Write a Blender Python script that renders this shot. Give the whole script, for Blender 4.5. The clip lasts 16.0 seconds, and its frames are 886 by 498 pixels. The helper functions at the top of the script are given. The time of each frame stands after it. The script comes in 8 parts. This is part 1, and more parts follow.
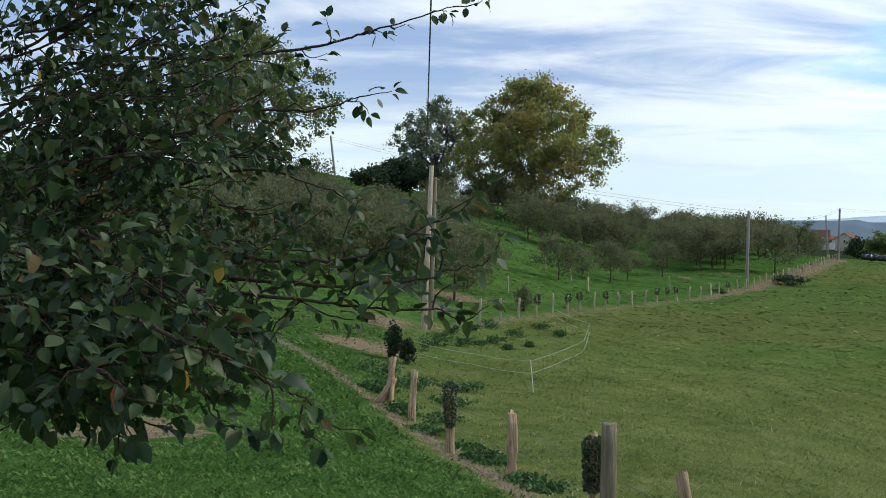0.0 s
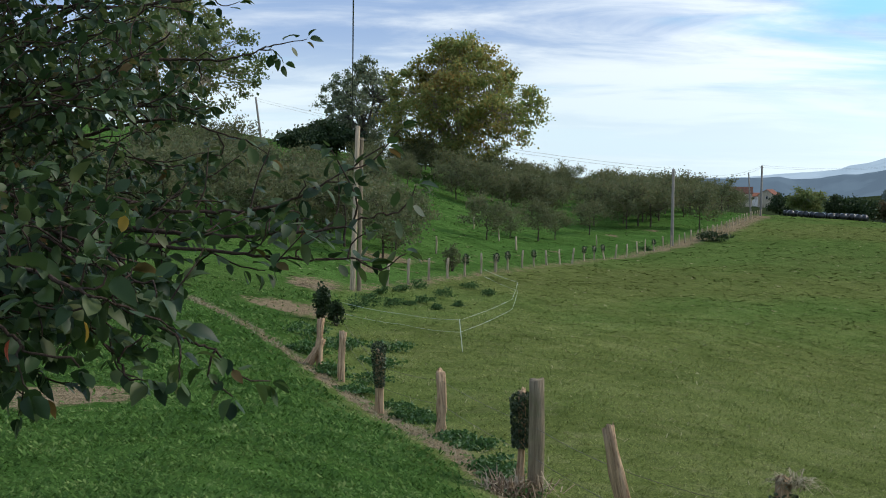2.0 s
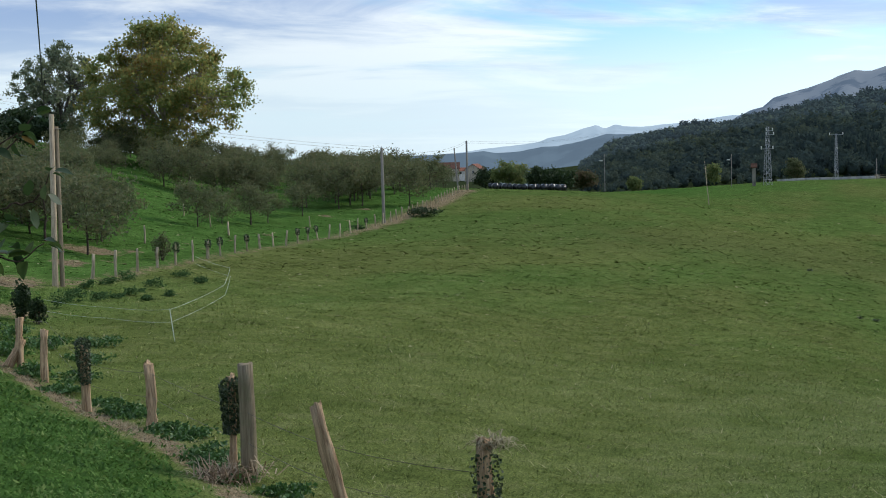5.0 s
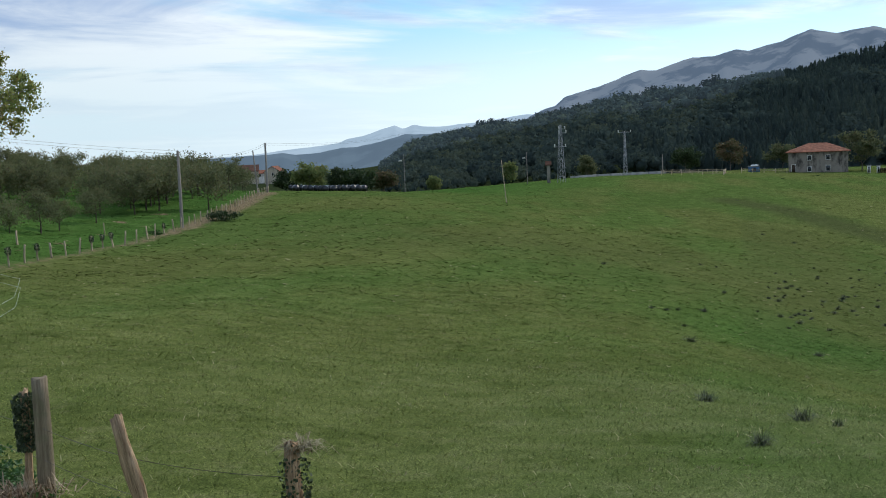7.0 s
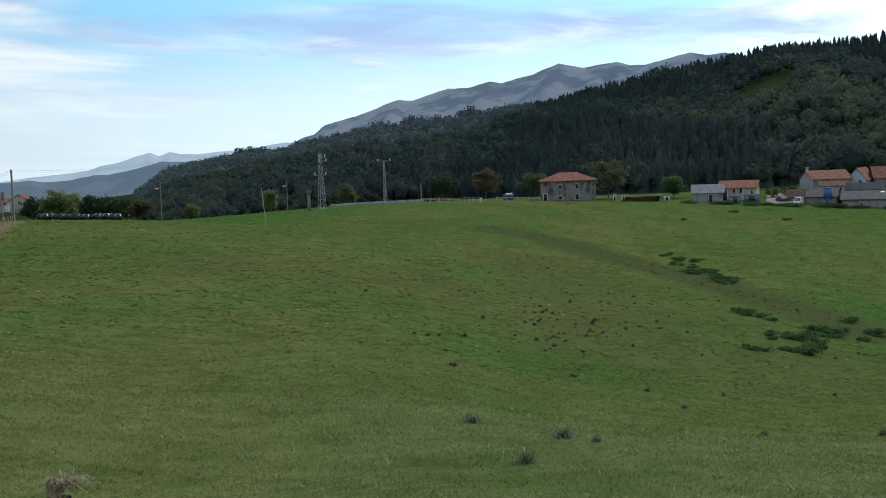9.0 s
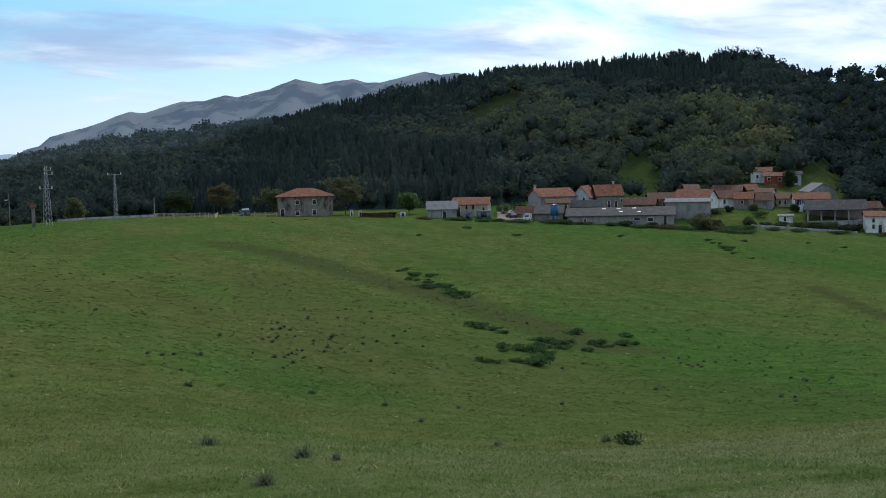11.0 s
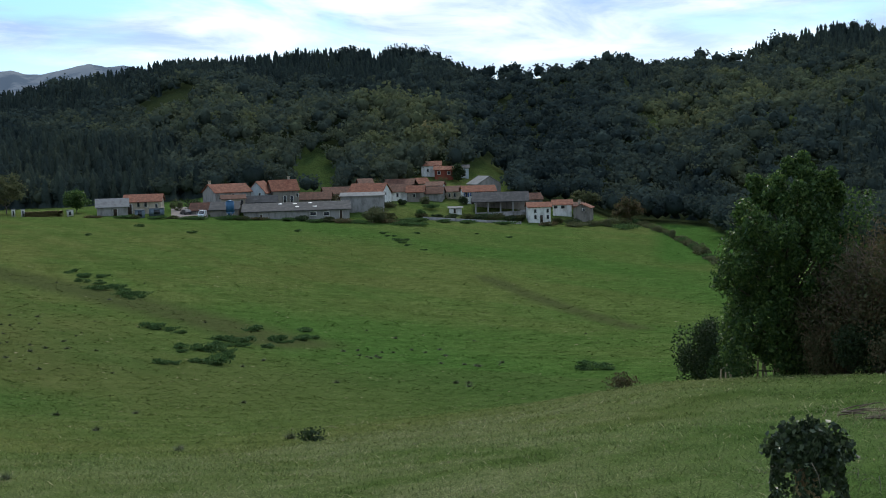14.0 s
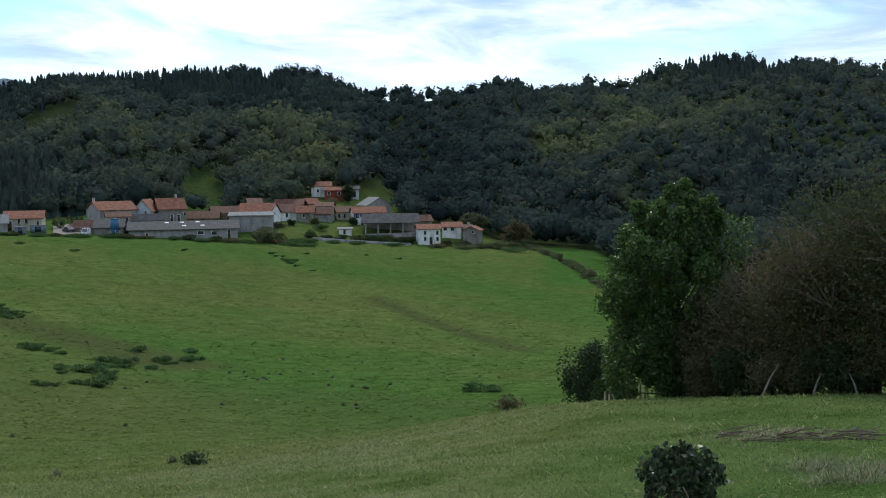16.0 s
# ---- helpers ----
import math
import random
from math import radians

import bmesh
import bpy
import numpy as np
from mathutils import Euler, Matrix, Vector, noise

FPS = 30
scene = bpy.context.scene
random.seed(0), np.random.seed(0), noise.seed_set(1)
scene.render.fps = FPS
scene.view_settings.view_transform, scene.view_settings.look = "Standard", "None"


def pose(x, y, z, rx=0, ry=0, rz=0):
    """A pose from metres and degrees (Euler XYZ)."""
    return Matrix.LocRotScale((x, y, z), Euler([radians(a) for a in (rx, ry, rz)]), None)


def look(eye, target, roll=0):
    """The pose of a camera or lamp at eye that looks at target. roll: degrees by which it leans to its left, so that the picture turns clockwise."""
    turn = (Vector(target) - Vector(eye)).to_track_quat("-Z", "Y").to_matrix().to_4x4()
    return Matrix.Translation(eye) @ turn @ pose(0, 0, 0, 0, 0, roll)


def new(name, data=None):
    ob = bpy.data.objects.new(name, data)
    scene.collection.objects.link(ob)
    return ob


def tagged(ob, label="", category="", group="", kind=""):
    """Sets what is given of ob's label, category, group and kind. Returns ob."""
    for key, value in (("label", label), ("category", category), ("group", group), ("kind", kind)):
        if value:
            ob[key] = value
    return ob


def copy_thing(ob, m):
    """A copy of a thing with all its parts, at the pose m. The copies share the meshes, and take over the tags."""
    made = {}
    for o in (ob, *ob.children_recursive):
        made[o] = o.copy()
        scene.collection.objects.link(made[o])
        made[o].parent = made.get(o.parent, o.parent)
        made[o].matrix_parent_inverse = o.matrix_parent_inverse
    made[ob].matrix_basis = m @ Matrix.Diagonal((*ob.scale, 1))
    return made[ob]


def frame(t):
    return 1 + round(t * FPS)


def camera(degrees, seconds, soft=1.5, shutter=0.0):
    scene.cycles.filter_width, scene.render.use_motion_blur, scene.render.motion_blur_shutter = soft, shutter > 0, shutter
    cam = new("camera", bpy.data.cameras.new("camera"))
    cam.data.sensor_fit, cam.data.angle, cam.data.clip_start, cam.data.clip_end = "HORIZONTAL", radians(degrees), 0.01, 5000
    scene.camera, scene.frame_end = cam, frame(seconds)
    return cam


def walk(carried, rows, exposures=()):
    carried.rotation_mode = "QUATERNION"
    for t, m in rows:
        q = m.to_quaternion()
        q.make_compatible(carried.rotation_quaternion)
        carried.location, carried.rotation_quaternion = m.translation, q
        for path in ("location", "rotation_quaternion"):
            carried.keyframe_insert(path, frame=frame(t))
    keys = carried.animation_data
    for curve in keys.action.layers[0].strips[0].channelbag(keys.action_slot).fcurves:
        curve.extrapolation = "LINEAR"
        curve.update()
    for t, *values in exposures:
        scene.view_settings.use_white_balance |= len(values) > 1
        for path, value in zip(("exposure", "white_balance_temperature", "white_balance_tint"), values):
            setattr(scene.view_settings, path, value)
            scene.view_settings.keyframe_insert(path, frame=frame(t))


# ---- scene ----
cam = camera(40.0, 16.0, soft=1.0)
PATH = [
    (0.0, pose(-0.000, -0.000, 1.650, 87.84, -1.11, 0.00)),
    (0.5, pose(-0.006, 0.000, 1.641, 87.42, -1.36, -0.90)),
    (1.0, pose(0.001, 0.013, 1.631, 86.93, -1.21, -1.64)),
    (1.5, pose(0.013, 0.034, 1.625, 86.48, -0.75, -2.41)),
    (2.0, pose(0.031, 0.064, 1.616, 86.06, -0.50, -3.39)),
    (2.5, pose(0.056, 0.101, 1.600, 85.41, 0.27, -5.08)),
    (3.0, pose(0.085, 0.116, 1.588, 85.25, 0.37, -7.37)),
    (3.5, pose(0.109, 0.115, 1.584, 85.07, 1.08, -9.29)),
    (4.0, pose(0.131, 0.091, 1.591, 85.03, 1.35, -11.66)),
    (4.5, pose(0.156, 0.043, 1.598, 84.90, 1.47, -14.05)),
    (5.0, pose(0.180, -0.008, 1.610, 85.07, 1.58, -16.90)),
    (7.5, pose(0.174, -0.006, 1.608, 84.85, 2.32, -28.69)),
    (8.0, pose(0.149, 0.021, 1.603, 85.09, 2.20, -31.39)),
    (8.5, pose(0.119, 0.039, 1.582, 85.32, 2.23, -34.38)),
    (9.0, pose(0.085, 0.059, 1.579, 85.70, 1.99, -37.54)),
    (9.5, pose(0.065, 0.071, 1.582, 85.97, 1.82, -40.33)),
    (10.0, pose(0.065, 0.075, 1.604, 86.07, 1.41, -43.59)),
    (12.5, pose(0.090, 0.068, 1.669, 85.64, 1.90, -57.95)),
    (13.0, pose(0.091, 0.099, 1.698, 85.47, 1.74, -60.49)),
    (13.5, pose(0.080, 0.154, 1.703, 85.42, 1.50, -63.07)),
    (14.0, pose(0.072, 0.138, 1.709, 85.44, 1.64, -65.03)),
    (14.5, pose(0.063, 0.124, 1.710, 85.55, 0.50, -66.88)),
    (15.0, pose(0.059, 0.106, 1.715, 85.68, 0.12, -68.65)),
    (15.5, pose(0.055, 0.087, 1.724, 85.52, 0.36, -69.78)),
    (16.0, pose(0.058, 0.084, 1.740, 86.34, 0.68, -70.16)),
]
walk(cam, PATH, ((0.0, 0.12), (5.0, 0.03), (9.0, -0.09), (12.5, -0.26), (14.5, -0.03), (16.0, 0.05)))

# ---------------------------------------------------------------- light
SUN_AZ, SUN_EL = 68.0, 36.0
world = bpy.data.worlds.new("sky")
scene.world = world
world.use_nodes = True


class Nodes:
    """Short way to wire node trees."""

    def __init__(self, tree):
        self.t = tree
        tree.nodes.clear()

    def add(self, kind, **sets):
        n = self.t.nodes.new(kind)
        for k, val in sets.items():
            if k in n.inputs:
                n.inputs[k].default_value = val
            else:
                setattr(n, k, val)
        return n

    def join(self, a, b):
        self.t.links.new(a, b)

    def math(self, op, a, b=0.0, c=0.0, clamp=False):
        n = self.t.nodes.new("ShaderNodeMath")
        n.operation, n.use_clamp = op, clamp
        for i, val in enumerate((a, b, c)):
            if isinstance(val, (int, float)):
                n.inputs[i].default_value = val
            else:
                self.join(val, n.inputs[i])
        return n.outputs[0]

    def mix(self, fac, a, b, blend="MIX"):
        n = self.t.nodes.new("ShaderNodeMix")
        n.data_type, n.blend_type, n.clamp_factor = "RGBA", blend, True
        for sock, val in ((n.inputs[0], fac), (n.inputs[6], a), (n.inputs[7], b)):
            if isinstance(val, (int, float)):
                sock.default_value = val
            elif isinstance(val, tuple):
                sock.default_value = (*val, 1.0)[:4]
            else:
                self.join(val, sock)
        return n.outputs[2]

    def noise(self, vec, scale, detail=4.0, rough=0.55, distort=0.0, dim="3D"):
        n = self.add("ShaderNodeTexNoise", Scale=scale, Detail=detail, Roughness=rough, Distortion=distort)
        n.noise_dimensions = dim
        if vec is not None:
            self.join(vec, n.inputs["Vector"])
        return n.outputs[0]

    def step(self, val, lo, hi, smooth=True):
        n = self.t.nodes.new("ShaderNodeMapRange")
        n.interpolation_type = "SMOOTHSTEP" if smooth else "LINEAR"
        n.inputs[1].default_value, n.inputs[2].default_value = lo, hi
        self.join(val, n.inputs[0])
        return n.outputs[0]

    def map(self, vec, scale=(1, 1, 1), loc=(0, 0, 0), rot=(0, 0, 0)):
        n = self.t.nodes.new("ShaderNodeMapping")
        n.inputs["Scale"].default_value, n.inputs["Location"].default_value = scale, loc
        n.inputs["Rotation"].default_value = rot
        self.join(vec, n.inputs["Vector"])
        return n.outputs[0]


def build_sky():
    n = Nodes(world.node_tree)
    out = n.add("ShaderNodeOutputWorld")
    sky = n.add("ShaderNodeTexSky", sky_type="NISHITA", sun_disc=False)
    sky.sun_elevation, sky.sun_rotation = radians(SUN_EL), radians(SUN_AZ)
    sky.air_density, sky.dust_density, sky.altitude = 1.0, 1.5, 200
    way = n.add("ShaderNodeTexCoord").outputs["Generated"]
    sep = n.add("ShaderNodeSeparateXYZ")
    n.join(way, sep.inputs[0])
    up = n.math("MAXIMUM", sep.outputs[2], 0.0)
    low = n.math("ADD", up, 0.10)
    comb = n.add("ShaderNodeCombineXYZ")
    n.join(n.math("DIVIDE", sep.outputs[0], low), comb.inputs[0])
    n.join(n.math("DIVIDE", sep.outputs[1], low), comb.inputs[1])
    flat = comb.outputs[0]
    banks = n.noise(n.map(flat, (0.62, 0.85, 1.0), CLOUD_AT, (0, 0, 0.35)), 0.75, 9.0, 0.56, 0.5)
    open_way = n.add("ShaderNodeVectorMath", operation="DOT_PRODUCT")
    n.join(way, open_way.inputs[0])
    open_way.inputs[1].default_value = OPEN_SKY
    gap = n.step(open_way.outputs["Value"], 0.93, 0.995)
    cover = n.step(n.math("SUBTRACT", banks, n.math("MULTIPLY", gap, 0.21)), 0.30, 0.46)
    body = n.noise(n.map(flat, (0.75, 1.0, 1.0), (3.3, 1.7, 0), (0, 0, 0.35)), 1.5, 8.0, 0.6, 0.45)
    soft = n.noise(n.map(flat, (0.5, 0.9, 1.0), (7.3, 2.7, 0), (0, 0, 0.35)), 0.55, 4.0, 0.5, 0.2)
    grey = n.step(n.math("MULTIPLY_ADD", soft, 0.6, n.math("MULTIPLY", body, 0.5)), 0.47, 0.67)
    cloud = n.mix(grey, (0.34, 0.49, 0.76), (0.88, 0.97, 1.05))
    blue = n.mix(0.80, sky.outputs[0], (2.6, 6.6, 10.0))
    blue = n.mix(1.0, blue, (0.1, 0.1, 0.1), "MULTIPLY")
    col = n.mix(cover, blue, cloud)
    haze = n.step(up, 0.12, 0.02)
    col = n.mix(n.math("MULTIPLY", haze, 0.88), col, (0.78, 0.94, 1.02))
    to_sun = n.add("ShaderNodeVectorMath", operation="DOT_PRODUCT")
    n.join(way, to_sun.inputs[0])
    to_sun.inputs[1].default_value = tuple(Vector((math.sin(radians(SUN_AZ)), math.cos(radians(SUN_AZ)), math.tan(radians(SUN_EL)))).normalized())
    glow = n.math("MULTIPLY_ADD", n.step(to_sun.outputs["Value"], 0.42, 0.95), 0.56, 0.98)
    lit = n.add("ShaderNodeVectorMath", operation="SCALE")
    n.join(col, lit.inputs[0])
    n.join(glow, lit.inputs["Scale"])
    col = lit.outputs[0]
    bg = n.add("ShaderNodeBackground", Strength=SKY_STRENGTH)
    n.join(col, bg.inputs[0])
    n.join(bg.outputs[0], out.inputs[0])


CLOUD_AT = (1.3, 0.4, 0.0)
OPEN_SKY = tuple(Vector((math.sin(radians(38)), math.cos(radians(38)), 0.17)).normalized())
SKY_STRENGTH = 0.95
build_sky()

sun = new("sun", bpy.data.lights.new("sun", "SUN"))
sun.data.energy, sun.data.angle, sun.data.color = 2.2, radians(9), (1.0, 0.94, 0.82)
a, e = radians(SUN_AZ), radians(SUN_EL)
sun.matrix_world = look((math.sin(a) * 90, math.cos(a) * 90, 90 * math.tan(e)), (0, 0, 0))


# ---------------------------------------------------------------- materials
def surface(name, build, rough=0.85, spec=0.3, bump=0.0, thin=0.0):
    """A principled material. build(n, pos) gives its colour and, or not, its height and gloss sockets."""
    m = bpy.data.materials.new(name)
    m.use_nodes = True
    n = Nodes(m.node_tree)
    out = n.add("ShaderNodeOutputMaterial")
    bsdf = n.add("ShaderNodeBsdfPrincipled", Roughness=rough)
    bsdf.inputs["Specular IOR Level"].default_value = spec
    pos = n.add("ShaderNodeTexCoord").outputs["Object"]
    got = build(n, pos)
    col, height = got if isinstance(got, tuple) and len(got) == 2 and not isinstance(got[0], float) else (got, None)
    n.join(col, bsdf.inputs["Base Color"])
    if height is not None:
        b = n.add("ShaderNodeBump", Strength=bump, Distance=0.02)
        n.join(height, b.inputs["Height"])
        n.join(b.outputs[0], bsdf.inputs["Normal"])
    shader = bsdf.outputs[0]
    if thin:
        tr = n.add("ShaderNodeBsdfTranslucent")
        n.join(col, tr.inputs[0])
        mixer = n.add("ShaderNodeMixShader", Fac=thin)
        n.join(shader, mixer.inputs[1])
        n.join(tr.outputs[0], mixer.inputs[2])
        shader = mixer.outputs[0]
    n.join(shader, out.inputs[0])
    return m


def island(n):
    return n.add("ShaderNodeNewGeometry").outputs["Random Per Island"]


def own(n):
    return n.add("ShaderNodeObjectInfo").outputs["Random"]


def shades(n, val, *stops):
    """A colour ramp over val, with (place, colour) stops."""
    r = n.add("ShaderNodeValToRGB")
    el = r.color_ramp.elements
    while len(el) < len(stops):
        el.new(0.5)
    for item, (at, c) in zip(el, stops):
        item.position, item.color = at, (*c, 1.0)
    n.join(val, r.inputs[0])
    return r.outputs[0]


def leaf_material(name, *cols, thin=0.3, rough=0.5, spec=0.35, patch=0.0):
    def build(n, pos):
        r = island(n)
        stops = [(i / max(1, len(cols) - 1), c) for i, c in enumerate(cols)]
        if patch:
            big = n.noise(pos, patch, 3.0)
            r = n.math("ADD", n.math("MULTIPLY", r, 0.55), n.math("MULTIPLY_ADD", big, 1.3, -0.42), clamp=True)
        return shades(n, r, *stops)
    return surface(name, build, rough, spec, 0.0, thin)


def bark_material(name, dark, light, scale=9.0):
    def build(n, pos):
        g = n.noise(n.map(pos, (scale, scale, scale * 0.25)), 3.0, 6.0, 0.65)
        w = n.noise(pos, 1.7, 3.0)
        return n.mix(n.math("MULTIPLY_ADD", w, 0.5, n.math("MULTIPLY", g, 0.5)), dark, light), g
    return surface(name, build, 0.9, 0.2, 0.6)


# ---------------------------------------------------------------- mesh tools
def mesh_of(name, verts, faces, mat=None, smooth=False):
    """A mesh from arrays; faces is one array of equal-sided faces, or a list of such arrays."""
    verts = np.asarray(verts, float).reshape(-1, 3)
    sets = [np.asarray(f, int) for f in (faces if isinstance(faces, list) else [faces]) if len(f)]
    me = bpy.data.meshes.new(name)
    me.vertices.add(len(verts))
    me.vertices.foreach_set("co", verts.ravel())
    loops = np.concatenate([f.ravel() for f in sets])
    sizes = np.concatenate([np.full(len(f), f.shape[1]) for f in sets])
    me.loops.add(len(loops))
    me.loops.foreach_set("vertex_index", loops)
    me.polygons.add(len(sizes))
    me.polygons.foreach_set("loop_start", np.concatenate([[0], np.cumsum(sizes)[:-1]]))
    if smooth:
        me.polygons.foreach_set("use_smooth", np.ones(len(sizes), bool))
    me.update(calc_edges=True)
    if mat:
        me.materials.append(mat)
    return me


def part(name, me, parent=None, label=""):
    ob = new(name, me)
    if parent:
        ob.parent = parent
    return tagged(ob, label)


def thing(name, at, label, category, group="", kind="", turn=0.0):
    ob = new(name)
    ob.matrix_basis = pose(*at, 0, 0, turn)
    return tagged(ob, label, category, group, kind)


def tubes(segs, sides=6):
    """Tapered tubes: rows of p0, p1, r0, r1."""
    p0 = np.array([s[0] for s in segs], float)
    p1 = np.array([s[1] for s in segs], float)
    r0 = np.array([s[2] for s in segs], float)[:, None, None]
    r1 = np.array([s[3] for s in segs], float)[:, None, None]
    d = p1 - p0
    d /= np.linalg.norm(d, axis=1, keepdims=True) + 1e-9
    ref = np.where(np.abs(d[:, 2:3]) > 0.9, [[1.0, 0, 0]], [[0, 0, 1.0]])
    u = np.cross(d, ref)
    u /= np.linalg.norm(u, axis=1, keepdims=True) + 1e-9
    w = np.cross(d, u)
    ang = np.arange(sides) * 2 * np.pi / sides
    ring = np.cos(ang)[None, :, None] * u[:, None] + np.sin(ang)[None, :, None] * w[:, None]
    v = np.concatenate([p0[:, None] + ring * r0, p1[:, None] + ring * r1], 1)
    k = np.arange(sides)
    f = np.stack([k, (k + 1) % sides, (k + 1) % sides + sides, k + sides], 1)
    faces = (f[None] + (np.arange(len(segs)) * 2 * sides)[:, None, None]).reshape(-1, 4)
    caps = (np.arange(sides)[None] + sides + (np.arange(len(segs)) * 2 * sides)[:, None])
    return v.reshape(-1, 3), [faces, caps] if sides != 4 else [np.concatenate([faces, caps])]


def unit(rng, n):
    v = rng.normal(size=(n, 3))
    return v / np.linalg.norm(v, axis=1, keepdims=True)


def leaf_quads(rng, centres, size, droop=0.3, long=1.5, bend=0.25):
    """Small leaves folded along the midrib, two triangles each, at the centres."""
    n = len(centres)
    size = np.broadcast_to(np.asarray(size, float), (n,))[:, None] * rng.uniform(0.65, 1.3, (n, 1))
    along = unit(rng, n)
    along[:, 2] -= droop
    along /= np.linalg.norm(along, axis=1, keepdims=True)
    side = np.cross(along, unit(rng, n))
    side /= np.linalg.norm(side, axis=1, keepdims=True) + 1e-9
    up = np.cross(side, along)
    a = centres - along * size * long * 0.5
    c = centres + along * size * long * 0.5
    lift = up * size * bend
    l, r = centres - side * size * 0.5 + lift, centres + side * size * 0.5 + lift
    v = np.stack([a, l, c, r], 1).reshape(-1, 3)
    k = np.arange(n)[:, None] * 4
    f = np.stack([k + np.array([0, 1, 2]), k + np.array([0, 2, 3])], 1).reshape(-1, 3)
    return v, f


# ---------------------------------------------------------------- lie of the land
RINGS = (4, 12, 22, 40, 70, 120, 200, 320, 420)
SPOKES = (-40, -8, 0, 8, 16, 24, 34, 46, 60, 75, 92)
LAND = np.array((
    (0.0, -0.8, -1.25, -1.1, -0.4, 2.7, 8.0, 9.0, 9.0),
    (0.0, -1.0, -1.65, -2.05, -1.05, 2.3, 7.2, 7.5, 7.5),
    (-0.2, -1.35, -2.6, -3.0, -3.0, -1.1, 2.6, 3.0, 3.0),
    (-0.5, -1.9, -2.65, -3.6, -4.6, -5.2, -2.9, -2.3, -2.0),
    (-0.7, -2.1, -2.85, -4.2, -5.3, -6.1, -5.5, -9.5, -13.0),
    (-0.8, -2.3, -3.3, -5.1, -6.1, -7.2, -7.1, -12.0, -18.0),
    (-0.8, -2.3, -3.35, -5.6, -7.7, -9.5, -10.9, -10.1, -13.7),
    (-0.7, -2.2, -3.6, -7.1, -10.7, -13.1, -14.8, -12.2, -12.0),
    (-0.6, -2.0, -3.8, -7.4, -12.3, -16.5, -17.6, -16.6, -10.0),
    (-0.5, -1.6, -3.3, -6.1, -12.2, -16.9, -20.0, -21.5, -22.0),
    (-0.4, -1.2, -2.8, -5.25, -10.0, -16.0, -21.0, -25.0, -28.0)))
RIDGE = ((-40, 0.8), (-8, 0.6), (0, -1.5), (8, -1.9), (14, -1.5), (20, -1.5), (23.6, -1.0), (24.6, -0.15), (25.9, 0.2), (27.7, 0.5), (29.6, 0.62), (31.1, 0.93), (33.7, 1.5), (36.0, 1.75), (39.5, 1.95),
         (42.5, 2.4), (44.5, 2.95), (46.1, 3.2), (47.4, 3.58), (49.5, 3.9), (51.2, 4.07), (52.4, 4.35), (54.5, 4.48), (56.4, 4.6), (59.0, 4.85), (61.6, 4.7), (64.3, 4.55), (65.3, 4.15), (66.2, 3.8), (69.5, 3.75),
         (70.8, 3.9), (72.1, 4.2), (73.6, 4.22), (74.5, 3.8), (76.6, 4.1), (78.0, 4.0), (80.0, 4.5), (82.2, 5.05), (84.1, 5.1), (85.2, 4.7), (86.3, 4.85), (88.5, 4.8), (92, 4.1), (110, 4))
SPURS = ((61.8, 560, 3.6, 60, 15), (54.8, 520, 2.2, 55, 8), (73.6, 600, 1.8, 90, 14), (79.0, 520, 2.4, 70, 10), (49.0, 500, 2.4, 60, 7), (68.6, 640, 1.5, 170, -17), (57.6, 640, 1.1, 110, -8), (76.6, 660, 0.9, 120, -10), (83.5, 640, 2.0, 90, 10))


def spline(x, xs, ys):
    """Smooth curve through ys at xs along the last axis of ys, for each x."""
    xs = np.asarray(xs, float)
    i = np.clip(np.searchsorted(xs, x) - 1, 0, len(xs) - 2)
    t = np.clip((x - xs[i]) / (xs[i + 1] - xs[i]), 0, 1)
    return i, t


def blend4(t, a, b, c, d):
    return 0.5 * (2 * b + (c - a) * t + (2 * a - 5 * b + 4 * c - d) * t ** 2 + (3 * b - a - 3 * c + d) * t ** 3)


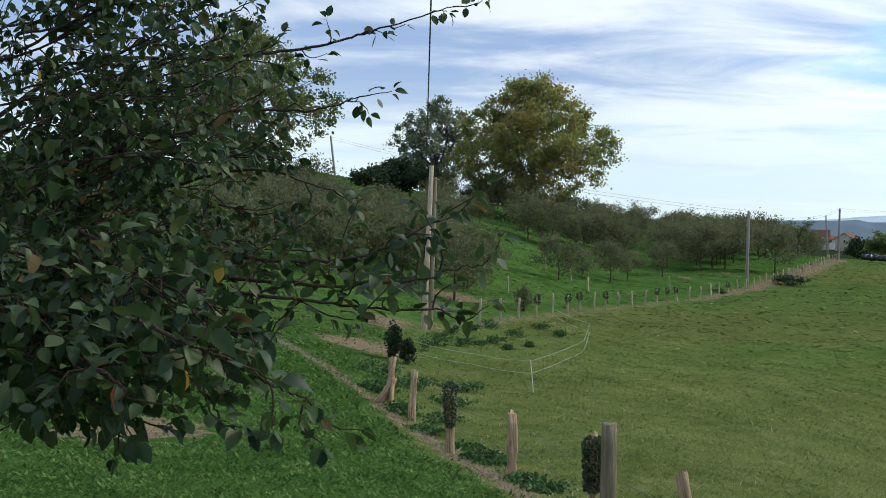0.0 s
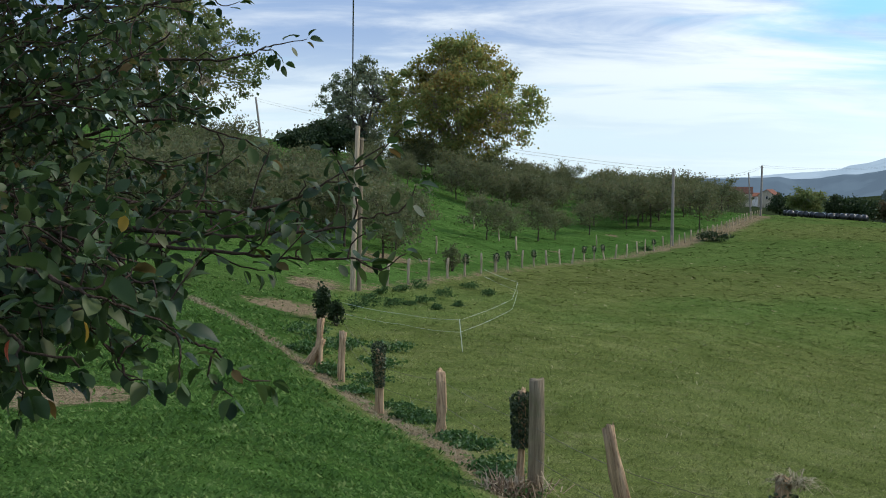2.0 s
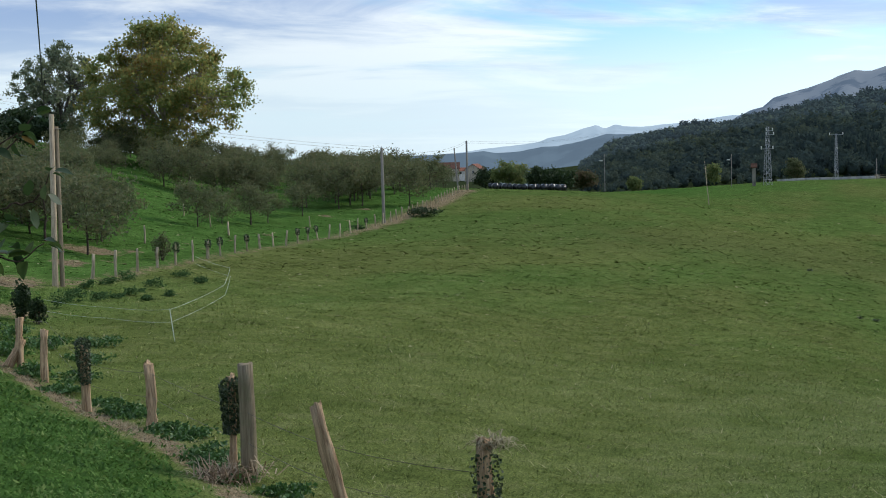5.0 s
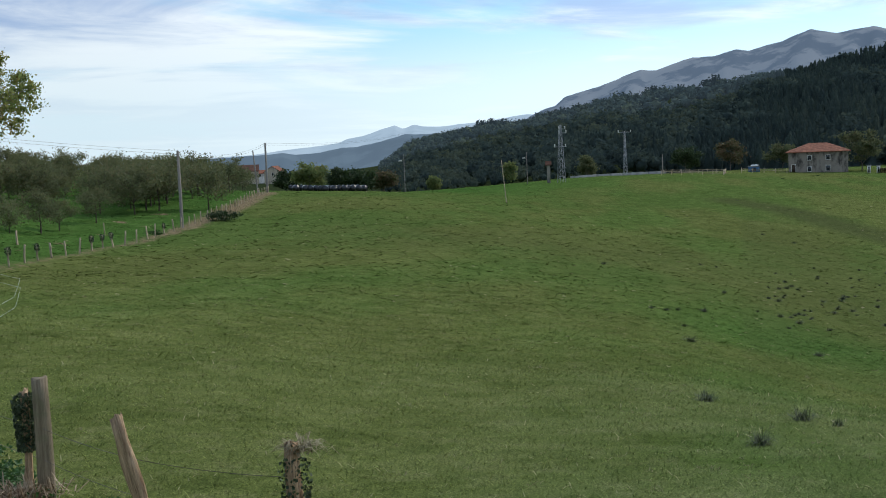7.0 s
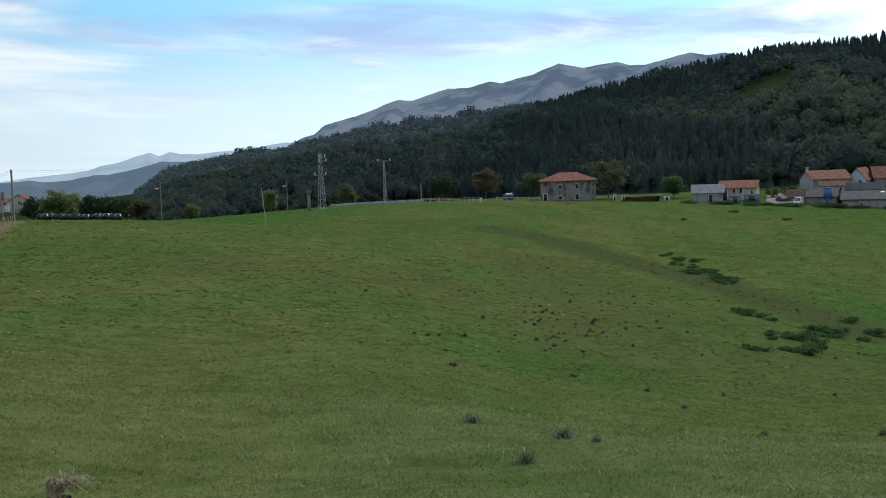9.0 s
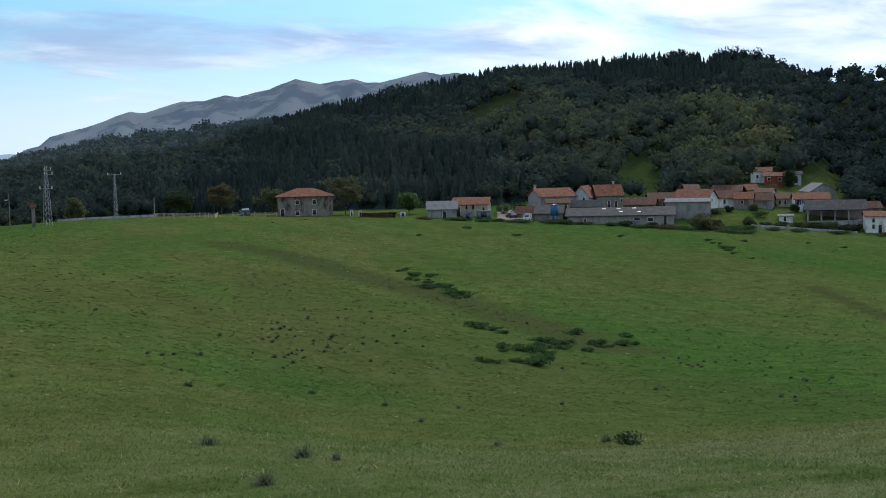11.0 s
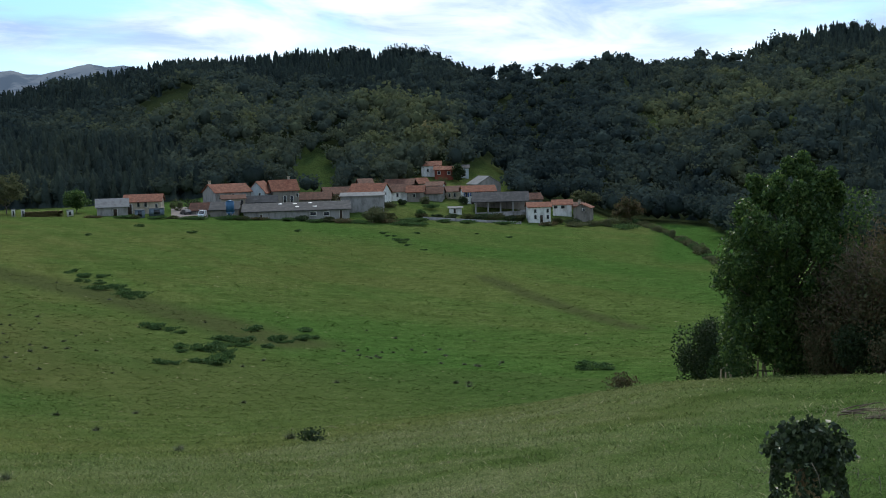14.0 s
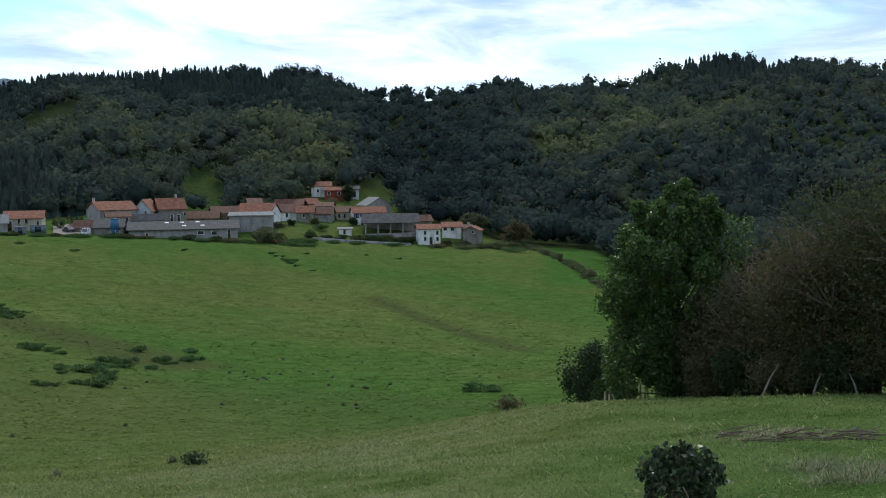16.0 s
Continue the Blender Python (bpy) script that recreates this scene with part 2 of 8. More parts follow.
def land(x, y):
    """Height of the ground at x, y (arrays)."""
    x, y = np.asarray(x, float), np.asarray(y, float)
    r = np.hypot(x, y)
    az = (np.degrees(np.arctan2(x, y)) + 100) % 360 - 100
    back = az > 92
    az = np.where(back, np.interp(az, (92, 260), (92, -40)), np.maximum(az, -40))
    i, t = spline(az, SPOKES, None)
    lr = np.log(np.clip(r, 1.0, 420))
    j, s = spline(lr, np.log(RINGS), None)
    rows = []
    for di in (-1, 0, 1, 2):
        ii = np.clip(i + di, 0, len(SPOKES) - 1)
        rows.append(blend4(s, *(LAND[ii, np.clip(j + dj, 0, len(RINGS) - 1)] for dj in (-1, 0, 1, 2))))
    z = blend4(t, *rows)
    z = np.where(r < 4, z * np.clip(r / 4, 0, 1) ** 1.5, z)
    el = np.interp(az, [p[0] for p in RIDGE], [p[1] for p in RIDGE])
    far = np.interp(az, (-40, 10, 22, 45, 90), (900, 1500, 2000, 1150, 1000))
    top = far * np.tan(np.radians(el)) + 1.65 - np.interp(az, (20, 24, 32), (0, 5, 8.5))
    s = np.clip((r - 420) / (far - 420), 0, None)
    rise = np.clip(s, 0, 1) ** np.interp(az, (20, 45, 56), (1.2, 1.0, 0.92))
    hill = z + (top - z) * rise - np.clip(s - 1, 0, 1.6) * 130
    fold = 7 * np.sin(az * 0.55 + r * 0.004) * np.sin(np.pi * np.clip(s, 0, 1)) * np.interp(az, (20, 50), (0.2, 1.0))
    for a_, rr, wa, wr, up in SPURS:
        fold = fold + up * np.exp(-((az - a_) / wa) ** 2 - ((r - rr) / wr) ** 2) * np.clip((r - 420) / 60, 0, 1)
    z = np.where(r > 420, hill + fold, z)
    # the terraces on which the village stands
    at = np.interp(az, (62, 67), (338, 347))
    step = np.clip((r - at) / 13, 0, 1)
    step2 = np.clip((r - 368) / 26, 0, 1)
    rise = np.interp(az, (53, 55, 57.2, 58.2, 60.2, 63, 66, 71.6, 73), (0, 1.4, 1.2, 0.1, 0.4, 2.1, 2.3, 2.1, 0)) * step * step * (3 - 2 * step)
    rise = rise + np.interp(az, (60, 63, 66, 69, 72), (0, 1.5, 2.3, 1.0, 0)) * step2 * step2 * (3 - 2 * step2)
    z = z + rise * np.clip((540 - r) / 90, 0, 1)
    lump = 0.10 * np.sin(x * 0.41 + 1.1 * np.sin(y * 0.23)) * np.sin(y * 0.37 + 0.9 * np.sin(x * 0.19)) * np.clip((r - 6) / 20, 0, 1)
    return z + lump


def on_land(az, r, dz=0.0):
    """A place by bearing (degrees, clockwise from the y axis) and distance from the origin."""
    a_ = radians(az)
    x, y = r * math.sin(a_), r * math.cos(a_)
    return (x, y, float(land(x, y)) + dz)


# ---------------------------------------------------------------- ground
FENCE_NEAR = [on_land(a_, r_)[:2] for a_, r_ in ((140, 9.5), (110, 7.2), (80.5, 7.1), (48, 7.7), (19.4, 10.0), (11.8, 11.2), (7.9, 13.9),
                                                (3.45, 18.0), (0.6, 20.5), (-1.2, 26.5), (-2.0, 33.0), (-0.9, 44.0))]
FENCE_FAR = [on_land(a_, r_)[:2] for a_, r_ in ((-0.9, 44.0), (2.0, 51.0), (4.6, 61.0), (7.6, 76.0), (10.9, 95.0), (14.3, 120.0), (16.5, 150.0), (18.1, 194.0))]


def to_line(x, y, line):
    """Distance to a polyline, and on which side (positive: to its left)."""
    best, side = np.full(np.shape(x), 1e9), np.zeros(np.shape(x))
    for (ax, ay), (bx, by) in zip(line[:-1], line[1:]):
        dx, dy = bx - ax, by - ay
        t = np.clip(((x - ax) * dx + (y - ay) * dy) / (dx * dx + dy * dy), 0, 1)
        d = np.hypot(x - ax - t * dx, y - ay - t * dy)
        s = np.sign(dx * (y - ay) - dy * (x - ax))
        side = np.where(d < best, s, side)
        best = np.minimum(best, d)
    return best, side


def bearing_at(az, el):
    """The place where the ground first rises to that angle below eye level, by bearing."""
    r = np.geomspace(5, 900, 4000)
    x, y = r * math.sin(radians(az)), r * math.cos(radians(az))
    up = np.degrees(np.arctan2(land(x, y) - 1.65, r))
    k = int(np.argmax(up >= el))
    return (x[k], y[k], float(land(x[k], y[k]))), float(r[k])


def grass_ground(n, pos):
    lawn = n.add("ShaderNodeAttribute", attribute_name="lawn").outputs["Fac"]
    bare = n.add("ShaderNodeAttribute", attribute_name="bare").outputs["Fac"]
    wood = n.add("ShaderNodeAttribute", attribute_name="wood").outputs["Fac"]
    lush = n.add("ShaderNodeAttribute", attribute_name="lush").outputs["Fac"]
    worn = n.add("ShaderNodeAttribute", attribute_name="worn").outputs["Fac"]
    fall = n.map(pos, rot=(0, 0, -1.0))
    wide = n.noise(n.map(fall, (0.6, 1.6, 1.0)), 0.03, 5.0, 0.6)
    mid = n.noise(n.map(fall, (1.1, 1.0, 1.0)), 0.42, 5.0, 0.62)
    fine = n.noise(pos, 5.5, 6.0, 0.7)
    speck = n.noise(pos, 38.0, 3.0, 0.7)
    field = shades(n, n.math("MULTIPLY_ADD", fine, 0.5, n.math("MULTIPLY", mid, 0.5)),
                   (0.32, (0.068, 0.084, 0.022)), (0.48, (0.138, 0.164, 0.046)), (0.62, (0.192, 0.212, 0.068)), (0.76, (0.31, 0.28, 0.135)))
    green = shades(n, n.math("MULTIPLY_ADD", fine, 0.5, n.math("MULTIPLY", mid, 0.5)),
                   (0.32, (0.026, 0.064, 0.012)), (0.5, (0.068, 0.152, 0.031)), (0.68, (0.122, 0.222, 0.054)))
    bands = n.noise(n.map(fall, (0.6, 1.3, 1.0)), 0.045, 7.0, 0.68, 0.4)
    field = n.mix(n.step(bands, 0.46, 0.60), field, n.mix(0.25, field, (0.070, 0.076, 0.020)))
    clots = n.noise(n.map(fall, (1.15, 1.0, 1.0)), 1.1, 7.0, 0.84)
    flecks = n.noise(n.map(fall, (1.2, 1.0, 1.0)), 1.5, 2.5, 0.6, 0.6)
    field = n.mix(n.math("MULTIPLY", n.step(flecks, 0.50, 0.62), 0.30), field, n.mix(0.6, field, (0.034, 0.058, 0.016)))
    field = n.mix(n.math("MULTIPLY", n.step(flecks, 0.47, 0.36), 0.30), field, (0.23, 0.225, 0.10))
    field = n.mix(n.math("MULTIPLY", n.step(clots, 0.53, 0.66), 0.45), field, n.mix(0.62, field, (0.030, 0.050, 0.014)))
    field = n.mix(n.math("MULTIPLY", n.step(clots, 0.46, 0.34), 0.45), field, (0.25, 0.24, 0.115))
    col = n.mix(n.math("MULTIPLY", n.step(wide, 0.42, 0.60), 0.5), field, green)
    green = n.mix(n.math("MULTIPLY", n.step(flecks, 0.50, 0.62), 0.35), green, n.mix(0.6, green, (0.018, 0.044, 0.010)))
    green = n.mix(n.math("MULTIPLY", n.step(flecks, 0.47, 0.36), 0.30), green, (0.14, 0.21, 0.065))
    green = n.mix(n.math("MULTIPLY", n.step(clots, 0.53, 0.66), 0.5), green, n.mix(0.62, green, (0.014, 0.034, 0.008)))
    green = n.mix(n.math("MULTIPLY", n.step(clots, 0.45, 0.34), 0.4), green, (0.115, 0.20, 0.056))
    col = n.mix(lush, col, green)
    turf = shades(n, n.math("MULTIPLY_ADD", fine, 0.5, n.math("MULTIPLY", mid, 0.5)),
                  (0.32, (0.020, 0.048, 0.009)), (0.5, (0.050, 0.108, 0.022)), (0.68, (0.105, 0.175, 0.044)), (0.78, (0.17, 0.18, 0.07)))
    col = n.mix(lawn, col, turf)
    olive = shades(n, n.math("MULTIPLY_ADD", fine, 0.4, n.math("MULTIPLY", clots, 0.6)), (0.32, (0.088, 0.108, 0.038)), (0.5, (0.098, 0.112, 0.042)), (0.66, (0.038, 0.048, 0.018)))
    col = n.mix(n.math("MULTIPLY", worn, n.step(mid, 0.2, 0.5)), col, olive)
    dry = n.add("ShaderNodeAttribute", attribute_name="dry").outputs["Fac"]
    pale = shades(n, n.math("MULTIPLY_ADD", clots, 0.5, n.math("MULTIPLY", fine, 0.5)), (0.34, (0.30, 0.285, 0.16)), (0.48, (0.185, 0.20, 0.088)), (0.62, (0.06, 0.085, 0.028)))
    col = n.mix(n.math("MULTIPLY", dry, n.step(mid, 0.30, 0.62)), col, pale)
    dirt = shades(n, n.math("MULTIPLY_ADD", fine, 0.6, n.math("MULTIPLY", speck, 0.4)),
                  (0.25, (0.10, 0.068, 0.042)), (0.5, (0.25, 0.18, 0.112)), (0.75, (0.42, 0.33, 0.21)))
    torn = n.noise(pos, 1.7, 5.0, 0.75)
    ragged = n.step(n.math("ADD", bare, n.math("ADD", n.math("MULTIPLY_ADD", fine, 0.8, -0.40), n.math("MULTIPLY_ADD", torn, 1.6, -0.8))), 0.46, 0.72)
    col = n.mix(ragged, col, dirt)
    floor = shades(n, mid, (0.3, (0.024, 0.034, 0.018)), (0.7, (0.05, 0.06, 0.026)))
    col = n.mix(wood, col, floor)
    col = n.mix(n.step(speck, 0.60, 0.38), col, n.mix(0.72, col, (0.012, 0.02, 0.005)))
    return col, n.math("MULTIPLY_ADD", fine, 0.6, n.math("MULTIPLY_ADD", speck, 0.3, n.math("MULTIPLY", clots, 1.6)))


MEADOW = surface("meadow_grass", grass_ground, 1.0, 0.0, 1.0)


def build_ground():
    az = np.concatenate([np.arange(-34, 104, 0.45), np.arange(104, 326, 3.0)])
    rad = np.concatenate([[0.4, 1.0, 2.0], np.geomspace(3.0, 4950, 300)])
    A, Rr = np.meshgrid(np.radians(az), rad)
    x, y = Rr * np.sin(A), Rr * np.cos(A)
    z = land(x, y)
    v = np.stack([x, y, z], -1).reshape(-1, 3)
    m, k = len(az), len(rad)
    i, j = np.meshgrid(np.arange(k - 1), np.arange(m), indexing="ij")
    f = np.stack([i * m + j, (i + 1) * m + j, (i + 1) * m + (j + 1) % m, i * m + (j + 1) % m], -1).reshape(-1, 4)
    v = np.concatenate([v, [[0, 0, 0]]])
    cap = np.stack([np.full(m, len(v) - 1), np.arange(m), (np.arange(m) + 1) % m], 1)
    me = mesh_of("ground", v, [f[:, ::-1], cap[:, ::-1]], MEADOW, True)
    paint_zones(me, v[:, 0], v[:, 1])
    tagged(new("ground", me), "rolling green pasture, lawn and wooded hillside ground", "ground", "", "structure")


def paint_zones(me, px, py):
    """What grows where: lawn, bare soil, wood floor, lush, worn and dry grass."""
    r = np.hypot(px, py)
    bearing = np.degrees(np.arctan2(px, py))
    d1, s1 = to_line(px, py, FENCE_NEAR)
    d2, s2 = to_line(px, py, FENCE_FAR)
    left = np.where(d1 < d2, s1, s2) > 0
    lawn = np.where(left, np.clip(d1 - 0.4, 0, 1), 0) * np.clip(1 - (r - 260) / 60, 0, 1)
    dt, _ = to_line(px, py, TRODDEN)
    bare = np.clip(1.2 - dt / 0.38, 0, 1) * (0.74 + 0.2 * np.sin(px * 1.3 + py * 0.8) * np.sin(py * 0.5))
    bare = np.maximum(bare, np.clip(1 - d2 / np.interp(r, (80, 150), (1.8, 3.6)), 0, 1) * np.interp(r, (80, 140), (0.66, 1.0)))
    for cx, cy, rx, ry in SPOTS:
        bare = np.maximum(bare, np.clip(1.5 - 1.4 * np.hypot((px - cx) / rx, (py - cy) / ry), 0, 1) * 0.85)
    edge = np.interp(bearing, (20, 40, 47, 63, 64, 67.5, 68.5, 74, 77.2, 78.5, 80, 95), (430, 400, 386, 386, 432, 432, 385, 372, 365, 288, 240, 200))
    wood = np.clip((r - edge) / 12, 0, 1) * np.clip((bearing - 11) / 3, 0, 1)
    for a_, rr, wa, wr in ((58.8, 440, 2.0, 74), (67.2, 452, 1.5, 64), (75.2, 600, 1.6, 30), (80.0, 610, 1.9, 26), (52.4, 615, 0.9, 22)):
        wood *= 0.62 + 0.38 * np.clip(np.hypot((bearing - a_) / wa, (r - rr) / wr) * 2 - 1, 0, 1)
    worn = np.zeros(len(px))
    for pts, wide in ((((39.5, -3.4), (42.4, -4.0), (48.2, -5.75), (53.9, -7.5), (57.5, -8.7)), 7.0), (((66.8, -5.9), (73.8, -8.4)), 2.5)):
        d3, _ = to_line(px, py, [bearing_at(*q)[0][:2] for q in pts])
        worn = np.maximum(worn, np.clip(1.5 - 1.5 * d3 / wide, 0, 1))
    d3, s3 = to_line(px, py, [bearing_at(*q)[0][:2] for q in ((42.4, -4.0), (48.2, -5.75), (53.9, -7.5), (60, -9.2))])
    worn = np.maximum(worn, 0.55 * np.clip(d3 / 25, 0, 1) * (s3 < 0) * np.clip(1 - d3 / 95, 0, 1) * (bearing > 40))
    d4, _ = to_line(px, py, [bearing_at(*q)[0][:2] for q in ((26, -4.6), (31, -5.2), (37, -6.2), (42, -7.6))])
    worn = np.maximum(worn, 0.35 * np.clip(1 - d4 / 30, 0, 1))
    crest = np.interp(bearing, (8, 30, 50, 58, 64, 70, 75, 95), (30, 34, 27, 34, 36, 41, 43, 44))
    dry = np.clip((crest + 4 - r) / 6, 0, 1) * np.clip((bearing - 8) / 30, 0, 1) * (s1 < 0) * np.interp(bearing, (10, 45, 60, 70, 76, 82), (0.25, 0.45, 0.9, 0.75, 0.45, 0.25))
    bare = np.maximum(bare, 0.72 * np.clip(1.6 - 1.4 * np.hypot((bearing - 52.4) / 2.0, (r - 745) / 80), 0, 1))
    lush = np.clip(1 - np.abs(bearing - 66 - 14 * np.sin(r * 0.012)) / 9, 0, 1) * np.clip((r - 90) / 60, 0, 1) * 0.8
    lush = np.maximum(lush, np.clip((r - 205) / 40, 0, 1) * np.clip(1 - np.abs(bearing - 27) / 9, 0, 1) * np.clip(1 - (r - 300) / 60, 0, 1))
    lush = np.maximum(lush, np.clip(1 - np.hypot((bearing - 44) / 9, (r - 62) / 14), 0, 1) * 0.9)
    lush = np.maximum(lush, np.clip((bearing - 74.5) / 0.6, 0, 1) * np.clip((r - 215) / 30, 0, 1))
    lush = np.maximum(lush, 0.85 * np.clip((r - crest - 3) / 14, 0, 1) * np.clip((bearing - 46) / 12, 0, 1) * np.clip((210 - r) / 90, 0.25, 1) * (r < 420) * (0.75 + 0.25 * np.sin(r * 0.045 + bearing * 0.25)))
    lush = np.maximum(lush, 0.3 * np.clip((bearing - 72) / 7, 0, 1) * np.clip((41 - r) / 8, 0, 1))
    lush = lush * np.clip((400 - r) / 25, 0.15, 1)
    lush = np.maximum(lush, 0.7 * np.clip(1.8 - np.hypot((bearing - 58.8) / 1.6, (r - 440) / 60), 0, 1))
    lush = np.maximum(lush, 0.9 * lawn * np.clip((r - 34) / 14, 0, 1))
    lawn = lawn * np.clip((48 - r) / 14, 0, 1)
    lawn = np.maximum(lawn, 0.5 * np.clip((bearing - 74) / 8, 0, 1) * np.clip((42 - r) / 10, 0, 1) * (r > 7))
    for key, val in (("lawn", lawn), ("bare", bare), ("wood", wood), ("lush", lush), ("worn", worn), ("dry", dry)):
        me.attributes.new(key, "FLOAT", "POINT").data.foreach_set("value", val.astype(np.float32))


TRODDEN = [on_land(a_, r_)[:2] for a_, r_ in ((-11.5, 40), (-7.7, 31.8), (-5.1, 27.9), (-1.0, 22.6), (1.7, 18.9), (5.6, 14.4), (10.0, 11.0), (16.0, 9.3), (40, 7.0), (80, 6.4))]
HEDGE_LINE = ((73.9, 368), (74.5, 352), (75.3, 325), (76.1, 298), (77.0, 258), (77.9, 226), (78.7, 204))
SPOTS = [(*on_land(-14.2, 15.2)[:2], 1.5, 1.9), (*on_land(-3.5, 36)[:2], 2.4, 3.0), (*bearing_at(0.7, -4.4)[0][:2], 2.6, 3.0), (*bearing_at(-0.2, -4.9)[0][:2], 1.4, 2.4), (*bearing_at(-2.6, -5.6)[0][:2], 1.6, 3.0),
         (*on_land(37.3, 108)[:2], 1.2, 0.8), (*on_land(4.5, 72)[:2], 2.0, 0.8), (*on_land(9.5, 105)[:2], 2.6, 1.0)] + [(*on_land(a_, r_)[:2], q_, q_ * 0.9) for a_, r_, q_ in ((4.8, 78, 1.0), (6.9, 88, 0.9), (8.6, 99, 1.2), (10.6, 112, 1.0), (12.4, 124, 1.4), (13.2, 140, 1.6), (2.6, 66, 1.2), (5.9, 74, 0.8), (11.4, 130, 1.3), (1.6, 58, 1.3))]
build_ground()


# ---------------------------------------------------------------- far mountains
def mountain_range(name, outline, far, mat, rough, seed, label):
    """A long ridge of hills with a sloping face, standing on the horizon."""
    az = np.arange(outline[0][0], outline[-1][0], 0.12)
    el = np.interp(az, [p[0] for p in outline], [p[1] for p in outline])
    rng = np.random.default_rng(seed)
    for k in range(1, 9):
        el = el + rough / k * np.sin(az * k * 1.7 + rng.uniform(0, 6.3))
    rows = []
    for s in np.linspace(0, 1, 22):
        r = far * (1 - 0.28 * (1 - s))
        ph = np.sin(az * 1.9 + 3 * np.sin(az * 0.7) + s * 3.2) * 0.012 + np.sin(az * 3.7 + 2 * np.sin(az * 2.1) - s * 5) * 0.005
        h = (far * np.tan(np.radians(el)) + 170) * (s ** 0.9) - 170
        rr = r * (1 + ph * np.sin(s * np.pi))
        rows.append(np.stack([rr * np.sin(np.radians(az)), rr * np.cos(np.radians(az)), h], -1))
    rows.append(rows[-1] * np.array([1.04, 1.04, 0.6]))
    v = np.array(rows)
    k, m = v.shape[:2]
    i, j = np.meshgrid(np.arange(k - 1), np.arange(m - 1), indexing="ij")
    f = np.stack([i * m + j, i * m + j + 1, (i + 1) * m + j + 1, (i + 1) * m + j], -1).reshape(-1, 4)
    ob = new(name, mesh_of(name, v.reshape(-1, 3), f, mat, True))
    return tagged(ob, label, "mountain", "", "structure")


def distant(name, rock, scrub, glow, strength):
    """Far slopes with the haze of the air put into their colours and glow."""
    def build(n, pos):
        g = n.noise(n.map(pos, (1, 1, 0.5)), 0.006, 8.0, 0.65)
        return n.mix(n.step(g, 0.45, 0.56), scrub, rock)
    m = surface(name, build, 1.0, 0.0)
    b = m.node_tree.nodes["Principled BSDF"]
    # this emission stands in for the haze
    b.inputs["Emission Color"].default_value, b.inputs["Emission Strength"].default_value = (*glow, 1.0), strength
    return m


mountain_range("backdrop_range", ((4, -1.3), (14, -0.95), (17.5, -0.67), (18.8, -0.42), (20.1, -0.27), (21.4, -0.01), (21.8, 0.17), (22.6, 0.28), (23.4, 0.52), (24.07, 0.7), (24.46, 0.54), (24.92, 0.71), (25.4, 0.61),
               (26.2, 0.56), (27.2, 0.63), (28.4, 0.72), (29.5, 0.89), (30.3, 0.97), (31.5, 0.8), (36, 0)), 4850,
               distant("range_haze", (0.16, 0.18, 0.20), (0.12, 0.14, 0.165), (0.52, 0.70, 0.86), 0.50), 0.012, 4, "pale jagged mountain range far off, haze painted on")
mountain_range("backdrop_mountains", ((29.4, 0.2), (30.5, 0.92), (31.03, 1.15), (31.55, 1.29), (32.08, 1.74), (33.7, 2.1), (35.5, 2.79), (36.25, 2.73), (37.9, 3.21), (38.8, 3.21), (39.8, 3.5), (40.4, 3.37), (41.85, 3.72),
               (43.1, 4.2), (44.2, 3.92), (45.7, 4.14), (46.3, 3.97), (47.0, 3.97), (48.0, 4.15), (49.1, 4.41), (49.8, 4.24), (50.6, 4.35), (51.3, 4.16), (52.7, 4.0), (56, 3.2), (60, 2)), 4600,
               distant("mountain_rock_haze", (0.14, 0.145, 0.15), (0.05, 0.062, 0.078), (0.26, 0.37, 0.53), 0.27), 0.016, 3, "blue-grey rocky mountains, haze painted on")
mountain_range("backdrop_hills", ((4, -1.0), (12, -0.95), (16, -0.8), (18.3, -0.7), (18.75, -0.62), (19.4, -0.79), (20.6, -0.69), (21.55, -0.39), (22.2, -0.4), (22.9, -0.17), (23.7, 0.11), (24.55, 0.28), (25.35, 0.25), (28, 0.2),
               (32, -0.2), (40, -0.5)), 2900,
               distant("hill_haze", (0.05, 0.07, 0.08), (0.03, 0.045, 0.055), (0.22, 0.31, 0.42), 0.42), 0.016, 8, "blue wooded hills, haze painted on")


# ---------------------------------------------------------------- trees
BARK_GREY = bark_material("bark_grey", (0.05, 0.045, 0.04), (0.17, 0.15, 0.13))
BARK_BROWN = bark_material("bark_brown", (0.03, 0.022, 0.017), (0.10, 0.075, 0.055))
BARK_PLANE = bark_material("bark_plane", (0.16, 0.13, 0.09), (0.36, 0.31, 0.22))
LEAF_PLANE = leaf_material("leaf_plane", (0.15, 0.22, 0.075), (0.22, 0.275, 0.09), (0.29, 0.30, 0.10), (0.37, 0.29, 0.09), (0.34, 0.20, 0.07), patch=0.13, thin=0.6, rough=0.8, spec=0.1)
LEAF_PLANE_GREEN = leaf_material("leaf_plane_green", (0.09, 0.13, 0.055), (0.14, 0.185, 0.07), (0.20, 0.225, 0.085), (0.30, 0.23, 0.09), patch=0.16, thin=0.55, rough=0.8, spec=0.1)
LEAF_ASH = leaf_material("leaf_ash", (0.17, 0.21, 0.13), (0.23, 0.265, 0.165), (0.30, 0.31, 0.20), thin=0.6, rough=0.8, spec=0.1)
LEAF_GREY = leaf_material("leaf_grey", (0.075, 0.095, 0.045), (0.115, 0.135, 0.065), (0.16, 0.155, 0.085), thin=0.45, rough=0.8, spec=0.1)
LEAF_ORCHARD = leaf_material("leaf_orchard", (0.070, 0.092, 0.040), (0.115, 0.136, 0.060), (0.158, 0.162, 0.074), (0.20, 0.165, 0.088), patch=0.5, rough=0.75, thin=0.45)
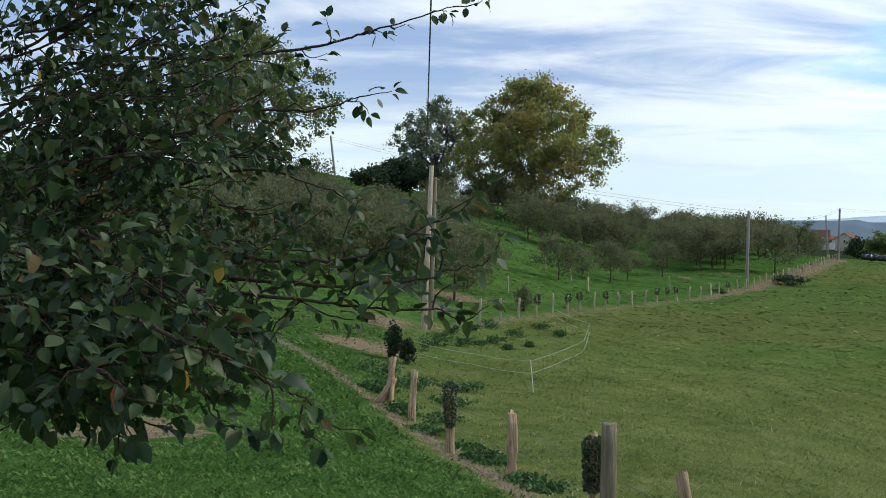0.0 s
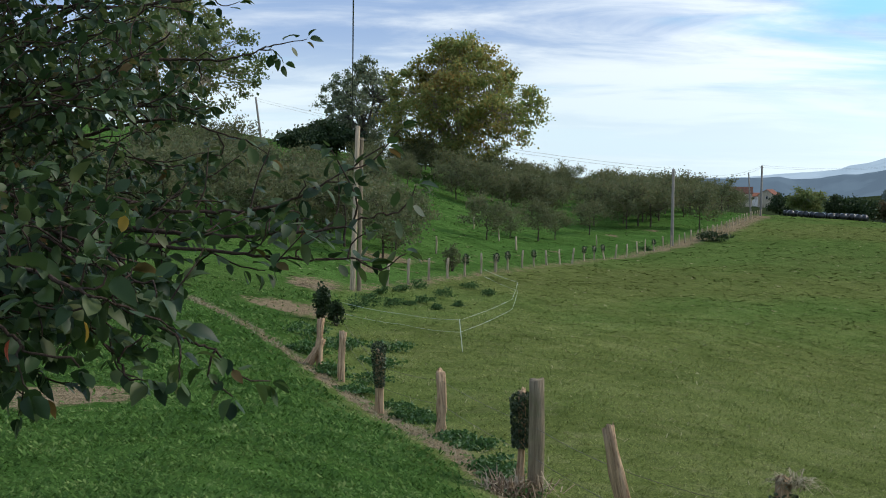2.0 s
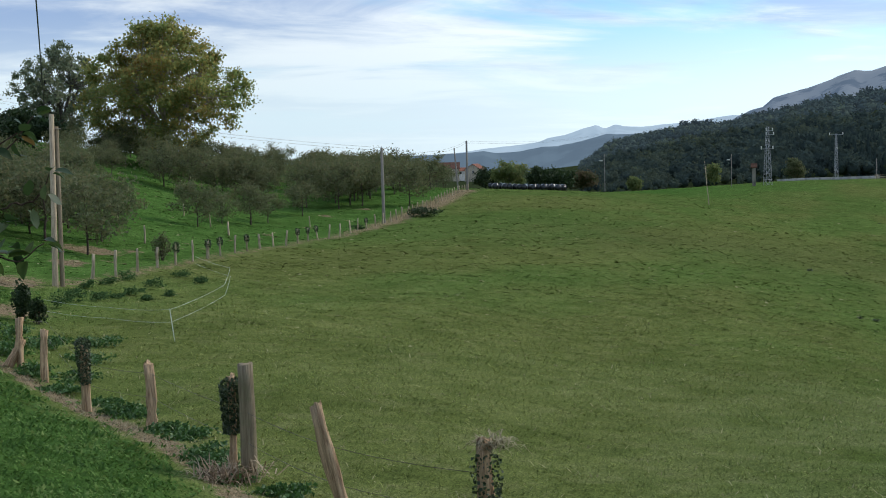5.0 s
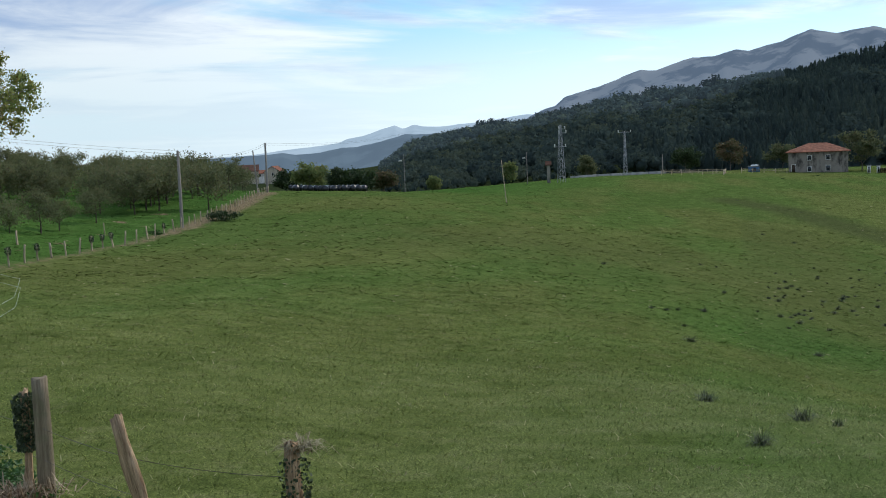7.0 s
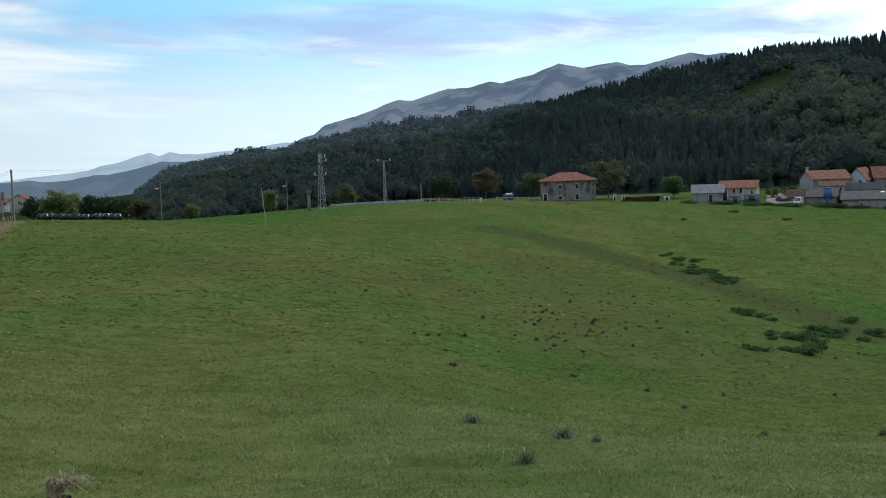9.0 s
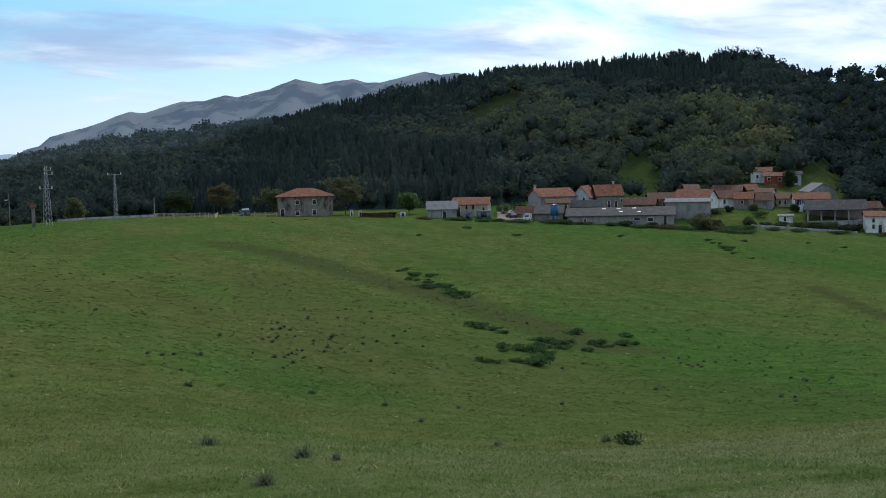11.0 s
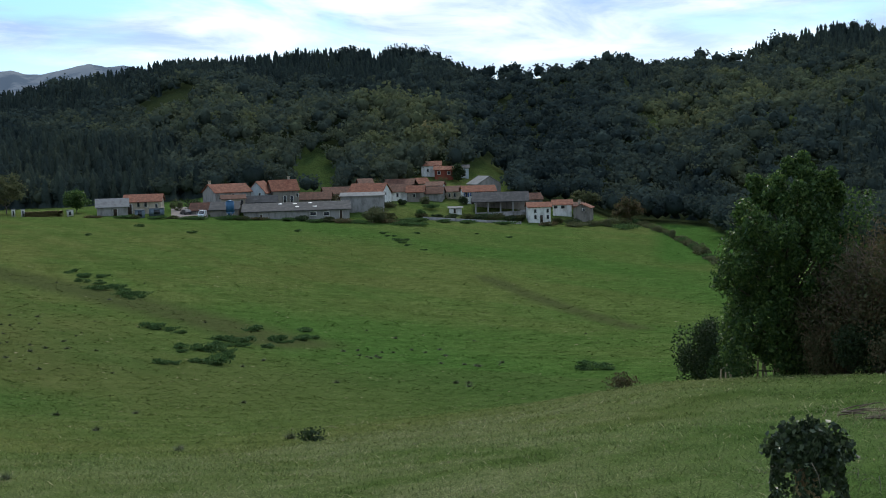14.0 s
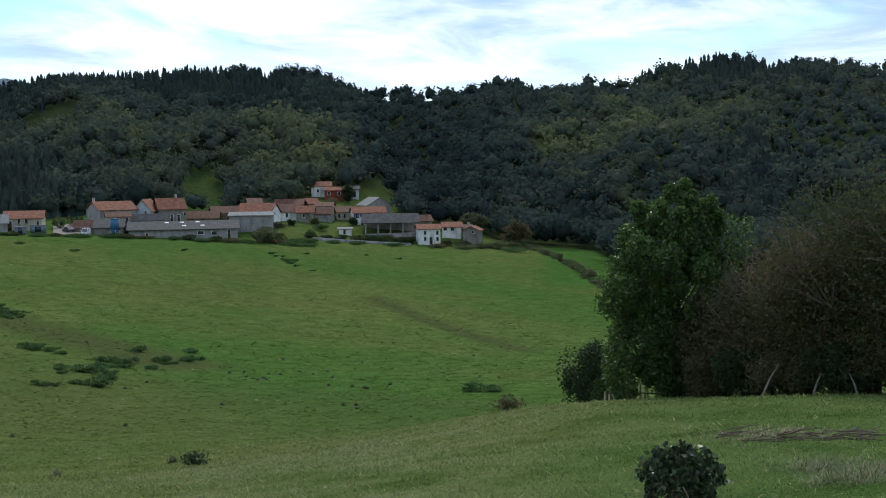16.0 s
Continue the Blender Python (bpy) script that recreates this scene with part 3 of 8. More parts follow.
LEAF_DARK = leaf_material("leaf_dark", (0.016, 0.032, 0.011), (0.032, 0.056, 0.018), (0.052, 0.08, 0.026), rough=0.65)
LEAF_LAUREL = leaf_material("leaf_laurel", (0.026, 0.060, 0.016), (0.055, 0.108, 0.028), (0.14, 0.21, 0.055), spec=0.3, rough=0.5, thin=0.4)
LEAF_BRAMBLE = leaf_material("leaf_bramble", (0.040, 0.085, 0.030), (0.066, 0.125, 0.042), (0.11, 0.165, 0.06), rough=0.8, spec=0.1, thin=0.35)
LEAF_THICKET = leaf_material("leaf_thicket", (0.026, 0.042, 0.016), (0.050, 0.066, 0.026), (0.085, 0.092, 0.038), (0.13, 0.10, 0.058), patch=0.5, rough=0.75, spec=0.12, thin=0.35)
LEAF_HEDGE = leaf_material("leaf_hedge", (0.046, 0.062, 0.026), (0.085, 0.092, 0.040), (0.14, 0.105, 0.056), (0.20, 0.125, 0.080), patch=0.4, spec=0.15, rough=0.75)


def grow(rng, height, spread, fork=0.3, limbs=7, twigs=6, thick=0.03, rise=0.5, lean=(0.0, 0.0)):
    """A skeleton of a broadleaf tree: segments, and the twig ends that carry leaves."""
    segs, tips = [], []
    r0 = height * thick
    top = np.array([lean[0], lean[1], height * 0.8])
    pts = [np.array([0, 0, -0.25])]
    for k in range(1, 7):
        s = k / 6
        pts.append(top * s + rng.normal(0, 0.012 * height, 3) * (s < 1))
    for k in range(6):
        segs.append((pts[k], pts[k + 1], r0 * (1 - k / 6.8), r0 * (1 - (k + 1) / 6.8)))
    for b in range(limbs):
        s = fork + (0.96 - fork) * (b + rng.uniform(0, 0.6)) / limbs
        start = top * s
        ang = b * 2.4 + rng.uniform(-0.5, 0.5)
        reach = spread * 0.5 * (1.05 - 0.55 * max(0, (s - 0.45)) / 0.55) * rng.uniform(0.75, 1.1)
        end = start + np.array([math.cos(ang) * reach, math.sin(ang) * reach, height * rise * (1 - s * 0.6) * rng.uniform(0.3, 0.9)])
        end[2] = min(end[2], height * 0.97)
        mids = [start, start * 0.55 + end * 0.45 + rng.normal(0, 0.03 * height, 3), end]
        rb = r0 * 0.5 * (1 - s * 0.5)
        for k in range(2):
            segs.append((mids[k], mids[k + 1], rb * (1 - 0.45 * k), rb * (0.55 - 0.45 * k) + 0.006))
        for t in range(twigs):
            u = rng.uniform(0.3, 1.0)
            p = mids[1] + (mids[2] - mids[1]) * (u - 0.3) / 0.7 if u > 0.5 else mids[0] + (mids[1] - mids[0]) * u * 2
            d = unit(rng, 1)[0]
            d[2] = abs(d[2]) * 0.9 + 0.05
            q = p + d * spread * rng.uniform(0.10, 0.22)
            segs.append((p, q, rb * 0.3, 0.008))
            tips.append(q)
            tips.append(p * 0.4 + q * 0.6)
        tips.append(end)
    tips.append(top)
    return segs, np.array(tips)


def leafy(rng, tips, per, radius, size, droop=0.2):
    c = np.repeat(tips, per, 0)
    off = rng.normal(0, 1, (len(c), 3)) * radius
    off[:, 2] *= 0.75
    return leaf_quads(rng, c + off, size, droop)


def make_tree(name, seed, at, height, spread, label, category, bark, leaf, per=40, radius=None, size=0.3, group="", sides=7, **how):
    rng = np.random.default_rng(seed)
    root = thing(name, at, label, category, group)
    segs, tips = grow(rng, height, spread, **how)
    v, f = tubes(segs, sides)
    part("trunk", mesh_of("trunk", v, f, bark, True), root)
    v, f = leafy(rng, tips, per, radius or spread * 0.055, size)
    v[:, 2] = np.maximum(v[:, 2], 0.03)
    part("crown", mesh_of("crown", v, f, leaf), root)
    return root


def full_tree(name, seed, at, height, spread, label, bark, leaf, lumps, n, size, low=0.12, wide_at=0.45):
    """A broad old tree: limbs run out to the clumps that make up its crown."""
    rng = np.random.default_rng(seed)
    root = thing(name, at, label, "tree")
    segs = []
    fork = np.array([0, 0, height * 0.24])
    segs.append((np.array([0, 0, -0.4]), fork, height * 0.026, height * 0.02))
    mains = []
    for k in range(7):
        a_ = k * 0.9 + rng.uniform(-0.2, 0.2)
        q = fork + np.array([math.cos(a_) * spread * 0.17, math.sin(a_) * spread * 0.17, height * rng.uniform(0.16, 0.34)])
        mains.append(q)
        segs.append((fork, q, height * 0.014, height * 0.009))
    ctr = []
    while len(ctr) < lumps:
        d = rng.uniform(-1, 1, 3)
        if not 0.25 < np.linalg.norm(d) < 1:
            continue
        z = height * (0.55 + 0.45 * d[2] * 0.93)
        rel = (z / height - low) / (1 - low)
        if rel < 0:
            continue
        prof = math.sin(min(1, rel / wide_at) * math.pi / 2) if rel < wide_at else math.cos((rel - wide_at) / (1 - wide_at) * 1.25)
        c = np.array([d[0] * spread * 0.5 * prof * 1.02, d[1] * spread * 0.5 * prof * 1.02, z])
        ctr.append(c)
        near = mains[int(np.argmin([np.linalg.norm(c - m_) for m_ in mains]))]
        mid = (near + c) / 2 + rng.normal(0, 0.02 * height, 3)
        segs += [(near, mid, height * 0.0042, height * 0.0026), (mid, c, height * 0.0026, 0.008)]
    part("trunk", mesh_of("trunk", *tubes(segs, 7), bark, True), root)
    ctr = np.array(ctr)
    pick = rng.integers(0, lumps, n)
    rad = rng.uniform(0.030, 0.060, lumps) * spread
    c = ctr[pick] + unit(rng, n) * np.abs(rng.normal(0.65, 0.42, (n, 1))) * rad[pick, None] * np.array([1.1, 1.1, 0.8])
    v, f = leaf_quads(rng, c, size, 0.2, 1.3)
    part("crown", mesh_of("crown", v, f, leaf), root)
    return root


full_tree("plane_tree", 11, on_land(4.25, 172, -0.3), 22.3, 24.0, "large plane tree with yellowing autumn leaves", BARK_PLANE, LEAF_PLANE, 400, 44000, 0.29, 0.0, 0.36)
full_tree("ash_tree", 5, on_land(-0.3, 190, -0.3), 16.5, 15, "tall thin-leaved grey-green tree behind the orchard", BARK_GREY, LEAF_ASH, 280, 17000, 0.27, 0.04, 0.42)
full_tree("plane_tree", 23, on_land(-9.6, 105, -0.3), 16.4, 17.5, "plane tree with yellow-green autumn leaves on the slope", BARK_PLANE, LEAF_PLANE_GREEN, 300, 24000, 0.22)
for k, (a_, r_, h_, w_) in enumerate(((-3.0, 168, 2.2, 6), (-1.6, 170, 4.0, 6.5), (-2.2, 182, 4.2, 4))):
    make_tree("holly_bush", 31 + k, on_land(a_, r_), h_, w_, "dark evergreen bush below the trees", "bush", BARK_BROWN, LEAF_DARK, 70, 0.55, 0.3, limbs=8, twigs=6, fork=0.12)

# orchard
SORTS = []
rng = np.random.default_rng(77)
for k in range(5):
    SORTS.append(make_tree("apple_tree", 200 + k, (0, 0, -900), 4.0 + 0.25 * k, 5.2, "small apple tree with sparse brownish autumn leaves", "tree",
                           BARK_BROWN, LEAF_ORCHARD, 12, 0.34, 0.155, "orchard trees", limbs=11, twigs=7, fork=0.26, rise=0.45, thick=0.02, sides=5))
ORCHARD = [(5.5, 98), (6.6, 108), (8.7, 118), (10.3, 128), (7.9, 112), (12.0, 140), (0.6, 62), (1.2, 70), (-1.2, 66), (-0.2, 76), (2.0, 84), (14.6, 168), (15.2, 182), (15.7, 205), (16.2, 222), (16.6, 240), (14.9, 205), (15.9, 240), (16.9, 262), (14.1, 190), (13.4, 165), (16.4, 262), (15.4, 225), (17.0, 285)]
for k in range(16):
    ORCHARD.append((rng.uniform(-17, -8), rng.uniform(50, 95)))
for k in range(46):
    a_, r_ = rng.uniform(0.8, 15.5), rng.uniform(142, 200)
    if not (2.4 < a_ < 6.0 and r_ < 178):
        ORCHARD.append((a_, r_))
for row in range(15):
    for col in range(15):
        a_ = -9.5 + row * 1.85 + rng.uniform(-0.6, 0.6)
        r_ = 62 * 1.088 ** col + rng.uniform(-3, 3)
        x, y = r_ * math.sin(radians(a_)), r_ * math.cos(radians(a_))
        d, s = to_line(np.array([x]), np.array([y]), FENCE_FAR)
        if s[0] > 0 and d[0] > 9 and r_ < 205 and not (a_ < -1 and (r_ > 122 or (a_ > -5 and rng.uniform() < 0.35))) and (a_ < 1.0 or r_ > 138):
            ORCHARD.append((a_, r_))
for k, (a_, r_) in enumerate(ORCHARD):
    p = on_land(a_, r_)
    sc = rng.uniform(0.6, 0.9) if a_ < 2 else rng.uniform(0.6, 0.95) if r_ < 140 else rng.uniform(0.9, 1.25)
    m = pose(*p, 0, 0, rng.uniform(0, 360)) @ Matrix.Scale(sc, 4)
    ob = copy_thing(SORTS[k % 5], m)
    ob.scale = (sc, sc, sc)
for ob in SORTS:
    for o in (*ob.children_recursive, ob):
        bpy.data.objects.remove(o)


# ---------------------------------------------------------------- woods on the far hillside
def tree_forms(rng):
    """Crowns of far trees, one metre tall: a lumpy mass of foliage with leafy sprays standing out of it."""
    bm = bmesh.new()
    bmesh.ops.create_icosphere(bm, subdivisions=1, radius=1.0)
    ball = np.array([v.co[:] for v in bm.verts])
    tri = np.array([[v.index for v in f.verts] for f in bm.faces])
    bm.free()
    forms = []
    for k in range(12):  # broadleaf: six full crowns, then six plainer ones for the far slope
        m, size = (76, 0.088) if k < 6 else (28, 0.118)
        lump = unit(rng, 11)
        lump[:, 2] = np.abs(lump[:, 2]) * 0.9 - 0.1
        core = ball[:12] / np.linalg.norm(ball[:12], axis=1, keepdims=True)
        v = core * rng.uniform(0.62, 0.82, (12, 1)) * np.array([0.31, 0.31, 0.36]) + np.array([0, 0, 0.52])
        out = lump[rng.integers(0, 11, m)] * 0.74 + unit(rng, m) * 0.46
        c = out * rng.uniform(0.72, 1.1, (m, 1)) * np.array([0.34, 0.34, 0.40]) + np.array([0, 0, 0.55])
        v2, f2 = leaf_quads(rng, c, size, 0.0, 1.25, 0.3)
        forms.append((np.concatenate([v, v2]), np.concatenate([tri, f2 + len(v)])))
    for k in range(4):  # conifer
        rings, sides = 6, 6
        ang = np.arange(sides) * 2 * np.pi / sides
        v = []
        for q in range(rings):
            s = q / (rings - 1)
            rr = (0.165 * (1 - s) ** 0.7 + 0.012) * (1.15 if q % 2 == 0 else 0.78) * rng.uniform(0.75, 1.2, sides)
            v.append(np.stack([np.cos(ang + 0.4 * q) * rr, np.sin(ang + 0.4 * q) * rr, 0.06 + 0.92 * s + rng.normal(0, 0.015, sides)], 1))
        v = np.concatenate(v)
        i = np.arange(sides)
        f = np.concatenate([np.concatenate([np.stack([i, (i + 1) % sides, (i + 1) % sides + sides], 1), np.stack([i, (i + 1) % sides + sides, i + sides], 1)]) + q * sides for q in range(rings - 1)])
        z = rng.uniform(0, 1, 16) ** 0.9
        an = rng.uniform(0, 6.283, 16)
        rr = (0.175 * (1 - z) ** 0.7 + 0.01) * rng.uniform(0.85, 1.15, 16)
        v2, f2 = leaf_quads(rng, np.stack([np.cos(an) * rr, np.sin(an) * rr, 0.08 + 0.9 * z], 1), 0.062, 0.7, 1.8, 0.2)
        forms.append((np.concatenate([v, v2]), np.concatenate([f, f2 + len(v)])))
    return forms


def hazed_woods_colour(n, pos):
    tint = n.add("ShaderNodeAttribute", attribute_name="tint").outputs["Fac"]
    g = n.noise(pos, 0.75, 5.0, 0.75)
    # leaf greens lifted and turned bluer, with haze mixed into the colour
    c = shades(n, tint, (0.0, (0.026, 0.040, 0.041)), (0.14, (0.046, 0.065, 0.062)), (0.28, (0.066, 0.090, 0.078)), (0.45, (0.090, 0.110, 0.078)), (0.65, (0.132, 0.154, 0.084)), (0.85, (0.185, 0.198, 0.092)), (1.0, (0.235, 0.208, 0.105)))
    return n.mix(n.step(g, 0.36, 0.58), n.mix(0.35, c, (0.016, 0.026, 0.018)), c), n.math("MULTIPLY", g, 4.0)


WOODS = surface("woodland_leaves_hazed", hazed_woods_colour, 1.0, 0.0, 0.6, 0.3)
HAZED_FAR_WOODS = surface("far_woodland_haze_glow", hazed_woods_colour, 1.0, 0.0, 0.3, 0.0)
# faint blue emission imitates haze over the distant trees
b = HAZED_FAR_WOODS.node_tree.nodes["Principled BSDF"]
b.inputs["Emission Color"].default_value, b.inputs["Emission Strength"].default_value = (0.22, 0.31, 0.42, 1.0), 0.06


def plant_woods(name, label, spots, forms, mat):
    """spots: rows of x, y, z, height, form, tint, width."""
    vs, fs, ts, n0 = [], [], [], 0
    for x, y, z, h, form, tint, wide, turn in spots:
        v, f = forms[int(form)]
        c, s = math.cos(turn), math.sin(turn)
        q = np.stack([(v[:, 0] * c - v[:, 1] * s) * h * wide + x, (v[:, 0] * s + v[:, 1] * c) * h * wide + y, v[:, 2] * h + z - 0.08 * h], 1)
        vs.append(q)
        fs.append(f + n0)
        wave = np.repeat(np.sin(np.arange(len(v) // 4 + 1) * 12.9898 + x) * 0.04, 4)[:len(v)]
        # tint lightens towards the top of each crown
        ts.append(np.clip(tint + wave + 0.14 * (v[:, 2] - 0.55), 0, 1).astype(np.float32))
        n0 += len(v)
    me = mesh_of(name, np.concatenate(vs), np.concatenate(fs), mat, True)
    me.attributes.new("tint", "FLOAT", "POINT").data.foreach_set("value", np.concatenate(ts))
    return tagged(new(name, me), label, "woods", "", "stuff")


# kinds of wood on the hill: bearing, share of the slope, their spreads, how much pine, how light the leaves
STANDS = ((48.6, 0.06, 4.2, 0.22, 1.6, 0.24), (40.0, 0.10, 5.0, 0.3, 1.2, 0.0), (58.5, 0.86, 9.0, 0.28, 1.5, -0.02), (85.0, 0.95, 8.0, 0.2, 0.7, -0.02), (45.0, 0.8, 5.0, 0.3, 1.3, -0.02),
          (55.2, 0.16, 2.6, 0.24, -1.6, 0.26), (61.8, 0.17, 3.4, 0.22, -2.2, 0.36), (64.6, 0.10, 1.6, 0.16, -1.5, 0.30), (69.0, 0.45, 2.4, 0.6, -1.6, -0.10), (75.4, 0.34, 2.0, 0.14, -1.4, 0.55), (79.6, 0.32, 2.4, 0.10, -1.2, 0.45), (83.0, 0.5, 3.0, 0.14, -1.0, 0.25), (71.6, 0.72, 2.2, 0.12, -1.0, 0.18), (77.6, 0.62, 2.0, 0.10, -0.8, 0.18), (73.5, 0.06, 1.6, 0.08, -1.0, 0.2),
          (72.0, 0.12, 3.0, 0.16, -1.2, -0.05), (35.0, 0.55, 5.0, 0.3, -1.0, 0.10), (52.0, 0.40, 3.0, 0.16, -1.3, 0.22), (28.0, 0.4, 4.0, 0.5, -0.8, 0.03))
CLEARINGS = ((58.9, 436, 1.4, 54), (67.2, 446, 1.1, 46), (52.4, 745, 1.9, 70), (75.2, 600, 1.3, 22), (80.0, 610, 1.6, 18), (52.4, 615, 0.7, 16))


def wooded_hill():
    rng = np.random.default_rng(5)
    forms = tree_forms(rng)
    spots = []
    m = 150000
    az = rng.uniform(20, 97, m)
    r = 285 + (2100 - 285) * rng.uniform(0, 1, m) ** 1.35
    far = np.interp(az, (-40, 10, 22, 45, 90), (900, 1500, 2000, 1150, 1000)) * 1.03
    x, y = r * np.sin(np.radians(az)), r * np.cos(np.radians(az))
    keep = (r < far) & (az > 23.2 + rng.uniform(0, 0.8, m)) & (r > np.interp(az, (23, 30, 40, 47, 63, 64, 67.5, 68.5, 74, 77.2, 78.5, 80, 95), (430, 405, 405, 388, 390, 438, 438, 388, 376, 370, 292, 244, 210)))
    for a_, rr, wa, wr in CLEARINGS:
        keep &= np.hypot((az - a_) / wa, (r - rr) / wr) + rng.normal(0, 0.08, m) > 0.9
    up = (r - 420) / (far - 420)
    kind = 0.35 * np.sin(az * 0.6 + 1.4) + 0.35 * np.sin(r * 0.017 + az * 0.5) - 0.15
    light = 0.14 + 0.07 * np.sin(az * 0.9 + 2.0 + r * 0.009) * np.sin(r * 0.014 - az * 0.31) + 0.05 * np.sin(az * 2.3 + r * 0.02)
    for a_, u_, wa, wu, pines, pale in STANDS:
        w = np.exp(-((az - a_) / wa) ** 2 - ((up - u_) / wu) ** 2)
        kind, light = kind + pines * w, light + pale * w
    kind += rng.normal(0, 0.22, m)
    # paler tint at far left and up the slope imitates haze
    light = light * np.interp(az, (65.5, 68, 72, 77), (1.0, 0.45, 0.5, 1.0)) + 0.10 * np.interp(az, (24, 36), (1, 0)) + 0.10 * np.interp(az, (71, 77), (0, 1)) + 0.05 * np.clip(up, 0, 1)
    z = land(x, y)
    used = set()
    for i in np.nonzero(keep)[0]:
        pine = kind[i] > 0.45
        cell = (5.0 if pine else 6.4) * (1.0 if r[i] < 560 else 1.3 if r[i] < 1000 else 2.2)
        key = (round(x[i] / cell), round(y[i] / cell), cell)
        if key in used:
            continue
        used.add(key)
        if not pine and rng.uniform() < 0.10:
            continue
        h = (rng.uniform(9, 12.5) if pine else rng.uniform(5.5, 10) + 6.5 * rng.uniform() ** 3 + 1.6 * math.sin(x[i] * 0.05) * math.sin(y[i] * 0.043)) * np.interp(az[i], (23, 34), (0.6, 1.0)) * (0.75 if r[i] < 480 and az[i] < 42 else 1.0)
        h *= np.interp(up[i], (0.8, 1.0), (1.0, 0.9)) * (1.3 if r[i] > 1000 else 1.0)
        tint = light[i] * 0.6 + rng.uniform(0, 0.14) if pine else light[i] + rng.normal(0.05, 0.085)
        form = rng.integers(12, 16) if pine else rng.integers(0, 6) if r[i] < 500 else rng.integers(6, 12)
        spots.append((x[i], y[i], z[i], h, form, min(max(tint, 0.0), 1.0), rng.uniform(0.85, 1.3) * (1.0 if pine else 1.12), rng.uniform(0, 6.28)))
    # tall crowns that stand over the ridge
    for a_, e_ in ((60.2, 4.95), (60.55, 5.1), (60.95, 5.08), (61.3, 4.98), (62.65, 5.0), (63.0, 5.1), (63.4, 5.08), (63.8, 5.0), (64.25, 4.95), (64.75, 4.7), (65.2, 4.5), (65.5, 4.3), (72.5, 4.28), (73.0, 4.33), (73.5, 4.33),
                   (35.7, 1.92), (36.0, 2.05), (38.45, 2.25), (38.85, 2.4), (39.2, 2.2), (31.55, 1.15), (28.2, 0.83), (28.7, 0.86), (29.2, 0.83), (83.0, 5.25), (83.6, 5.3), (84.1, 5.2)):
        rr = float(np.interp(a_, (22, 45, 90), (2000, 1150, 1000)))
        q = on_land(a_, rr)
        h = rng.uniform(17, 21) * rr / 1010 * (0.8 if a_ < 33 else 1.0)
        for j in range(3):
            spots.append((q[0] + rng.normal(0, 2.2), q[1] + rng.normal(0, 2.2), 1.65 + rr * math.tan(radians(e_)) - 0.86 * h - 1.4 * j, h, rng.integers(0, 6), 0.10, 0.8 if a_ > 33 else 1.2, a_ + j))
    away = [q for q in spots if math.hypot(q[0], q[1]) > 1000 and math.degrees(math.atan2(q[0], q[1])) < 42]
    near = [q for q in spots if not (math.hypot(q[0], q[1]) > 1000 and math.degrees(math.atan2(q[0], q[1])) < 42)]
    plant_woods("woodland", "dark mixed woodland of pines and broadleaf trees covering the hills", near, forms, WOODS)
    plant_woods("backdrop_woods", "far wooded ridge, haze added as a bluish glow", away, forms, HAZED_FAR_WOODS)


wooded_hill()


# ---------------------------------------------------------------- buildings
def tiles(name, dark, light):
    def build(n, pos):
        w = n.add("ShaderNodeTexWave", Scale=1.6, Distortion=1.5, Detail=2.0)
        n.join(pos, w.inputs["Vector"])
        g = n.noise(pos, 1.1, 5.0, 0.7)
        s = n.noise(pos, 7.0, 3.0, 0.7)
        c = n.mix(n.step(g, 0.35, 0.68), dark, light)
        c = n.mix(n.math("MULTIPLY", w.outputs[1], 0.35), c, n.mix(0.6, c, (0.03, 0.02, 0.015)))
        return n.mix(n.step(s, 0.55, 0.72), c, (0.10, 0.075, 0.05)), w.outputs[1]
    return surface(name, build, 0.9, 0.2, 0.8)


def render_wall(name, base, stain):
    def build(n, pos):
        g = n.noise(n.map(pos, (1, 1, 0.45)), 0.8, 6.0, 0.65)
        s = n.noise(pos, 9.0, 4.0)
        return n.mix(n.step(g, 0.42, 0.7), base, stain), s
    return surface(name, build, 0.9, 0.2, 0.3)


TILE = tiles("roof_tiles_orange", (0.17, 0.058, 0.034), (0.33, 0.125, 0.072))
TILE_OLD = tiles("roof_tiles_old", (0.10, 0.048, 0.034), (0.20, 0.095, 0.062))
FIBRE = render_wall("fibre_cement_roof", (0.045, 0.047, 0.050), (0.085, 0.085, 0.085))
FIBRE_PALE = render_wall("pale_roof_sheet", (0.22, 0.22, 0.215), (0.15, 0.145, 0.14))
WHITE = render_wall("white_render", (0.80, 0.80, 0.78), (0.52, 0.51, 0.48))
PALEBLUE = render_wall("pale_blue_render", (0.50, 0.56, 0.60), (0.40, 0.43, 0.44))
CREAM = render_wall("cream_render", (0.48, 0.42, 0.32), (0.30, 0.265, 0.21))
STONE = render_wall("rough_stone", (0.26, 0.235, 0.205), (0.12, 0.11, 0.098))
CONCRETE = render_wall("concrete_block", (0.33, 0.32, 0.305), (0.19, 0.185, 0.175))
REDWALL = render_wall("red_timber", (0.28, 0.07, 0.045), (0.18, 0.05, 0.035))
GLASS = surface("dark_pane", lambda n, pos: shades(n, n.noise(pos, 2.0), (0.3, (0.012, 0.014, 0.017)), (0.7, (0.03, 0.034, 0.04))), 0.12, 0.6)
FRAME = surface("pale_frame", lambda n, pos: shades(n, n.noise(pos, 3.0), (0.3, (0.55, 0.54, 0.5)), (0.7, (0.7, 0.69, 0.65))), 0.6)
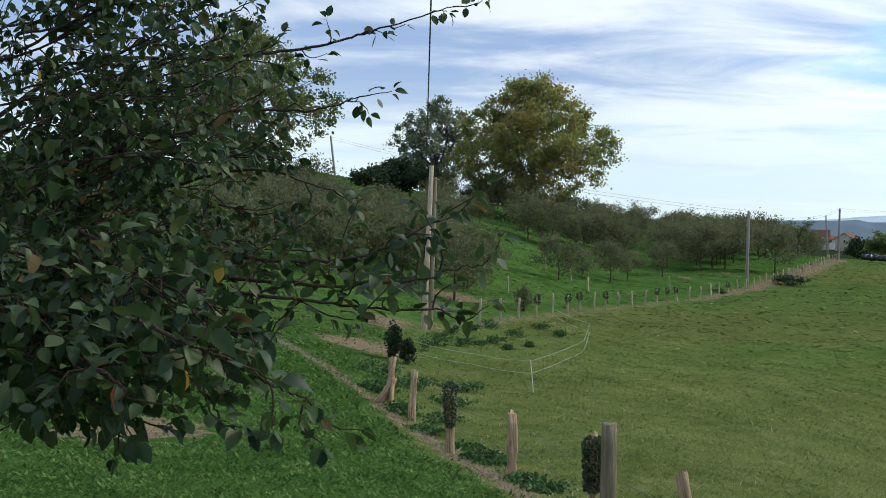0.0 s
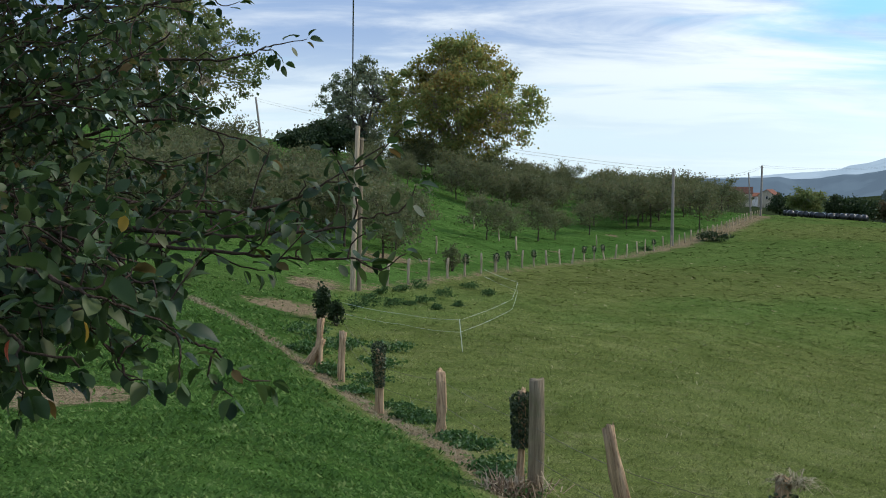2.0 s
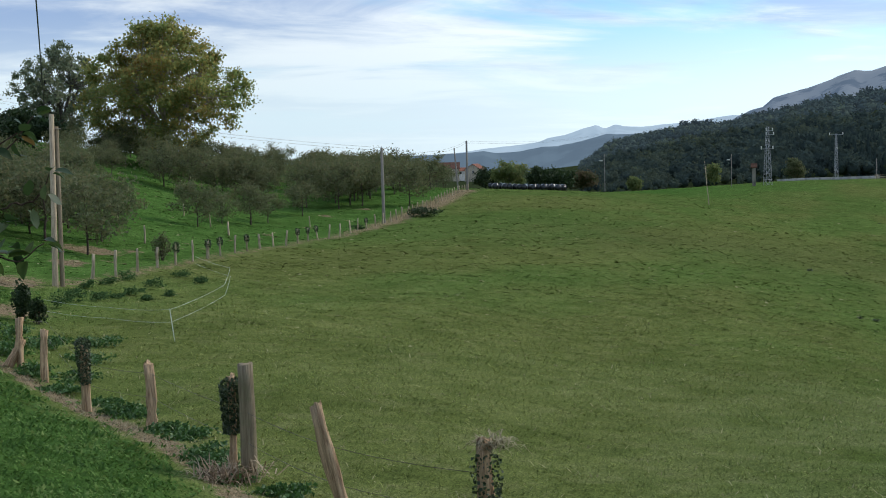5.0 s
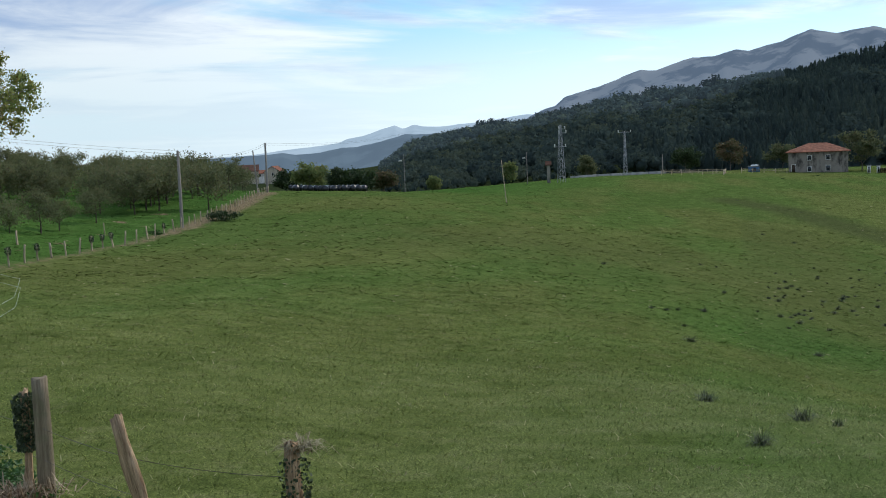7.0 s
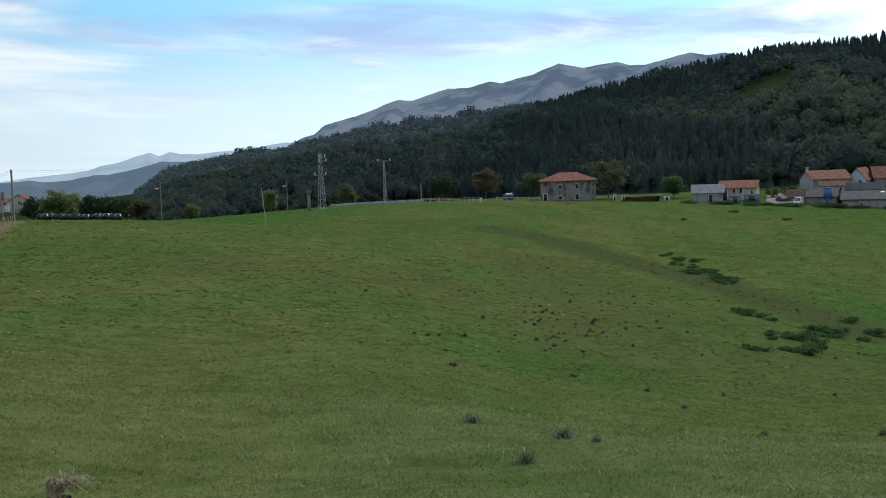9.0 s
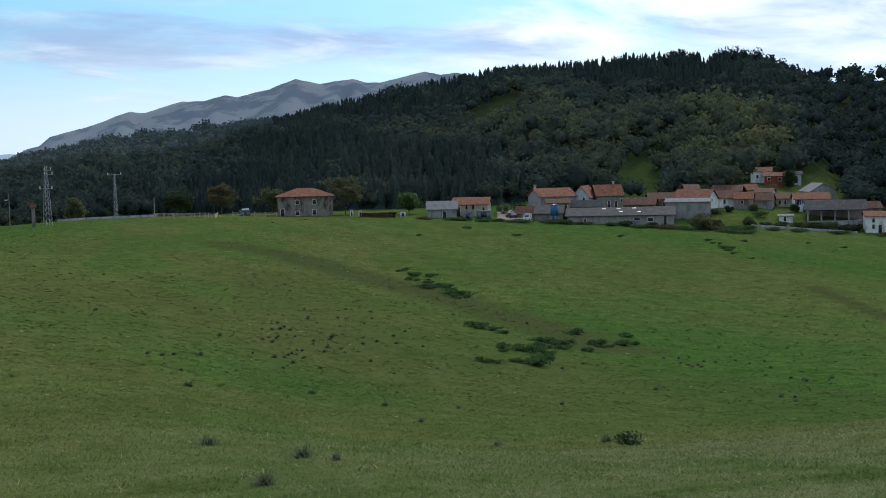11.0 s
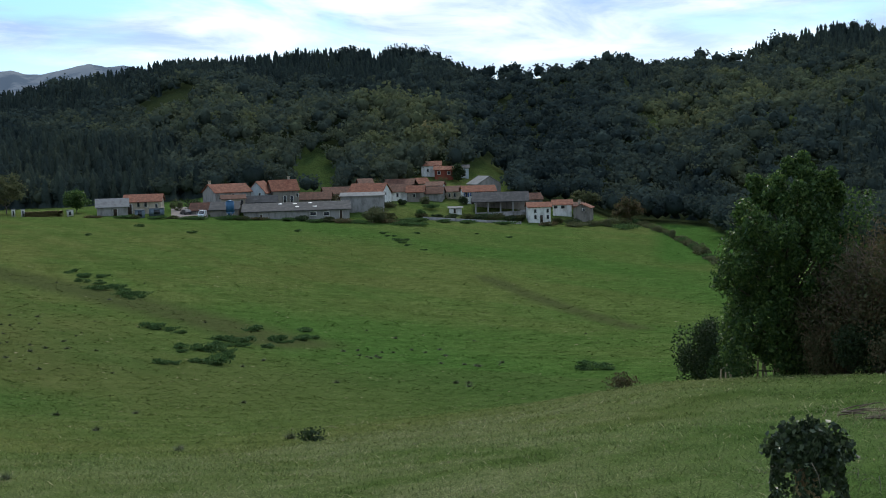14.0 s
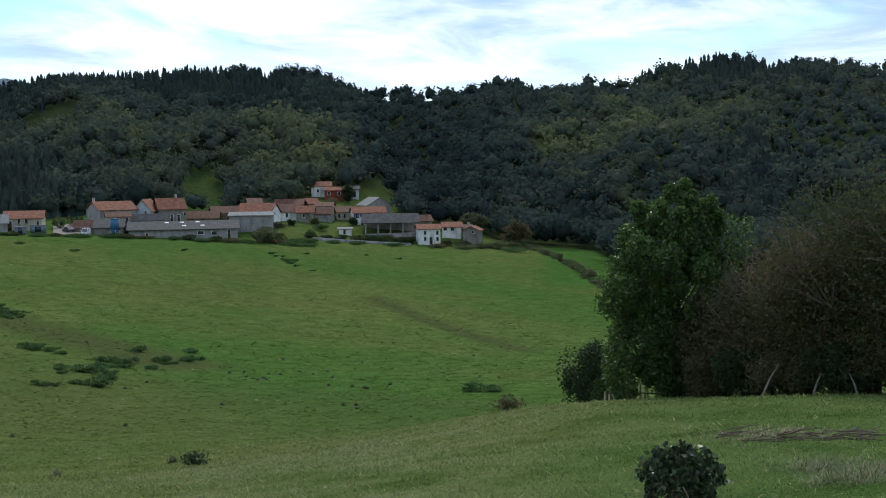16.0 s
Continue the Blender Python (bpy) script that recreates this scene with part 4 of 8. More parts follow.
BLUEWOOD = surface("blue_shutter", lambda n, pos: shades(n, n.noise(pos, 3.0), (0.3, (0.03, 0.07, 0.2)), (0.7, (0.05, 0.1, 0.28))), 0.6)
DARKWOOD = surface("dark_door_wood", lambda n, pos: shades(n, n.noise(pos, 5.0), (0.3, (0.03, 0.02, 0.014)), (0.7, (0.075, 0.05, 0.032))), 0.7)


def box(x0, x1, y0, y1, z0, z1):
    v = np.array([[x, y, z] for z in (z0, z1) for y in (y0, y1) for x in (x0, x1)], float)
    f = np.array([[0, 2, 3, 1], [4, 5, 7, 6], [0, 1, 5, 4], [2, 6, 7, 3], [0, 4, 6, 2], [1, 3, 7, 5]])
    return v, f


def joined(*pieces):
    vs, fs, n0 = [], [], 0
    for v, f in pieces:
        vs.append(v)
        fs.append(f + n0)
        n0 += len(v)
    return np.concatenate(vs), np.concatenate(fs)


def slab(a_, b_, c_, d_, thick):
    """A roof plane of that thickness over four corners."""
    q = np.array([a_, b_, c_, d_], float)
    low = q - np.array([0, 0, thick])
    v = np.concatenate([low, q])
    f = np.array([[3, 2, 1, 0], [4, 5, 6, 7], [0, 1, 5, 4], [1, 2, 6, 5], [2, 3, 7, 6], [3, 0, 4, 7]])
    return v, f


def roof_mesh(w, d, he, hr, form, over, thick=0.16):
    x, y = w / 2 + over, d / 2 + over
    rise = (hr - he) * (1 + over / (d / 2))
    lo = hr - rise
    if form == "along":  # ridge parallel to the front
        return joined(slab((-x, -y, lo), (x, -y, lo), (x, 0, hr), (-x, 0, hr), thick), slab((-x, 0, hr), (x, 0, hr), (x, y, lo), (-x, y, lo), thick))
    if form == "across":  # gable to the front
        rise = (hr - he) * (1 + over / (w / 2))
        lo = hr - rise
        return joined(slab((-x, -y, lo), (0, -y, hr), (0, y, hr), (-x, y, lo), thick), slab((0, -y, hr), (x, -y, lo), (x, y, lo), (0, y, hr), thick))
    if form == "lean":  # low at the front
        return slab((-x, -y, he), (x, -y, he), (x, y, hr), (-x, y, hr), thick)
    rx = max(0.3, w / 2 - d / 2 * 0.95)
    p = [(-x, -y, he), (x, -y, he), (x, y, he), (-x, y, he), (-rx, 0, hr), (rx, 0, hr)]
    v = np.array(p + [(a_, b_, c_ - thick) for a_, b_, c_ in p[:4]], float)
    f = np.array([[0, 1, 5, 4], [2, 3, 4, 5], [1, 2, 5, 5], [3, 0, 4, 4], [6, 7, 1, 0], [7, 8, 2, 1], [8, 9, 3, 2], [9, 6, 0, 3], [9, 8, 7, 6]])
    return v, f


def roof_part(root, w, d, he, hr, form, over, mat):
    v, f = roof_mesh(w, d, he, hr, form, over)
    tri = [q for q in f.tolist()]
    me = bpy.data.meshes.new("roof")
    me.from_pydata(v.tolist(), [], [list(dict.fromkeys(q)) for q in tri])
    me.materials.append(mat)
    return part("roof", me, root)


def wall_mesh(w, d, he, hr, form, base):
    x, y = w / 2, d / 2
    if form == "across":
        prof = [(-x, -base), (x, -base), (x, he), (0, hr - 0.1), (-x, he)]
        v = [(a_, s * y, b_) for s in (-1, 1) for a_, b_ in prof]
    elif form == "along":
        prof = [(-y, -base), (y, -base), (y, he), (0, hr - 0.1), (-y, he)]
        v = [(s * x, a_, b_) for s in (1, -1) for a_, b_ in prof]
    elif form == "lean":
        prof = [(-y, -base), (y, -base), (y, hr - 0.18), (-y, he - 0.18)]
        v = [(s * x, a_, b_) for s in (1, -1) for a_, b_ in prof]
    else:
        return [list(q) for q in box(-x, x, -y, y, -base, he)]
    k = len(prof)
    f = [list(range(k)), list(range(2 * k - 1, k - 1, -1))] + [[i, i + k, (i + 1) % k + k, (i + 1) % k] for i in range(k)]
    return [v, f]


def add_window(root, u, y, z, w, h, frame_mat, door=False, shutter=None):
    win = part("door" if door else "window", mesh_of("opening", *box(u - w / 2, u + w / 2, y - 0.05, y + 0.1, z, z + h), DARKWOOD if door else GLASS), root)
    t = max(0.10, w * 0.13)
    bars = [box(u - w / 2 - t, u - w / 2, y - 0.10, y + 0.1, z - t * 0.5, z + h + t), box(u + w / 2, u + w / 2 + t, y - 0.10, y + 0.1, z - t * 0.5, z + h + t),
            box(u - w / 2, u + w / 2, y - 0.10, y + 0.1, z + h, z + h + t)]
    part("frame", mesh_of("frame", *joined(*bars), frame_mat), win)
    if not door:
        part("sill", mesh_of("sill", *box(u - w / 2 - t, u + w / 2 + t, y - 0.2, y + 0.1, z - t, z), frame_mat), win)
    if shutter:
        for s in (-1, 1):
            c = u + s * (w * 0.75 + t)
            part("shutter", mesh_of("shutter", *box(c - w * 0.24, c + w * 0.24, y - 0.14, y + 0.02, z, z + h), shutter), win)


def house(name, az, r, z, w, d, he, hr, form, wall, roof, label, windows=(), turn=0.0, over=0.45, frame_mat=None, chimney=None, shutter=None, lift=0.0):
    a_ = radians(az)
    x, y = (r + d / 2) * math.sin(a_), (r + d / 2) * math.cos(a_)
    gz = float(land(x - math.sin(a_) * d / 2, y - math.cos(a_) * d / 2))
    z = max(z, gz - 0.4)
    root = thing(name, (x, y, z), label, "house" if "house" in name else "building", "village buildings", turn=-az + turn)
    v, f = wall_mesh(w, d, he, hr, form, 5.0)
    me = bpy.data.meshes.new("wall")
    me.from_pydata([tuple(map(float, p)) for p in v], [], [list(map(int, q)) for q in f])
    me.materials.append(wall)
    part("wall", me, root)
    roof_part(root, w, d, he, hr, form, over, roof)
    for u, zz, ww, hh, *kind in windows:
        add_window(root, u, -d / 2, zz, ww, hh, frame_mat or FRAME, "door" in kind, shutter if "door" not in kind else None)
    if chimney:
        cx, cy = chimney
        ch = part("chimney", mesh_of("chimney", *joined(box(cx - 0.3, cx + 0.3, cy - 0.3, cy + 0.3, he, hr + 0.8), box(cx - 0.42, cx + 0.42, cy - 0.42, cy + 0.42, hr + 0.8, hr + 0.95)), CREAM), root)
    return root


FARM_STONE = render_wall("stained_stone", (0.26, 0.23, 0.195), (0.055, 0.05, 0.045))
house("farmhouse", 43.35, 340, -11.6, 15.2, 11, 5.6, 7.8, "hip", FARM_STONE, TILE, "old stone farmhouse with hipped orange tile roof",
      ((-2.2, 3.4, 0.95, 1.15), (2.5, 3.4, 0.95, 1.15), (-2.2, 0.4, 0.95, 1.1), (2.5, 0.4, 0.95, 1.4), (-6.3, 0.2, 1.0, 2.0, "door")), over=0.7)
house("shed", 49.75, 336, -13.0, 8.0, 8, 2.8, 4.8, "along", CONCRETE, FIBRE_PALE, "low grey shed with sloping sheet roof", ((0.7, 0.0, 1.0, 2.0, "door"),))
house("farm_house", 51.16, 344, -13.4, 10.0, 10, 3.9, 5.7, "along", CREAM, TILE, "beige farm building with orange tile roof", ((-3.7, 0.0, 1.7, 3.1, "door"), (-1.0, 2.4, 0.6, 1.4), (0.9, 2.3, 0.7, 1.4), (3.8, 1.9, 0.6, 1.1)), turn=-6)
house("village_house", 54.90, 352, -11.9, 10.7, 11, 4.1, 6.3, "along", CONCRETE, TILE, "grey village house with orange tile roof", ((-0.2, 2.4, 0.7, 1.0), (3.4, 2.3, 0.7, 1.0)), turn=20, chimney=(-4.2, 2.5))
house("annex_house", 55.17, 343, -11.7, 6.2, 5, 2.3, 3.2, "along", CREAM, TILE_OLD, "cream annex house with tiled roof", ((2.2, 0.7, 0.6, 1.0),), turn=4)
house("lean_to_barn", 53.85, 340, -13.8, 6.7, 6, 1.7, 3.5, "along", STONE, TILE_OLD, "low barn with rust-coloured tile roof", ((-0.2, 0.0, 2.0, 1.4, "door"),), turn=-14)
house("village_house", 56.44, 356, -11.0, 5.2, 10, 2.8, 5.8, "across", PALEBLUE, TILE, "pale blue gabled house with orange roof", ((1.0, 1.5, 0.6, 0.9),), turn=-14)
house("village_house", 57.47, 359, -12.5, 7.6, 10, 4.5, 7.4, "along", STONE, TILE, "stone house with arched openings and orange roof", ((-0.3, 0.2, 0.8, 2.5), (1.7, 0.1, 0.8, 2.5), (3.4, 2.3, 0.6, 1.0)), turn=10, chimney=(2.0, 0.5))
house("annex_shed", 56.49, 344, -12.0, 8.2, 6, 1.4, 3.0, "along", CONCRETE, FIBRE, "small shed with dark grey roof")
house("long_cowshed", 58.08, 331, -16.7, 28.4, 16, 3.0, 4.8, "along", CONCRETE, FIBRE, "long low cowshed with dark fibre-cement roof", ((-9.5, 0.0, 0.6, 2.0, "door"), (4.4, 1.4, 1.5, 0.8), (8.0, 1.2, 1.3, 0.9), (11.9, 0.0, 0.7, 2.5, "door")), over=0.6)
house("cow_barn", 54.83, 334, -15.9, 7.4, 12, 2.6, 4.4, "along", STONE, FIBRE, "dark low barn joined to the cowshed", ((1.6, 0.0, 1.2, 1.7, "door"),), turn=-5)
house("stone_barn", 59.01, 366, -13.5, 9.1, 8, 2.0, 3.9, "along", STONE, TILE_OLD, "stone barn with old brown tile roof", turn=-6)
house("stone_barn", 59.96, 376, -13.1, 8.2, 8, 2.6, 4.4, "along", STONE, TILE_OLD, "stone barn with faded tile roof", ((0.3, 0.0, 0.7, 1.7, "door"),), turn=8)
house("garage", 61.20, 346, -13.5, 12.0, 8, 3.6, 4.4, "along", CONCRETE, FIBRE_PALE, "pale grey rendered barn with a flat front roof", turn=-4)
house("village_house", 61.52, 353, -13.5, 9.9, 11, 4.1, 6.7, "along", WHITE, TILE, "white barn house with broad orange tile roof", turn=-16)
house("village_house", 61.30, 376, -9.2, 4.0, 7, 2.1, 3.4, "along", STONE, TILE_OLD, "small house with old tiled roof", turn=8)
house("village_house", 62.86, 366, -12.6, 7.3, 8, 3.0, 5.0, "along", WHITE, TILE_OLD, "village house with faded orange roof and white gable", ((-1.3, 1.2, 0.6, 1.2),), turn=14)
house("village_house", 63.69, 364, -12.7, 5.0, 7, 2.9, 4.6, "along", STONE, TILE, "stone village house with orange tile roof", ((-0.3, 1.2, 0.6, 1.0),), turn=-4)
house("village_house", 62.97, 384, -10.1, 8.7, 8, 2.1, 3.7, "along", STONE, TILE_OLD, "house with long brown tile roof", turn=-6)
house("village_house", 63.93, 388, -10.4, 3.4, 7, 2.5, 4.1, "along", CREAM, TILE, "small house with orange gabled roof", turn=18)
house("village_house", 64.61, 378, -10.9, 5.0, 7, 2.4, 3.5, "along", WHITE, TILE_OLD, "small white house under an orange roof", ((-1.5, 1.3, 0.6, 0.7),), turn=-8)
house("stone_barn", 64.56, 368, -13.0, 5.4, 7, 2.5, 4.3, "along", CONCRETE, TILE_OLD, "grey rendered barn with brown tile roof", turn=-8)
house("village_house", 65.44, 374, -13.0, 4.5, 8, 2.7, 4.2, "along", CREAM, TILE_OLD, "cream house joined to its white neighbour", ((-1.6, 0.8, 0.6, 1.2), (0.0, 0.8, 0.6, 1.2)), turn=6)
house("white_house", 66.59, 368, -14.4, 9.8, 8, 4.1, 5.7, "along", WHITE, TILE, "white house with blue shutters and tiled roof", ((-4.0, 2.3, 0.7, 1.4), (-2.2, 2.6, 0.6, 1.0), (-0.5, 2.3, 0.7, 1.4), (-2.2, 0.0, 0.8, 1.9, "door"), (0.2, 0.5, 0.7, 1.0)), shutter=BLUEWOOD, turn=8)
house("hillside_house", 64.44, 430, -6.3, 6.9, 8, 3.5, 4.9, "along", WHITE, TILE, "white house up the slope with orange roof", ((-1.2, 1.2, 0.6, 1.0), (1.6, 1.1, 0.6, 1.0)))
house("hillside_house", 65.03, 424, -7.6, 6.5, 7, 3.3, 4.4, "along", REDWALL, TILE, "red timber house with orange roof", ((-1.7, 1.6, 0.9, 1.0), (1.7, 1.5, 0.9, 1.0)))
house("hillside_house", 65.85, 430, -8.4, 5.2, 7, 4.1, 5.1, "along", PALEBLUE, FIBRE, "pale house with grey slate roof", ((1.0, 1.1, 1.0, 1.4),))
house("grey_barn", 66.90, 398, -10.9, 8.1, 10, 2.0, 4.4, "across", CONCRETE, FIBRE_PALE, "grey barn with pale sheet roof", turn=20)
house("small_house", 69.41, 345, -19.0, 6.3, 7, 4.6, 5.7, "along", WHITE, TILE, "small white two-storey house with orange roof", ((-1.2, 2.8, 0.6, 1.0), (2.3, 2.8, 0.6, 1.0), (-1.2, 1.1, 0.6, 1.1), (0.5, 0.0, 0.8, 2.1, "door"), (2.3, 1.0, 0.6, 1.1)), turn=6)
house("row_house", 70.53, 356, -17.3, 5.5, 7, 2.9, 4.1, "along", WHITE, TILE, "terraced house with orange roof and glazed upper floor", ((-1.9, 1.7, 1.0, 0.8), (0.2, 1.6, 1.0, 0.8)))
house("row_house", 71.25, 360, -17.8, 2.7, 7, 2.6, 3.6, "along", STONE, TILE_OLD, "low terraced house with tiled roof", ((-0.6, 1.3, 0.6, 0.7),))
house("row_house", 71.52, 352, -17.7, 4.7, 6, 2.4, 3.5, "across", STONE, TILE, "stone house at the end of the row", ((0.6, 1.4, 0.6, 0.7),), turn=-10, chimney=(-1.2, 0))
house("village_house", 69.09, 376, -15.1, 5.3, 7, 1.7, 3.4, "along", STONE, TILE_OLD, "stone house with brown tile roof behind the barn", turn=14)
house("garden_hut", 65.52, 350, -16.0, 3.6, 3, 1.6, 1.9, "lean", WHITE, FIBRE_PALE, "white garden hut with flat roof", ((-0.2, 0.0, 0.6, 1.3, "door"),))
house("roadside_house", 17.75, 660, -15.8, 7.5, 8, 2.8, 4.4, "along", WHITE, TILE, "white house with red tile roof beyond the field", ((-1.5, 1.0, 1.6, 1.2), (2.0, 1.0, 1.2, 1.2)), turn=10)
house("roadside_house", 18.4, 640, -15.2, 9, 8, 3.2, 6.0, "across", CREAM, TILE, "house with red gabled roof beyond the field", ((0.2, 1.2, 1.0, 1.2),), turn=-20)
house("roadside_house", 17.15, 640, -14.5, 11, 8, 3.4, 6.4, "along", CREAM, TILE_OLD, "low house with red tile roof behind the orchard")


def skylights():
    """Pale translucent sheets let into the cowshed roof."""
    shed = next(o for o in bpy.data.objects if o.name.startswith("long_cowshed"))
    for u, s in ((-5.0, 0.85), (-1.0, 0.85), (3.2, 0.88), (-0.4, 0.45), (4.4, 0.42)):
        y0, rise = -8 * (1 - s), (4.8 - 3.0) / 8
        z0 = 4.8 + y0 * rise + 0.05
        v, f = slab((u, y0 - 1.0, z0 - rise), (u + 1.1, y0 - 1.0, z0 - rise), (u + 1.1, y0, z0), (u, y0, z0), 0.04)
        part("skylight", mesh_of("skylight", v, f, FRAME), shed)


skylights()


def open_barn():
    a_ = radians(67.65)
    x, y = 357 * math.sin(a_), 357 * math.cos(a_)
    root = thing("open_barn", (x, y, -16.2), "open-fronted barn with dark sheet roof on posts", "barn", "village buildings", turn=-67.65)
    roof_part(root, 15, 10, 3.6, 5.8, "along", 0.8, FIBRE)
    part("back_wall", mesh_of("back_wall", *box(-7.4, 7.4, 4.6, 5.0, -5, 3.7), STONE), root)
    for u in (-7.2, -3.6, 0, 3.6, 7.2):
        part("post", mesh_of("post", *box(u - 0.22, u + 0.22, -4.9, -4.5, -4, 3.6), CONCRETE), root)
    part("floor_slab", mesh_of("floor_slab", *box(-7.4, 7.4, -4.9, 4.6, -4, 0.05), CONCRETE), root)


open_barn()


# ---------------------------------------------------------------- yard things
PAINT_WHITE = surface("white_car_paint", lambda n, pos: shades(n, n.noise(pos, 1.5), (0.3, (0.6, 0.61, 0.62)), (0.7, (0.72, 0.73, 0.74))), 0.25, 0.6)
PAINT_BLUE = surface("blue_tank", lambda n, pos: shades(n, n.noise(pos, 1.5), (0.3, (0.03, 0.10, 0.20)), (0.7, (0.05, 0.15, 0.28))), 0.5, 0.4)
PAINT_GREY = surface("grey_blue_sheet", lambda n, pos: shades(n, n.noise(pos, 1.5), (0.3, (0.10, 0.14, 0.18)), (0.7, (0.17, 0.22, 0.26))), 0.5, 0.4)
RUBBER = surface("black_rubber", lambda n, pos: shades(n, n.noise(pos, 4.0), (0.3, (0.012, 0.012, 0.012)), (0.7, (0.022, 0.022, 0.022))), 0.8)
FILM = surface("black_film", lambda n, pos: (shades(n, n.noise(pos, 2.0), (0.3, (0.010, 0.011, 0.013)), (0.7, (0.02, 0.021, 0.024))), n.noise(pos, 6.0, 5.0)), 0.3, 0.5, 0.5)
SAWN = bark_material("cut_logs", (0.10, 0.06, 0.038), (0.30, 0.19, 0.115), 3.0)
SAND = render_wall("gravel_yard", (0.22, 0.185, 0.165), (0.14, 0.12, 0.105))


def cylinder(r, z0, z1, n=14, r2=None):
    r2 = r if r2 is None else r2
    ang = np.arange(n) * 2 * np.pi / n
    lo = np.stack([np.cos(ang) * r, np.sin(ang) * r, np.full(n, z0)], 1)
    hi = np.stack([np.cos(ang) * r2, np.sin(ang) * r2, np.full(n, z1)], 1)
    k = np.arange(n)
    return np.concatenate([lo, hi]), [np.stack([k, (k + 1) % n, (k + 1) % n + n, k + n], 1), np.array([k + n]), np.array([k[::-1]])]


def silo():
    p = on_land(55.02, 330.5)
    root = thing("feed_silo", p, "blue cylindrical feed silo on legs", "silo")
    v, f = cylinder(1.15, 1.8, 4.6, 16)
    part("tank", mesh_of("tank", v, f, PAINT_BLUE, False), root)
    v, f = cylinder(0.25, 0.7, 1.8, 16, 1.15)
    part("cone", mesh_of("cone", v, f, PAINT_BLUE), root)
    v, f = cylinder(1.2, 4.6, 5.0, 16, 0.2)
    part("lid", mesh_of("lid", v, f, PAINT_BLUE), root)
    for sx in (-1, 1):
        for sy in (-1, 1):
            part("leg", mesh_of("leg", *box(sx * 0.75 - 0.07, sx * 0.75 + 0.07, sy * 0.75 - 0.07, sy * 0.75 + 0.07, -0.3, 2.0), CONCRETE), root)


def vehicle(name, az, r, turn, paint, label, van=True):
    p = on_land(az, r)
    root = thing(name, p, label, "van" if van else "car", turn=turn)
    l, w, h = (4.3, 1.75, 1.85) if van else (4.1, 1.7, 1.45)
    prof = [(-l / 2, 0.35), (l / 2, 0.35), (l / 2, 0.85), (l / 2 - 0.75, 1.0), (l / 2 - 1.35, h), (-l / 2 + 0.1, h), (-l / 2, 1.0)]
    if not van:
        prof = [(-l / 2, 0.3), (l / 2, 0.3), (l / 2, 0.75), (l / 2 - 0.95, 0.9), (l / 2 - 1.5, h), (-l / 2 + 0.9, h), (-l / 2 + 0.15, 0.92), (-l / 2, 0.8)]
    k = len(prof)
    v = [(a_, s * w / 2 * (0.9 if b_ > 1.2 else 1), b_) for s in (-1, 1) for a_, b_ in prof]
    f = [list(range(k)), list(range(2 * k - 1, k - 1, -1))] + [[i, i + k, (i + 1) % k + k, (i + 1) % k] for i in range(k)]
    me = bpy.data.meshes.new("body")
    me.from_pydata(v, [], f)
    me.materials.append(paint)
    part("body", me, root)
    for s in (-1, 1):
        part("side_window", mesh_of("side_window", *box(l / 2 - 2.3, l / 2 - 1.45, s * w * 0.47 - 0.02, s * w * 0.47 + 0.02, 1.05, h - 0.2), GLASS), root)
        for u in (-l / 2 + 0.8, l / 2 - 0.85):
            v2, f2 = cylinder(0.33, -0.11, 0.11, 14)
            v2 = np.stack([v2[:, 0] + u, v2[:, 2] + s * (w / 2 - 0.1), v2[:, 1] + 0.33], 1)
            part("wheel", mesh_of("wheel", v2, f2, RUBBER), root)
    v3, f3 = slab((l / 2 - 0.78, -0.7, 1.03), (l / 2 - 0.78, 0.7, 1.03), (l / 2 - 1.33, 0.62, h - 0.06), (l / 2 - 1.33, -0.62, h - 0.06), 0.04)
    v3[:, 0] += 0.03
    part("windscreen", mesh_of("windscreen", v3, f3, GLASS), root)


silo()
vehicle("delivery_van", 53.75, 332, 205, PAINT_WHITE, "white delivery van parked in the farmyard")
vehicle("parked_car", 53.0, 341, 60, surface("dark_car_paint", lambda n, pos: shades(n, n.noise(pos, 2.0), (0.3, (0.02, 0.022, 0.03)), (0.7, (0.035, 0.04, 0.05))), 0.3, 0.6), "dark car parked beside the farm buildings", False)
vehicle("parked_van", 40.6, 352, 40, PAINT_WHITE, "white van parked beyond the pasture")


def yard():
    az = np.linspace(52.35, 54.0, 12)
    r = np.linspace(330, 362, 8)
    A, Q = np.meshgrid(np.radians(az), r)
    x, y = Q * np.sin(A), Q * np.cos(A)
    v = np.stack([x, y, land(x, y) + 0.12], -1).reshape(-1, 3)
    i, j = np.meshgrid(np.arange(7), np.arange(11), indexing="ij")
    f = np.stack([i * 12 + j, i * 12 + j + 1, (i + 1) * 12 + j + 1, (i + 1) * 12 + j], -1).reshape(-1, 4)
    tagged(new("road_yard", mesh_of("road_yard", v, f[:, ::-1], SAND)), "pale gravel farmyard and track", "road", "", "structure")


yard()


def log_pile(az, r, n, label, seed):
    rng = np.random.default_rng(seed)
    root = thing("log_pile", on_land(az, r), label, "log pile", turn=-az)
    for k in range(n):
        row = k % 4
        u = ((k // 4) - n / 8) * 0.46 + rng.uniform(-0.12, 0.12) + 0.2 * (row % 2)
        rr = rng.uniform(0.17, 0.26)
        segs = [((u, -0.9 + rng.uniform(-0.2, 0.2), 0.2 + row * 0.36), (u + rng.uniform(-0.1, 0.1), 0.9, 0.2 + row * 0.36), rr, rr * 0.92)]
        v, f = tubes(segs, 8)
        part("log", mesh_of("log", v, f, SAWN), root)


log_pile(46.8, 334, 84, "long stack of cut brown logs", 3)
log_pile(62.0, 331, 12, "heap of old timber beside the cowshed", 6)


